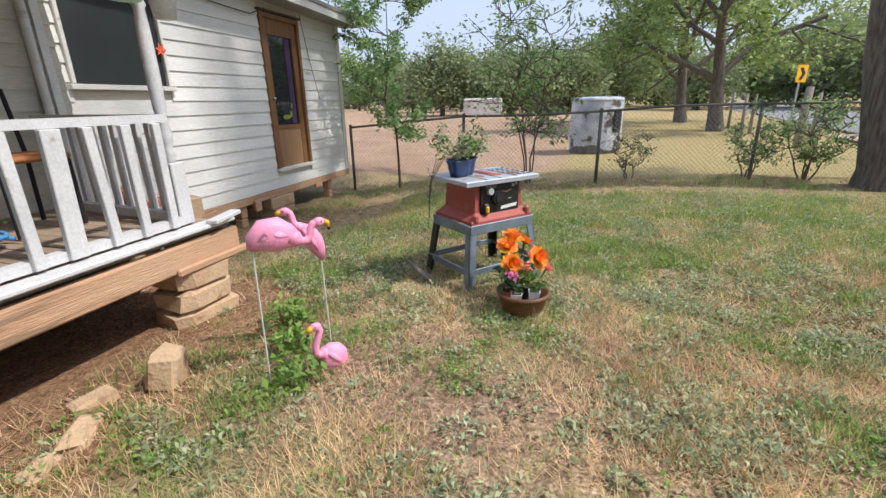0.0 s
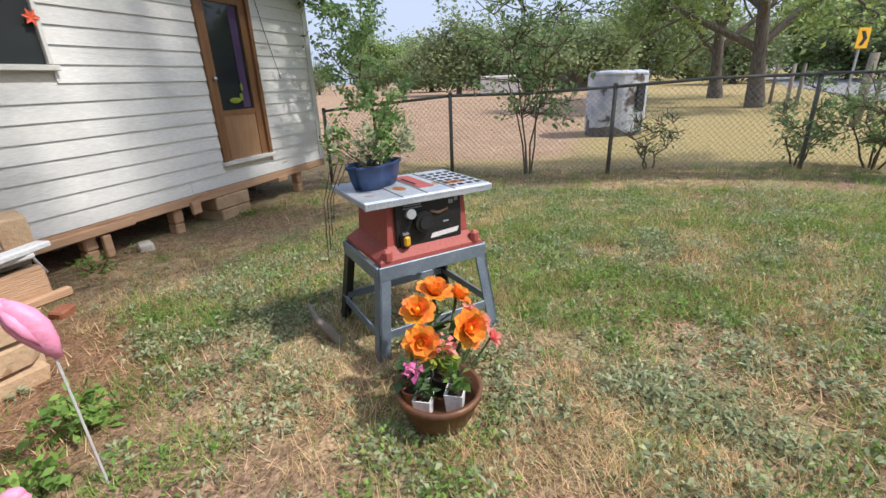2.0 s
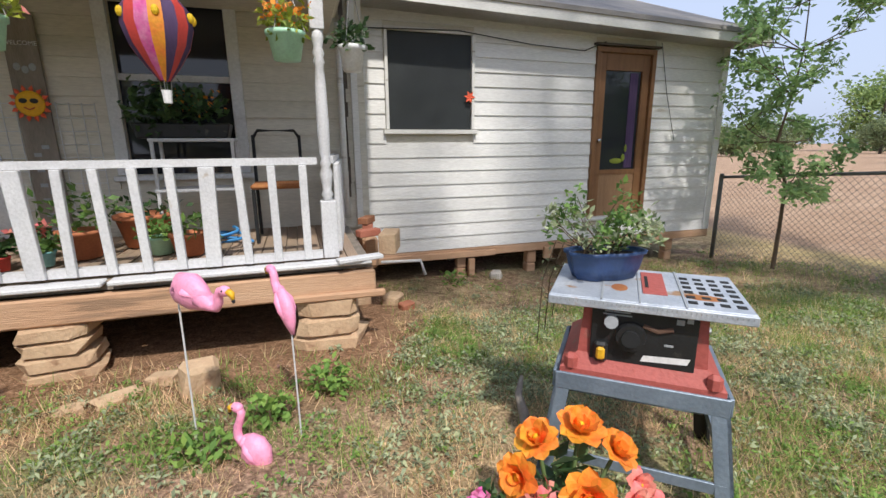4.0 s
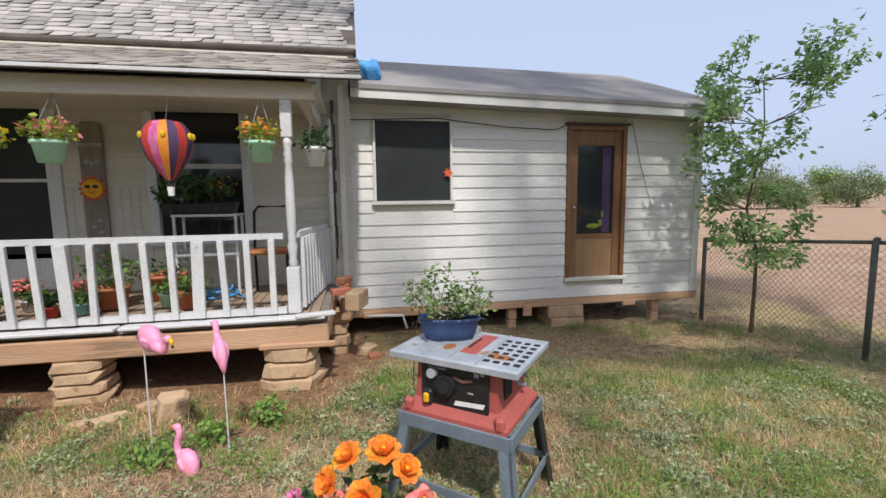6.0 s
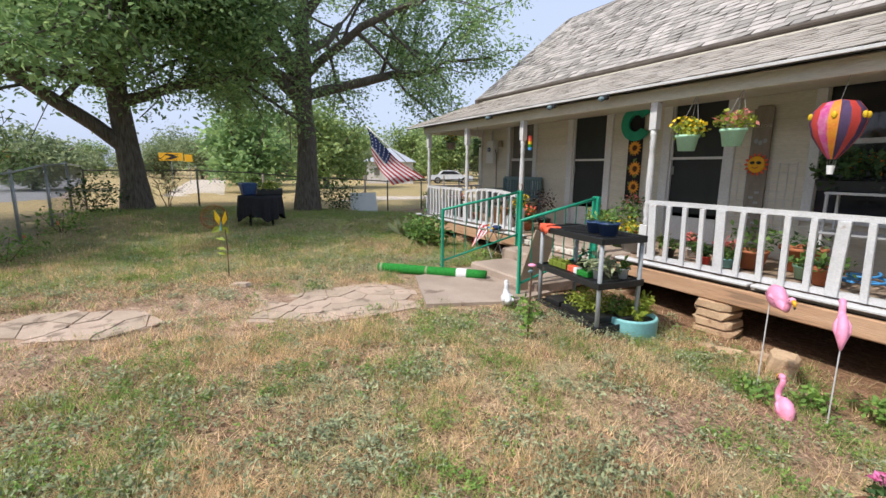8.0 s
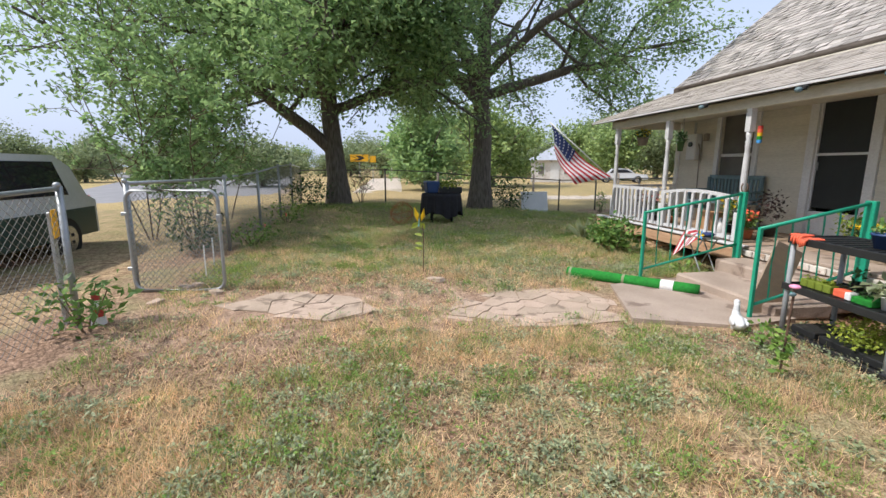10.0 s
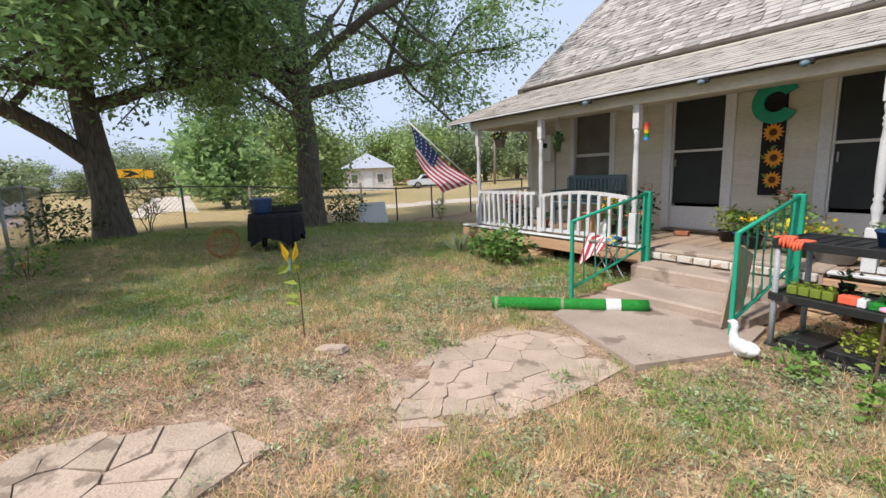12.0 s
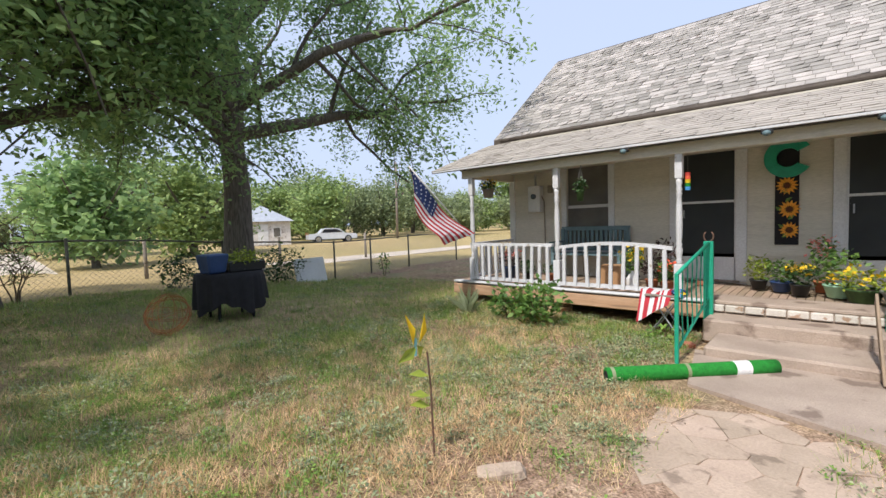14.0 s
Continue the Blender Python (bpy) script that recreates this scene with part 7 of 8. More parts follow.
# ---- green handrails at the steps ----
def handrail(x, y0, y1, z0a, z0b, label):
    th = thing("step_handrail", (x, y0, 0), label, "handrail", "green handrails at the steps")
    d = y1 - y0
    part("lower_post", MB().box((0, 0, (z0a + 0.87) / 2 - 0.03), (0.035, 0.035, 0.87 - z0a + 0.06), 0, 0.004), M["green"], th)
    part("upper_post", MB().box((0, d, (z0b + 1.10) / 2), (0.10, 0.05, 1.10 - z0b), 0, 0.006), M["green"], th)
    part("top_bar", MB().tube([(0, 0, 0.86), (0, d, 1.08)], 0.018, 8), M["green"], th, smooth=True)
    part("bottom_bar", MB().tube([(0, 0, 0.14), (0, d, 0.44)], 0.015, 8), M["green"], th, smooth=True)
    for k in range(1, 7):
        u = k / 7
        lo, hi = 0.14 + 0.30 * u, 0.86 + 0.22 * u
        tw = []
        for i in range(9):
            v = i / 8
            tw.append((0.004 * math.sin(9 * v), d * u + 0.004 * math.cos(9 * v), lo + (hi - lo) * v))
        part("twisted_bar", MB().tube(tw, [0.006 + 0.003 * (i % 2) for i in range(9)], 6), M["green"], th)


handrail(-7.93, -3.46, -2.13, 0.0, 0.16, "jade green iron handrail with twisted bars")
handrail(-6.42, -3.3, -2.15, 0.0, 0.16, "jade green iron handrail with twisted bars")
hs = MB().tube([(-7.93 + 0.05 * math.cos(a), -2.13, 1.155 + 0.06 * math.sin(a)) for a in [radians(125 + 29 * i) for i in range(11)]], 0.009, 6)
single("horseshoe", hs, M["horn"], "rusty horseshoe fixed on the handrail post", "horseshoe", smooth=True)


def turf_roll():
    a, b = Vector((-8.28, -4.27, 0.08)), Vector((-7.2, -3.21, 0.08))
    th = thing("turf_roll", (a.x, a.y, gz(a.x, a.y)), "rolled length of bright green artificial turf", "turf roll", rz=math.degrees(math.atan2(b.y - a.y, b.x - a.x)))
    L = (b - a).length
    z = 0.07
    pts = [(u * L, 0, z) for u in (0, 0.1, 0.3, 0.5, 0.7, 0.9, 1)]
    part("roll", MB().tube(pts, [0.064, 0.066, 0.065, 0.064, 0.065, 0.066, 0.064], 24), M["turf"], th, smooth=True)
    part("label_band", MB().tube([(L * 0.74, 0, z), (L * 0.83, 0, z)], 0.068, 24), M["white"], th, "white paper band")
    part("tape", MB().tube([(L * 0.455, 0, z), (L * 0.475, 0, z)], 0.0675, 24), M["weed"], th)
    part("tape", MB().tube([(L * 0.02, 0, z), (L * 0.04, 0, z)], 0.0675, 24), M["weed"], th)
    part("roll_core", MB().tube([(-0.004, 0, z), (0.0, 0, z)], 0.035, 16), M["dark"], th)


turf_roll()


def goose():
    x, y = -6.2, -3.62
    mb = MB()
    mb.tube([(-0.185, 0, 0.135), (-0.15, 0, 0.125), (-0.10, 0, 0.115), (-0.03, 0, 0.105), (0.05, 0, 0.11), (0.10, 0, 0.13), (0.13, 0, 0.155)], [0.012, 0.034, 0.058, 0.076, 0.074, 0.058, 0.03], 16)
    mb.tube([(0.085, 0, 0.13), (0.115, 0, 0.18), (0.12, 0, 0.22), (0.112, 0, 0.26), (0.118, 0, 0.295)], [0.055, 0.041, 0.033, 0.030, 0.03], 14)
    mb.ball((0.13, 0, 0.30), (0.042, 0.031, 0.03), 14, 9)
    mb.tube([(0.16, 0, 0.298), (0.185, 0, 0.292), (0.205, 0, 0.288)], [0.02, 0.015, 0.008], 10)
    for s in (-1, 1):
        mb.tube([(0.02, s * 0.032, 0.06), (0.03, s * 0.035, 0.0)], [0.022, 0.026], 8)
        mb.ball((-0.035, s * 0.062, 0.125), (0.10, 0.022, 0.042), 12, 7)
    mb.box((0.02, 0, 0.008), (0.16, 0.11, 0.02), 0, 0.008)
    ob = single("goose_statue", mb, M["trim"], "white concrete goose statue beside the steps", "statue", smooth=True)
    ob.matrix_basis = pose(x, y, gz(x, y), 0, 0, 150) @ Matrix.Scale(0.82, 4)


goose()
bd = single("leaning_board", MB().box((0, 0, 0.35), (0.02, 0.32, 0.74), 0, 0.003), M["deckwood"], "brown weathered board leaning by the handrail", "board")
bd.matrix_basis = pose(-6.52, -3.1, 0.0, -24, -4, 0)


# ---- stool, flag and small porch things ----
def bunting_stool():
    th = thing("folding_stool", (-8.33, -2.32, gz(-8.33, -2.32)), "small folding stool with grey crossed legs", "stool")
    part("seat", MB().box((0, 0, 0.49), (0.42, 0.26, 0.025), 0, 0.006), M["greywood"], th)
    for s in (-1, 1):
        for k in (-1, 1):
            part("leg", MB().tube([(k * 0.18, s * 0.11, 0.0), (-k * 0.15, s * 0.11, 0.48)], 0.009, 6), M["galv"], th)
    c = thing("folded_flag", (-8.36, -2.36, gz(-8.33, -2.32) + 0.505), "crumpled striped cloth draped over the stool", "cloth")
    for k in range(9):
        mb = MB()
        row = []
        for i in range(6):
            u = i / 5
            drop = max(0, u - 0.45)
            row.append((-0.24 + 0.04 * k - 0.02 * math.sin(k), 0.1 - 0.3 * u, 0.03 + 0.02 * math.sin(3 * u + k) - 0.5 * drop * (1.3 - 0.1 * k)))
            row.append((-0.20 + 0.04 * k - 0.02 * math.sin(k + 1), 0.1 - 0.3 * u, 0.03 + 0.02 * math.sin(3 * u + k + 1) - 0.5 * drop * (1.3 - 0.1 * (k + 1))))
        mb.add(row, [(2 * i, 2 * i + 1, 2 * i + 3, 2 * i + 2) for i in range(5)])
        part("stripe", mb, M["flagred" if k % 2 == 0 else "flagwhite"], c)
    part("blue_corner", MB().ball((0.17, 0, 0.035), (0.08, 0.09, 0.035), 10, 6), M["blue"], c, smooth=True)
    pw = thing("pinwheel", (-8.14, -2.5, gz(-8.33, -2.32) + 0.53), "small blue and yellow plastic pinwheel", "pinwheel")
    for k in range(6):
        a = k * 1.047
        part("petal", MB().leaf(Vector((0, 0, 0.02)), Vector((math.cos(a), -0.1, math.sin(a))), 0.075, 0.6, Vector((0, -1, 0.2))), M["bluetarp" if k % 2 else "petalyellow"], pw)
    part("stick", MB().tube([(0, 0.01, 0.02), (0, 0.02, -0.03)], 0.004, 6), M["white"], pw)


bunting_stool()


def us_flag():
    """A cloth held between four corners, billowing."""
    th = thing("striped_flag", (-11.62, -1.88, 1.15), "striped flag with a blue starred corner on a slanted pole", "flag")
    at = Vector((-11.62, -1.88, 1.15))
    c00, c01, c10, c11 = (Vector(p) - at for p in ((-11.67, -3.23, 2.26), (-11.72, -3.05, 1.58), (-11.45, -2.02, 1.22), (-11.36, -2.75, 1.06)))
    part("pole", MB().tube([(0, 0.02, 0.0), tuple(c00 * 1.02)], 0.012, 8), M["white"], th, smooth=True)

    def P(u, v):
        base = c00.lerp(c10, u).lerp(c01.lerp(c11, u), v)
        fold = 0.05 * math.sin(8 * u + 3 * v) * (0.3 + u)
        return base + Vector((fold - 0.02, 0.02 * math.sin(6 * v), -0.10 * math.sin(math.pi * u) * (1 - 0.5 * v)))
    for k in range(13):
        mb = MB()
        vs = []
        for i in range(9):
            vs += [P(i / 8, k / 13), P(i / 8, (k + 1) / 13)]
        mb.add(vs, [(2 * i, 2 * i + 1, 2 * i + 3, 2 * i + 2) for i in range(8)])
        part("stripe", mb, M["flagred" if k % 2 == 0 else "flagwhite"], th)
    off = Vector((0.012, -0.004, 0))
    mb, vs = MB(), []
    for i in range(5):
        for j in range(5):
            vs.append(P(0.42 * i / 4, 7 / 13 * j / 4) + off)
    mb.add(vs, [(5 * i + j, 5 * i + j + 1, 5 * i + j + 6, 5 * i + j + 5) for i in range(4) for j in range(4)])
    part("canton", mb, M["blue"], th, "dark blue corner")
    for i in range(5):
        for j in range(5):
            c = P(0.42 * (i + 0.5) / 5, 7 / 13 * (j + 0.5) / 5) + off * 1.6
            s = MB()
            pts = []
            for q in range(10):
                r = 0.022 if q % 2 == 0 else 0.009
                pts.append(c + Vector((0.002, math.cos(q * 0.628) * r, math.sin(q * 0.628) * r)))
            s.add(pts, [tuple(range(10))])
            part("star", s, M["flagwhite"], th)


us_flag()


def hanging_basket(x, y, z, pot, flower, label, seed, top=2.17, r=0.115):
    th = thing("hanging_basket", (x, y, z), label, "hanging basket", "hanging baskets under the porch beam")
    part("pot", MB().lathe((0, 0, 0), [(r * 0.68, 0), (r * 0.9, 0.13), (r, 0.135), (r * 1.02, 0.16), (r * 0.92, 0.16), (0, 0.14)], 20), M[pot], th, smooth=True)
    for k in range(3):
        a = k * 2.094
        part("hanger_wire", MB().tube([(r * math.cos(a), r * math.sin(a), 0.16), (0, -1.83 - y if y < -1.7 else 0, top - z + (0.02 if y < -1.7 else 0.16))], 0.003, 5), M["wire"], th)
    foliage(th, "foliage", (0, 0, 0.12), r * 1.45, 0.20, 170, 0.05, "leaflime" if pot == "mint" else "leafdark", seed, wid=0.6)
    if flower:
        foliage(th, "blossom", (0, 0, 0.18), r * 1.4, 0.16, 70, 0.04, flower, seed + 1, wid=0.9)


hanging_basket(-3.57, -1.93, 1.66, "mint", "petal", "mint green hanging basket with orange flowers", 601)
hanging_basket(-5.48, -1.93, 1.62, "mint", "petalyellow", "mint green hanging basket with yellowing leaves", 603)
hanging_basket(-5.03, -1.93, 1.65, "mint", "petalpink", "mint green hanging basket with coral flowers", 605)
hanging_basket(-3.16, -1.75, 1.64, "white", None, "white hanging basket with a dark trailing plant", 607, r=0.09)
hanging_basket(-9.6, -1.86, 1.66, "leafdark", None, "small green hanging lantern basket", 609, r=0.06)
hanging_basket(-11.7, -1.2, 1.85, "greywood", "petalyellow", "wooden hanging basket with a bushy plant", 611, r=0.12)


def balloon():
    th = thing("balloon_ornament", (-4.24, -1.93, 1.40), "hanging hot-air balloon ornament of striped cloth panels", "garden ornament")
    cols = ["redpaint", "purple", "redpaint", "magenta", "petal", "purple", "redpaint", "purple"]
    prof = [(0.03, 0.12), (0.09, 0.20), (0.15, 0.30), (0.178, 0.40), (0.165, 0.49), (0.115, 0.555), (0.0, 0.58)]
    for k in range(16):
        mb, vs = MB(), []
        for r, z in prof:
            for e in (0, 1):
                a = 2 * math.pi * (k + e) / 16
                vs.append((r * math.cos(a), r * math.sin(a), z))
        mb.add(vs, [(2 * i, 2 * i + 1, 2 * i + 3, 2 * i + 2) for i in range(6)])
        part("panel", mb, M[cols[k % 8]], th, smooth=True)
        if k % 3 == 0:
            a = 2 * math.pi * (k + 0.5) / 16
            part("patch", MB().ball((0.176 * math.cos(a), 0.170 * math.sin(a), 0.45), (0.02, 0.02, 0.028), 8, 5), M["petalyellow"], th)
    part("basket", MB().lathe((0, 0, 0.0), [(0.022, 0), (0.028, 0.07), (0.02, 0.07), (0, 0.05)], 10), M["white"], th)
    for k in range(4):
        a = k * 1.57
        part("cord", MB().tube([(0.026 * math.cos(a), 0.026 * math.sin(a), 0.07), (0.03 * math.cos(a), 0.03 * math.sin(a), 0.13)], 0.002, 4), M["wire"], th)
    part("hanger_wire", MB().tube([(0, 0, 0.58), (0, 0.1, 0.79)], 0.002, 4), M["wire"], th)


balloon()


def porch_walls():
    y = WY - 0.03
    # letter
    th = thing("letter_ornament", (-7.34, y - 0.03, 2.13), "large jade green letter C hung on the wall", "wall ornament")
    mb = MB()
    ro, ri, n = 0.265, 0.125, 22
    outer = [(ro * math.cos(a), ro * math.sin(a)) for a in [radians(32 + 296 * i / n) for i in range(n + 1)]]
    innr = [(ri * math.cos(a), ri * math.sin(a)) for a in [radians(38 + 284 * i / n) for i in range(n + 1)]]
    vs = [(x, d, z) for d in (-0.025, 0.02) for x, z in outer + innr]
    k = n + 1
    fs = [(i, i + 1, k + i + 1, k + i) for i in range(n)]
    fs += [tuple(2 * k + v for v in q[::-1]) for q in fs]
    fs += [(i, 2 * k + i, 2 * k + i + 1, i + 1) for i in range(n)] + [(k + i, k + i + 1, 3 * k + i + 1, 3 * k + i) for i in range(n)] + [(0, k, 3 * k, 2 * k), (n, 2 * k + n, 3 * k + n, k + n)]
    mb.add(vs, fs)
    part("letter", mb, M["green"], th)
    # sunflower banner
    th = thing("sunflower_banner", (-7.35, y, 0.96), "tall dark wall banner with three sunflowers", "banner")
    part("cloth", MB().box((0, 0, 0.70), (0.26, 0.012, 1.40), 0, 0.003), M["blackcloth"], th)
    for cx, cz, r in ((0.0, 0.80, 0.115), (0.03, 0.48, 0.115), (0.03, 0.20, 0.10)):
        for i in range(14):
            a = i * 2 * math.pi / 14
            part("petal", MB().leaf(Vector((cx + 0.03 * math.cos(a), -0.009, cz + 0.03 * math.sin(a))), Vector((math.cos(a), 0, math.sin(a))), r * 0.85, 0.42, Vector((0, -1, 0))), M["sunflower"], th)
        part("flower_heart", MB().ball((cx, -0.012, cz), (0.042, 0.008, 0.042), 12, 6), M["sunheart"], th)
    for k in range(6):
        part("leaf", MB().leaf(Vector((-0.05 + 0.03 * (k % 3), -0.008, 0.1 + 0.12 * k)), Vector((-0.6 if k % 2 else 0.6, 0, 0.5)), 0.1, 0.5, Vector((0, -1, 0))), M["leaf"], th)
    # welcome board
    th = thing("welcome_board", (-5.55, y - 0.02, 0.36), "tall dark wooden board lettered WELCOME with a sun face", "sign board")
    part("board", MB().box((0, 0, 0.90), (0.22, 0.025, 1.80), 0, 0.004), M["greywood"], th)
    part("board_top", MB().box((0, 0.0, 1.81), (0.17, 0.025, 0.05), 0, 0.015), M["greywood"], th)
    cu = bpy.data.curves.new("lettering", "FONT")
    cu.body, cu.size, cu.extrude, cu.align_x = "WELCOME", 0.046, 0.002, "CENTER"
    t = new("lettering", cu)
    bpy.context.view_layer.update()
    me = bpy.data.meshes.new_from_object(t)
    bpy.data.objects.remove(t)
    me.materials.append(M["flagwhite"])
    for nm, (lx, lz, rot) in (("lettering", (0, 1.58, 0)),):
        o = new(nm, me)
        o.parent = th
        o.matrix_basis = pose(lx, -0.016, lz, 90, 0, 0)
    for k in range(12):
        part("letter_stroke", MB().box((-0.03 + 0.06 * (k % 2), -0.015, 0.12 + 0.062 * k), (0.05, 0.004, 0.03)), M["greypipe"], th)
    for (cx, cz) in ((-0.05, 1.42), (0.05, 1.42), (0.0, 1.40)):
        part("painted_flower", MB().ball((cx, -0.014, cz), (0.025, 0.004, 0.03), 8, 5), M["greypipe"], th)
    sun_ = thing("sun_ornament", (-5.55, y - 0.06, 1.50), "orange sun face wall ornament wearing dark glasses", "wall ornament")
    for i in range(14):
        a = i * 2 * math.pi / 14
        part("ray", MB().leaf(Vector((0.085 * math.cos(a), 0, 0.085 * math.sin(a))), Vector((math.cos(a), 0, math.sin(a))), 0.06, 0.6, Vector((0, -1, 0))), M["orange"], sun_)
    part("face", MB().ball((0, 0, 0), (0.10, 0.025, 0.10), 18, 10), M["yellow"], sun_, smooth=True)
    for s in (-1, 1):
        part("glasses_lens", MB().ball((s * 0.035, -0.022, 0.02), (0.03, 0.008, 0.02), 10, 6), M["black"], sun_)
    part("mouth", MB().tube([(-0.035, -0.024, -0.03), (0, -0.026, -0.048), (0.035, -0.024, -0.03)], 0.005, 6), M["redpaint"], sun_)
    # wire grid
    th = thing("wire_trellis", (-5.5, y - 0.005, 0.62), "thin white wire trellis on the wall", "trellis")
    for k in range(9):
        part("wire", MB().tube([(-0.36 + 0.09 * k, 0, 0), (-0.36 + 0.09 * k, 0, 0.9)], 0.004, 5), M["trim"], th)
    for k in range(9):
        part("wire", MB().tube([(-0.36, 0.006, 0.02 + 0.108 * k), (0.36, 0.006, 0.02 + 0.108 * k)], 0.004, 5), M["trim"], th)
    # meter box and pipes
    th = thing("meter_box", (-11.15, y - 0.07, 1.55), "grey electric meter box with conduit on the wall", "meter box")
    part("cabinet", MB().box((0, 0, 0.25), (0.26, 0.14, 0.5), 0, 0.01), M["trim"], th)
    part("dial", MB().tube([(0, -0.07, 0.3), (0, -0.1, 0.3)], 0.05, 14), M["glass"], th)
    part("conduit", MB().tube([(0, 0, 0.5), (0, 0, 0.72)], 0.02, 8), M["galv"], th)
    part("conduit", MB().tube([(0.18, 0.02, -0.9), (0.18, 0.0, 0.2), (0.1, 0, 0.35)], 0.012, 8), M["greywood"], th)
    part("gauge_box", MB().box((0.3, 0.02, 0.42), (0.09, 0.07, 0.14), 0, 0.008), M["greywood"], th)


porch_walls()


def windsock():
    th = thing("rainbow_windsock", (-8.24, -1.72, 1.72), "small rainbow windsock hanging from the porch post", "windsock")
    for k, m_ in enumerate(("bluetarp", "turf", "petalyellow", "orange", "redpaint")):
        part("band", MB().lathe((0, 0, 0), [(0.03, 0.045 * k), (0.032, 0.045 * k + 0.043)], 10), M[m_], th)
    part("cord", MB().tube([(0, 0, 0.22), (0, 0, 0.46)], 0.002, 4), M["wire"], th)


windsock()


def bench():
    th = thing("porch_bench", (-10.0, -0.66, DZ), "slatted blue-grey wooden porch bench", "bench")
    for s in (-1, 1):
        part("arm_frame", MB().box((s * 0.58, 0, 0.28), (0.06, 0.48, 0.06), 0, 0.006), M["slate"], th)
        for d in (-0.2, 0.2):
            part("leg", MB().box((s * 0.58, d, 0.3 if d < 0 else 0.42), (0.06, 0.06, 0.6 if d < 0 else 0.84), 0, 0.006), M["slate"], th)
        part("arm_rest", MB().box((s * 0.58, -0.02, 0.61), (0.08, 0.5, 0.03), 0, 0.006), M["slate"], th)
    for k in range(5):
        part("seat_slat", MB().box((0, -0.2 + 0.1 * k, 0.41), (1.16, 0.075, 0.025), 0, 0.004), M["slate"], th)
    part("back_rail", MB().box((0, 0.22, 0.84), (1.22, 0.03, 0.07), 0, 0.006), M["slate"], th)
    part("back_rail", MB().box((0, 0.22, 0.48), (1.16, 0.03, 0.05), 0, 0.006), M["slate"], th)
    for k in range(14):
        part("back_slat", MB().box((-0.53 + 0.0815 * k, 0.22, 0.66), (0.05, 0.018, 0.32), 0, 0.003), M["slate"], th)


bench()


def white_shelf():
    th = thing("white_shelf", (-4.35, -0.72, DZ), "white wire shelf stand carrying a long black planter", "shelf stand")
    for z in (0.42, 0.82):
        part("shelf", MB().box((0, 0, z), (0.62, 0.3, 0.025), 0, 0.004), M["railpaint"], th)
    for sx in (-1, 1):
        for sy in (-1, 1):
            part("leg", MB().box((sx * 0.29, sy * 0.13, 0.41), (0.025, 0.025, 0.82), 0, 0.003), M["railpaint"], th)
    pl = thing("long_planter", (-4.42, -0.72, DZ + 0.833), "long black planter overflowing with dark leafy flowers", "planter")
    part("trough", MB().box((0, 0, 0.06), (0.66, 0.2, 0.12), 0, 0.012, taper=1.08), M["black"], pl)
    foliage(pl, "foliage", (0, 0, 0.1), 0.30, 0.30, 330, 0.07, "leafdark", 651, wid=0.6)
    foliage(pl, "foliage", (-0.22, 0.0, 0.02), 0.22, 0.42, 200, 0.07, "leafdark", 652, wid=0.6)
    foliage(pl, "blossom", (0.05, 0, 0.2), 0.3, 0.2, 46, 0.045, "petal", 653, wid=0.8)


white_shelf()


def weight_bench():
    th = thing("old_chair", (-3.72, -0.95, DZ), "old metal chair with an orange seat and dark tube frame", "chair")
    part("seat", MB().box((0, 0, 0.45), (0.42, 0.40, 0.04), 0, 0.015), M["rust"], th, "faded orange seat")
    for sx in (-1, 1):
        part("frame_tube", MB().tube([(sx * 0.19, -0.18, 0), (sx * 0.19, -0.18, 0.43)], 0.014, 8), M["dark"], th)
        part("frame_tube", MB().tube([(sx * 0.19, 0.22, 0), (sx * 0.19, 0.2, 0.45), (sx * 0.19, 0.26, 0.86)], 0.014, 8), M["dark"], th)
    part("back_tube", MB().tube([(-0.19, 0.26, 0.84), (-0.15, 0.27, 0.9), (0.15, 0.27, 0.9), (0.19, 0.26, 0.84)], 0.014, 8), M["dark"], th)
    hose = thing("blue_hose", (-4.15, -1.15, DZ), "coil of blue garden hose on the porch floor", "hose")
    part("coil", MB().tube([(0.2 * math.cos(a) * (1 - 0.02 * i), 0.15 * math.sin(a), 0.02 + 0.004 * i) for i, a in enumerate([0.5 * k for k in range(28)])], 0.013, 6), M["bluetarp"], hose, smooth=True)


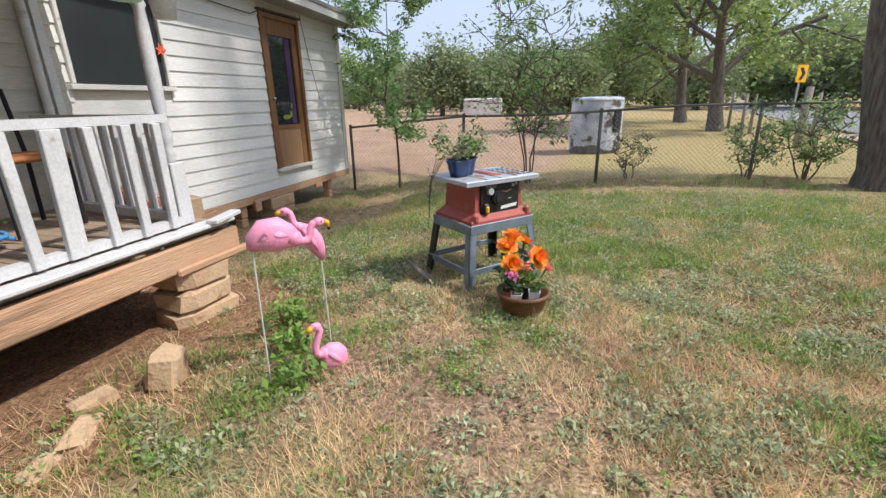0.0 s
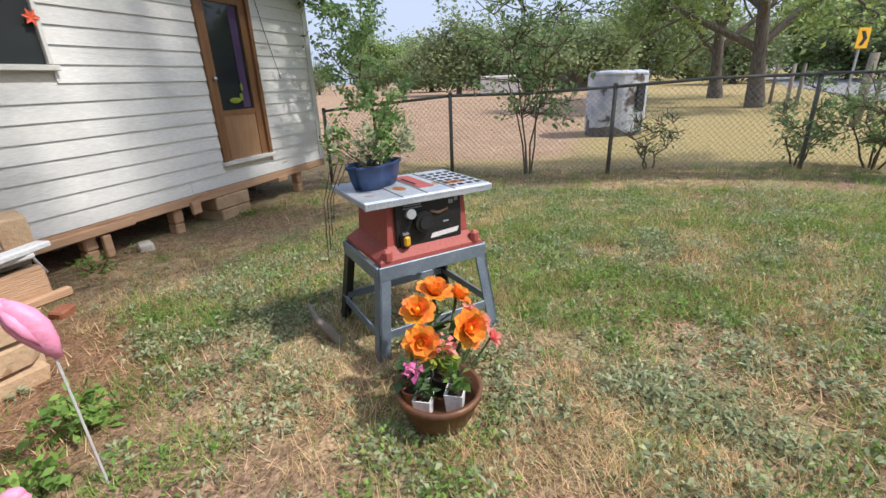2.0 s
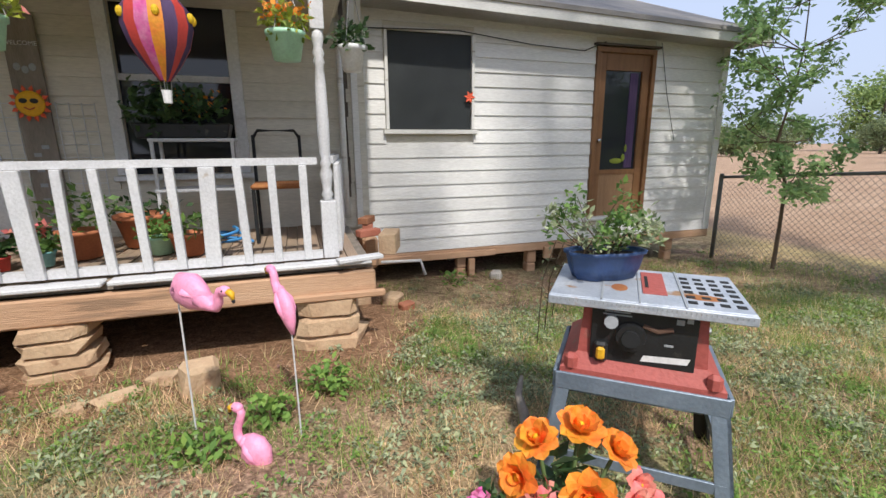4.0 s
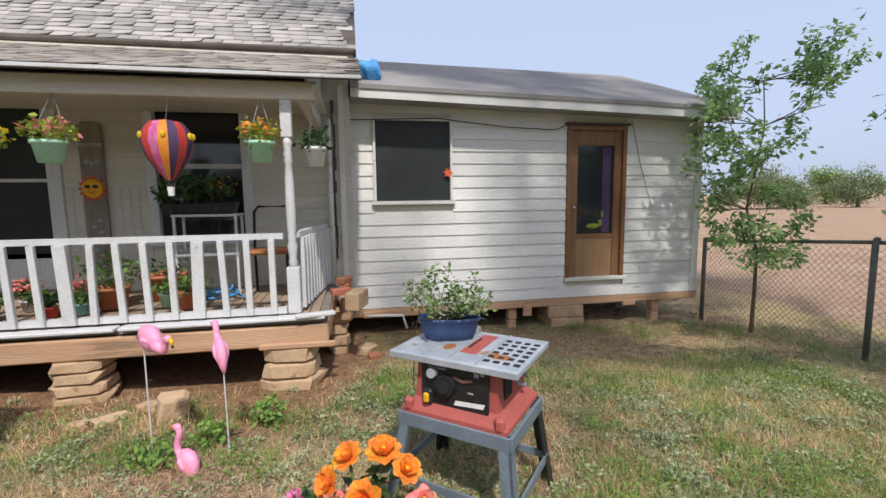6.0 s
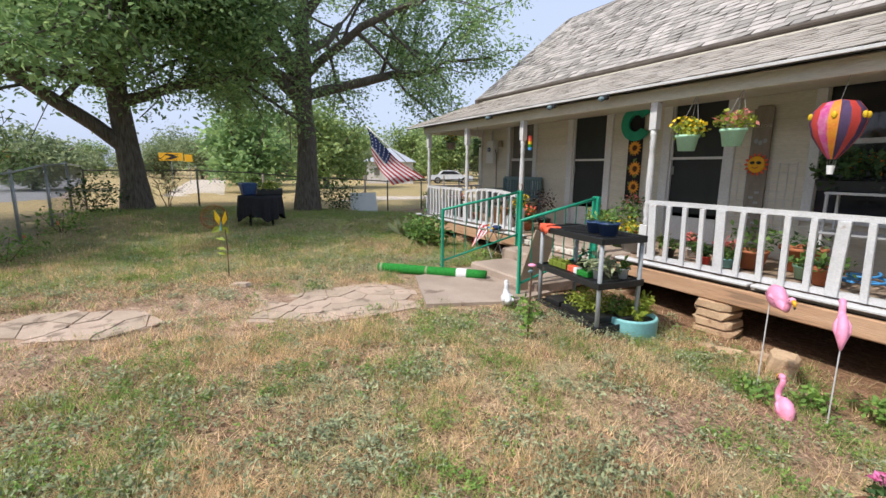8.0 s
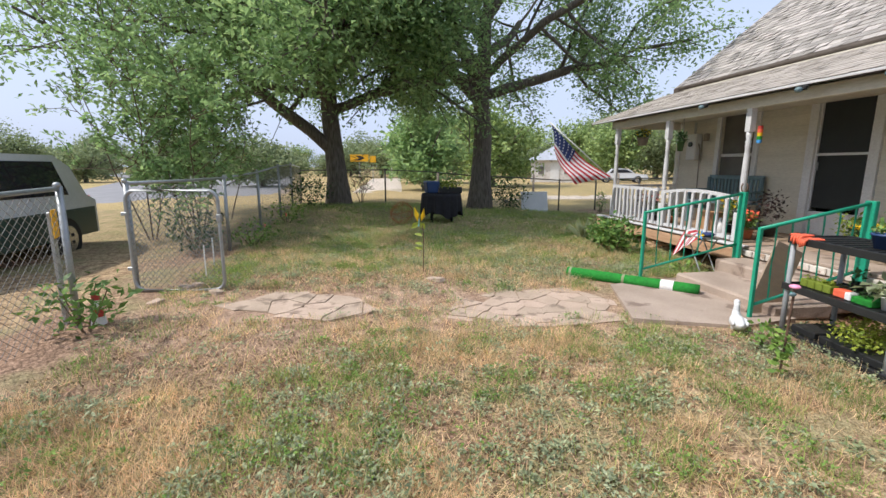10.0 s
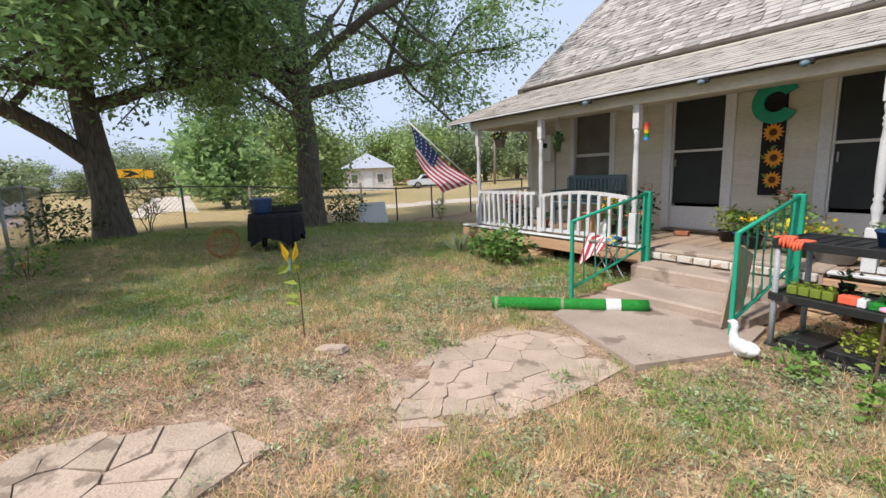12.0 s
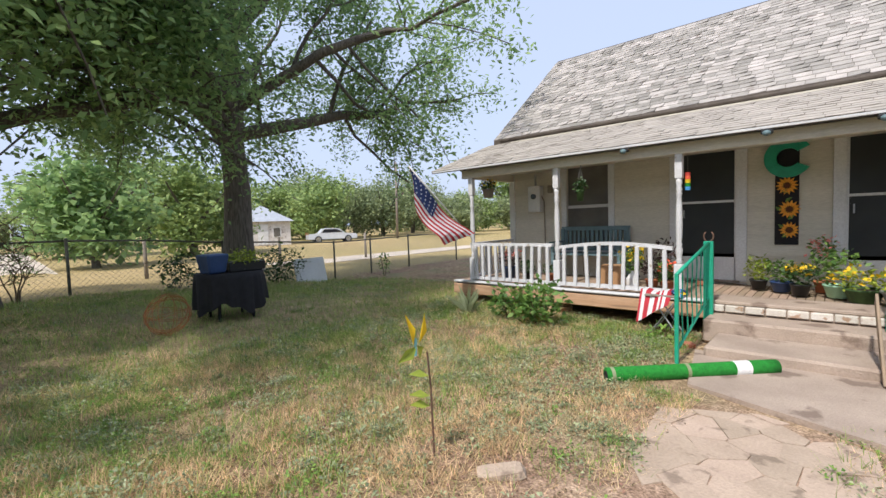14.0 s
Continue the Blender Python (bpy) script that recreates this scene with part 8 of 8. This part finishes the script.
weight_bench()
TP = (("terracotta", "leaf", -5.05, -1.25, 0.14, 0.2, 0.26, None), ("terracotta", "leafdark", -4.75, -0.9, 0.2, 0.25, 0.15, None), ("mint", "leaf", -4.55, -1.3, 0.1, 0.13, 0.1, None),
      ("white", "leafdark", -5.75, -1.2, 0.06, 0.1, 0.16, "petalpink"), ("redpaint", "leaf", -5.55, -1.35, 0.06, 0.1, 0.1, None), ("black", "leafdark", -5.35, -1.2, 0.07, 0.11, 0.12, "petalpink"), ("teal", "leaf", -5.2, -1.45, 0.07, 0.1, 0.1, None),
      ("redpaint", "leafdark", -5.4, -1.5, 0.05, 0.09, 0.1, None), ("terracotta", "leaf", -4.35, -1.4, 0.12, 0.16, 0.12, None), ("black", "leaf", -5.85, -1.5, 0.07, 0.1, 0.1, None),
      ("blueplastic", "leaf", -7.35, -0.95, 0.12, 0.13, 0.26, None), ("black", "leaflime", -7.6, -0.85, 0.10, 0.13, 0.28, None), ("black", "leafdark", -7.15, -1.2, 0.10, 0.14, 0.22, "petalyellow"), ("mint", "leaf", -6.8, -1.15, 0.15, 0.15, 0.42, None),
      ("leafdark", "leaflime", -6.6, -1.4, 0.17, 0.15, 0.2, "petalyellow"), ("galv", "leaflime", -6.28, -1.55, 0.2, 0.16, 0.14, None), ("terracotta", "leaf", -6.95, -0.8, 0.1, 0.14, 0.5, "petalpink"),
      ("terracotta", "leafred", -8.8, -1.3, 0.09, 0.12, 0.3, None), ("terracotta", "leaf", -8.55, -1.45, 0.09, 0.13, 0.24, "orange"), ("black", "leafred", -8.7, -0.95, 0.12, 0.15, 0.5, None),
      ("blueplastic", "leafred", -11.2, -1.3, 0.12, 0.2, 0.28, "petalpink"), ("black", "leaf", -9.1, -1.2, 0.1, 0.14, 0.4, "petalyellow"), ("black", "leafdark", -10.8, -1.35, 0.08, 0.12, 0.2, None), ("terracotta", "leafdark", -10.4, -1.3, 0.08, 0.12, 0.16, None))
for i, (pm, lm, x, y, r, h, ph, fl_) in enumerate(TP):
    word = {"terracotta": "terracotta", "mint": "mint green", "white": "white", "redpaint": "red", "black": "black", "teal": "aqua", "blueplastic": "navy blue", "leafdark": "dark green", "galv": "galvanised"}[pm]
    leafw = {"leaf": "green", "leafdark": "dark green", "leaflime": "lime green", "leafred": "burgundy"}[lm]
    zz = 0.40 if -8.0 < x < -6.2 else DZ + 0.004
    potted((x, y, zz), r, h, pm, lm, 170 if ph > 0.18 else 80, 0.065, ph * 1.15, f"{word} pot with a {leafw} plant on the porch", 700 + 3 * i, flowers=fl_, pr=r * 1.7)
box = single("cardboard_box", MB().box((-9.3, -1.45, DZ + 0.16), (0.3, 0.24, 0.32), 12, 0.006), M["cardboard"], "brown cardboard box on the porch floor", "box")
jug = MB().lathe((-9.0, -1.5, DZ), [(0.07, 0), (0.085, 0.03), (0.085, 0.14), (0.05, 0.2), (0.022, 0.22), (0.022, 0.25), (0, 0.25)], 16)
single("plastic_jug", jug, M["white"], "pale translucent plastic jug on the porch", "jug", smooth=True)


# ---- yard ornaments and the far end of the yard ----
def cloth_table():
    x, y = -13.7, -5.15
    th = thing("covered_table", (x, y, gz(x, y)), "round garden table under a draped black cloth", "table")
    part("tabletop", MB().lathe((0, 0, 0.66), [(0.46, 0), (0.46, 0.02), (0, 0.02)], 24), M["greywood"], th)
    for k in range(4):
        a = k * 1.57 + 0.7
        part("leg", MB().tube([(0.34 * math.cos(a), 0.34 * math.sin(a), 0), (0.32 * math.cos(a), 0.32 * math.sin(a), 0.66)], 0.025, 8), M["dark"], th)
    mb, n, rows = MB(), 120, 8
    for i in range(rows):
        u = i / (rows - 1)
        for j in range(n):
            a = 2 * math.pi * j / n
            k = 0.475 + u ** 0.7 * (0.03 + 0.028 * math.sin(13 * a) + 0.012 * math.sin(29 * a + 1))
            drop = u * (0.50 + 0.075 * math.sin(4 * a + 0.6) + 0.02 * math.sin(13 * a))
            mb.v.append((k * math.cos(a), k * math.sin(a), 0.695 - drop))
    mb.v.append((0, 0, 0.70))
    mb.f = [(i * n + j, i * n + (j + 1) % n, (i + 1) * n + (j + 1) % n, (i + 1) * n + j) for i in range(rows - 1) for j in range(n)] + [(len(mb.v) - 1, (j + 1) % n, j) for j in range(n)]
    single("tablecloth", mb, M["blackcloth"], "draped black cloth with scalloped hem over the table", "tablecloth", smooth=True).matrix_basis = pose(x, y, gz(x, y), 0, 0, 0)
    z = gz(x, y) + 0.705
    b = thing("blue_bucket", (x + 0.05, y - 0.25, z), "square navy blue planter on the covered table", "planter")
    part("bucket", MB().box((0, 0, 0.14), (0.26, 0.26, 0.28), 10, 0.02, taper=1.3), M["blueplastic"], b)
    t = thing("yellow_plant_tray", (x + 0.05, y + 0.2, z), "black tray of yellow-green plants on the covered table", "planter")
    part("tray", MB().box((0, 0, 0.07), (0.3, 0.55, 0.14), 0, 0.01), M["black"], t)
    foliage(t, "foliage", (0, 0, 0.1), 0.27, 0.2, 300, 0.06, "leaflime", 811)


cloth_table()


def wire_ball(x, y, r):
    th = thing("wire_ball", (x, y, gz(x, y)), "rusty orange ball of bent wire on the lawn", "garden ornament")
    rs = random.Random(2)
    for k in range(13):
        q = Euler((rs.uniform(0, 3.14), rs.uniform(0, 3.14), rs.uniform(0, 3.14))).to_matrix()
        rr = r * rs.uniform(0.9, 1.0)
        pts = [q @ Vector((rr * math.cos(a), rr * math.sin(a), 0)) + Vector((0, 0, r)) for a in [2 * math.pi * i / 16 for i in range(17)]]
        part("hoop", MB().tube(pts, 0.0032, 5, cap=False), M["rust"], th)


wire_ball(-13.2, -6.15, 0.27)
sh = single("white_sheet", MB().box((0, 0, 0.33), (0.03, 0.98, 0.72), 0, 0.006), M["steelwhite"], "white metal panel leaning at the far fence", "panel")
sh.matrix_basis = pose(-17.75, -1.25, -0.12, 0, -14, 3)


def butterfly_stake(x, y):
    th = thing("butterfly_stake", (x, y, gz(x, y)), "metal garden stake with a yellow butterfly and leaves", "garden ornament")
    part("rod", MB().tube([(0, 0, -0.05), (-0.02, 0.01, 0.4), (-0.03, 0, 0.62)], 0.006, 6), M["horn"], th)
    for s, L in ((-1, 0.2), (1, 0.19)):
        part("wing", MB().leaf(Vector((-0.08, -0.04 + 0.02 * s, 0.66)), Vector((0.1 * s, 0.22 * s, 1)), L, 0.32, Vector((1, 0.3, 0))), M["petalyellow"], th)
        part("lower_wing", MB().leaf(Vector((-0.07, -0.04, 0.66)), Vector((-0.3, -0.5 * s - 0.1, -0.5)), 0.15, 0.5, Vector((1, 0, 0.2))), M["leaflime"], th)
    part("insect_body", MB().tube([(-0.08, -0.05, 0.60), (-0.08, -0.04, 0.7)], [0.012, 0.007], 7), M["teal"], th)
    for z, s in ((0.36, -1), (0.48, -1), (0.30, -1)):
        part("metal_leaf", MB().leaf(Vector((-0.02, 0, z)), Vector((-0.5, 0.9 * s, 0.2)), 0.13, 0.5, Vector((0.6, 0, 1))), M["leaflime"], th)


butterfly_stake(-8.55, -6.15)


def flower_stake(x, y, h, m_, label):
    th = thing("flower_stake", (x, y, gz(x, y)), label, "garden ornament", "flower stakes")
    part("rod", MB().tube([(0, 0, -0.05), (0.02, 0, h)], 0.008, 6), M["horn"], th)
    part("bloom", MB().ball((0.02, 0, h + 0.02), (0.035, 0.035, 0.015), 10, 6), M[m_], th, smooth=True)
    part("bird", MB().ball((0.03, -0.02, h - 0.03), (0.015, 0.03, 0.015), 8, 5), M["slate"], th)
    foliage(th, "foliage", (0, 0, 0.05), 0.07, 0.3, 50, 0.06, "weed2", int(abs(x * 100)))


flower_stake(-5.42, -3.98, 0.66, "pink", "thin rusty stake with a pink flower ornament")
for x, y in ((-11.4, -8.75), (-12.6, -8.6)):
    th = thing("marker_flag", (x, y, gz(x, y)), "small orange marker flag in the grass", "marker flag", "orange marker flags")
    part("wire", MB().tube([(0, 0, 0), (0, 0, 0.35)], 0.003, 5), M["wire"], th)
    part("pennant", MB().box((0.04, 0, 0.31), (0.09, 0.006, 0.07), 0, 0.001), M["orange"], th)
th = thing("gate_sign", (-7.15, -9.5, gz(-7.15, -9.5)), "blank orange marker board on a short post", "marker")
part("post", MB().box((0, 0, 0.5), (0.05, 0.03, 1.0), 0, 0.004), M["galv"], th)
part("board", MB().box((0.0, 0.03, 0.9), (0.14, 0.012, 0.24), 20, 0.003), M["yellow"], th)
th = thing("striped_marker", (-7.08, -9.2, gz(-7.1, -9.2)), "red and white striped plastic marker by the gate post", "marker")
for k in range(4):
    part("band", MB().lathe((0, 0, 0.075 * k), [(0.06 - 0.008 * k, 0), (0.053 - 0.008 * k, 0.074)], 12), M["redpaint" if k % 2 else "white"], th)
for i, (x, y) in enumerate(((-9.4, -9.0), (-8.8, -8.9))):
    single("white_stake", MB().box((x, y, gz(x, y) + 0.2), (0.03, 0.012, 0.42), 30 * i, 0.003), M["white"], "short white plastic plant stake in the grass", "stake", group="white plant stakes")


# ---- fittings on the house ----
def eave_lamp(x, label):
    th = thing("eave_lamp", (x, PE[0] - 0.03, PE[1] - 0.07), label, "lamp", "small lamps under the porch eave")
    part("housing", MB().box((0, 0, 0), (0.11, 0.06, 0.05), 0, 0.012), M["tyre"], th)
    part("head", MB().ball((0.0, -0.05, -0.02), (0.04, 0.04, 0.03), 10, 6), M["slate"], th, smooth=True)


for x in (-7.4, -6.5, -8.9):
    eave_lamp(x, "small grey spot lamp under the porch eave")
tarp = MB().ball((0, 0, 0), (0.17, 0.14, 0.12), 20, 12)
tarp.v = [(-2.62 + p[0] * (1 + 0.5 * noise.noise((p[0] * 9, p[1] * 9, p[2] * 9))), -0.1 + p[1], 2.9 + p[2] * (1 + 0.9 * noise.noise((p[0] * 11 + 4, p[1] * 11, p[2] * 7)))) for p in tarp.v]
single("blue_tarp", tarp, M["bluetarp"], "crumpled blue tarpaulin on the roof corner", "tarpaulin")
wire = MB().tube([(-2.9, -0.06, 2.32), (-1.8, -0.06, 2.36), (-0.9, -0.06, 2.27), (-0.2, -0.06, 2.24), (0.1, -0.06, 2.36)], 0.006, 6)
wire.tube([(0.95, -0.04, 2.4), (1.1, -0.04, 1.8), (1.3, -0.04, 1.2)], 0.004, 5)
single("wall_cable", wire, M["dark"], "thin dark cable sagging across the siding", "cable")
th = thing("leaf_ornament", (-1.66, -0.05, 1.68), "small orange leaf ornament on the window screen", "ornament")
for k in range(6):
    part("leaf", MB().leaf(Vector((0.0, 0, 0)), Vector((math.cos(k), -0.1, math.sin(k))), 0.07, 0.5, Vector((0, -1, 0.2))), M["orange"], th)
pipe = MB().tube([(-3.12, -0.45, 0.45), (-3.12, -0.45, 2.25)], 0.03, 10)
single("drain_pipe", pipe, M["paint"], "pale drain pipe at the porch wall", "pipe", smooth=True)
single("crawl_pipe", MB().tube([(-2.75, -0.15, -0.12), (-2.3, -0.18, -0.13), (-2.25, -0.2, -0.3)], 0.018, 8), M["white"], "white plastic water pipe under the sill", "pipe", smooth=True)

# ---- grass and weeds ----
def open_lawn(x, y):
    """Where grass can grow."""
    ok = (y > -9.1) & (y < 1.5) & (x > -18) & (x < 2.9)
    ok &= ~((y > -1.95) & (x < -2.9) & (x > -12.0)) & ~((y > -0.05) & (x > -3.0) & (x < 2.1))
    ok &= ~((x > -8.0) & (x < -6.2) & (y > -4.2))
    ok &= ~((x > -7.6) & (x < -6.8) & (y < -4.2) & (y > -5.85)) & ~((x > -7.75) & (x < -6.95) & (y < -6.9) & (y > -8.2))
    return ok


def fbm(x, y, s, seed):
    """Smooth patches from summed waves, about 0 to 1."""
    rs = np.random.RandomState(seed)
    out = np.zeros_like(x)
    for k in range(14):
        a, f = rs.uniform(0, 6.28), s * rs.uniform(0.5, 2.2)
        out += np.sin((x * np.cos(a) + y * np.sin(a)) * f + rs.uniform(0, 6.28)) / (0.6 + 0.4 * f / s)
    return 0.5 + out / 9.0


def ground_heights(x, y):
    s, w = np.zeros_like(x), np.zeros_like(x)
    for a, b, h in HEIGHTS:
        k = 1.0 / ((x - a) ** 2 + (y - b) ** 2 + 0.35) ** 1.5
        s, w = s + k * h, w + k
    far = np.clip((np.hypot(x + 7, y + 4) - 14) / 12, 0, 1)
    return s / w * (1 - far) - 0.1 * far


def scatter(n, seed, near):
    """Places on the lawn; near: share that lies along the stretch of lawn beside the porch."""
    rs = np.random.RandomState(seed)
    k = int(n * near)
    x = np.concatenate([rs.uniform(-12.0, 1.4, k), rs.uniform(-18, 2.8, n - k)])
    y = np.concatenate([rs.uniform(-9.0, -1.6, k), rs.uniform(-9.0, 0.3, n - k)])
    ok = open_lawn(x, y)
    return x[ok], y[ok], rs


def shade(x, y):
    """Lusher under the trees and along the far fence."""
    return np.clip(np.exp(-((x + 15) ** 2 / 20 + (y + 5) ** 2 / 14)) + np.exp(-((x - 1.6) ** 2 / 8 + (y + 4.8) ** 2 / 18)), 0, 1)


def worn(x, y):
    """Thin cover on the bare dirt by the porch, along the path to the gate and on the trail past the porch."""
    a = np.clip((y + 3.0) / 0.8, 0, 1) * np.clip((-2.6 - x) / 0.5, 0, 1) * np.clip((x + 7.0) / 0.8, 0, 1)
    b = np.clip(1.5 - np.abs(x + 7.2) / 0.8, 0, 1) * np.clip((-4.2 - y) / 0.5, 0, 1)
    c = np.clip(1.1 - np.abs(y + 3.5 - 0.06 * (x + 8)) / 0.45, 0, 1) * np.clip((-8.0 - x) / 0.8, 0, 1) * np.clip((x + 14) / 2, 0, 1)
    return 1 - np.clip(0.8 * a + 0.72 * b + 0.7 * c, 0, 0.85)


def blades(name, n, seed, near, material, hmin, hmax, w, lay, want, label, bunch=1):
    x, y, rs = scatter(n, seed, near)
    keep = rs.uniform(size=len(x)) < want(x, y) * worn(x, y)
    x, y = x[keep], y[keep]
    if bunch > 1:
        x, y = np.repeat(x, bunch), np.repeat(y, bunch)
        x, y = x + rs.normal(size=len(x)) * 0.045, y + rs.normal(size=len(y)) * 0.045
    m = len(x)
    z = ground_heights(x, y)
    a = rs.uniform(0, 6.283, m)
    L = rs.uniform(hmin, hmax, m)
    t = np.clip(rs.normal(lay, 0.3, m), 0.05, 1.5)
    p = np.stack([x, y, z - 0.004], 1)
    d = np.stack([np.cos(a) * np.sin(t), np.sin(a) * np.sin(t), np.cos(t)], 1)
    s = np.stack([-np.sin(a), np.cos(a), np.zeros(m)], 1) * w
    tip = p + d * L[:, None] + (0, 0, 0.012)
    ob = new(name, cloud_mesh(name, np.stack([p - s, p + s, tip], 1), 3, M[material]))
    tagged(ob, label, "grass", kind="stuff")


def tufts(name, n, seed, near, material, leaves, size, want, label, spread=0.07, rise=0.05, wid=0.5):
    """Low plants: leaves spread outward and up from each root."""
    x, y, rs = scatter(n, seed, near)
    keep = rs.uniform(size=len(x)) < want(x, y) * worn(x, y)
    x, y = x[keep], y[keep]
    m = len(x)
    big = rs.uniform(0.45, 1.6, m)
    x, y, big = (np.repeat(v, leaves) for v in (x, y, big))
    k = len(x)
    a, q = rs.uniform(0, 6.283, k), np.sqrt(rs.uniform(size=k))
    out = q * spread * big
    z = ground_heights(x, y) + rise * big * rs.uniform(0.1, 1, k) * (1.15 - 0.8 * q)
    p = np.stack([x + np.cos(a) * out, y + np.sin(a) * out, z], 1)
    up = rs.normal(0.35, 0.4, k)
    b = a + rs.normal(size=k) * 0.7
    d = np.stack([np.cos(b) * np.cos(up), np.sin(b) * np.cos(up), np.sin(up)], 1)
    s = np.stack([-np.sin(b), np.cos(b), rs.normal(size=k) * 0.5], 1)
    L = (size * rs.uniform(0.6, 1.35, k))[:, None]
    mid = p + d * L * 0.45 + np.array((0, 0, 0.1)) * L
    ob = new(name, cloud_mesh(name, np.stack([p, mid + s * L * wid * 0.5, p + d * L - np.array((0, 0, 0.15)) * L, mid - s * L * wid * 0.5], 1), 4, M[material]))
    tagged(ob, label, "weeds", kind="stuff")


def moist(x, y):
    """Less green on the trodden ground between the porch steps and the gate."""
    k = np.clip((-3.9 - x) / 1.4, 0, 1) * np.clip((-3.3 - y) / 0.8, 0, 1)
    return 1 - 0.42 * k * (1 - 0.7 * shade(x, y))


green_patch = lambda x, y: np.clip((0.5 * fbm(x, y, 2.4, 3) + 0.5 * fbm(x, y, 7.0, 43) - 0.49) * 7, 0, 1)
straw_patch = lambda x, y: np.clip((0.5 * fbm(x, y, 2.8, 8) + 0.5 * fbm(x, y, 8.0, 48) - 0.45) * 5, 0, 1)
grey_patch = lambda x, y: np.clip((0.5 * fbm(x, y, 2.0, 5) + 0.5 * fbm(x, y, 6.0, 45) - 0.44) * 5, 0, 1)
blades("dry_grass", 580000, 1, 0.8, "drygrass", 0.03, 0.11, 0.0027, 1.22, lambda x, y: np.clip(0.16 + 0.85 * straw_patch(x, y) - 0.4 * shade(x, y), 0.1, 1), "matted dry straw-coloured grass")
blades("straw_clumps", 26000, 21, 0.85, "drygrass", 0.05, 0.14, 0.0024, 0.95, lambda x, y: np.clip(0.05 + 0.6 * straw_patch(x, y), 0, 1), "standing bunches of dry golden grass", 14)
blades("grass_clumps", 13000, 22, 0.75, "grass", 0.04, 0.12, 0.003, 0.8, lambda x, y: moist(x, y) * np.clip(0.03 + 0.6 * green_patch(x, y) + 0.4 * shade(x, y), 0, 1), "bunches of longer green grass", 16)
blades("green_grass", 230000, 2, 0.6, "grass", 0.04, 0.12, 0.0028, 0.75, lambda x, y: moist(x, y) * np.clip(0.12 + 0.7 * green_patch(x, y) + 0.7 * shade(x, y), 0, 1), "patchy short green grass")
tufts("grey_weeds", 18000, 4, 0.9, "weed", 40, 0.030, lambda x, y: moist(x, y) * np.clip(0.11 + 0.52 * grey_patch(x, y), 0.03, 1), "low grey-green weeds spread over the lawn", 0.075, 0.08, 0.36)
tufts("bright_weeds", 8000, 6, 0.85, "weed2", 40, 0.027, lambda x, y: moist(x, y) * (0.05 + 0.72 * green_patch(x, y)), "small bright green weeds in the lawn", 0.08, 0.075, 0.4)
blades("straw_litter", 90000, 9, 0.88, "drygrass", 0.05, 0.15, 0.0024, 1.42, lambda x, y: 0.25 + 0.6 * fbm(x, y, 2.0, 11), "scattered dry stalks and leaf litter")
tufts("leaf_crumbs", 60000, 31, 0.9, "crumb", 3, 0.021, lambda x, y: 0.35 + 0.5 * fbm(x, y, 1.6, 17), "crumbled brown leaves and bark bits on the soil", 0.09, 0.008, 0.6)
blades("shade_grass", 150000, 12, 0.0, "grass", 0.05, 0.13, 0.0045, 0.7, lambda x, y: np.where(x < -8.8, 0.12 + 0.6 * fbm(x, y, 1.8, 14), 0.0), "lusher green grass under the trees")

house_pieces()
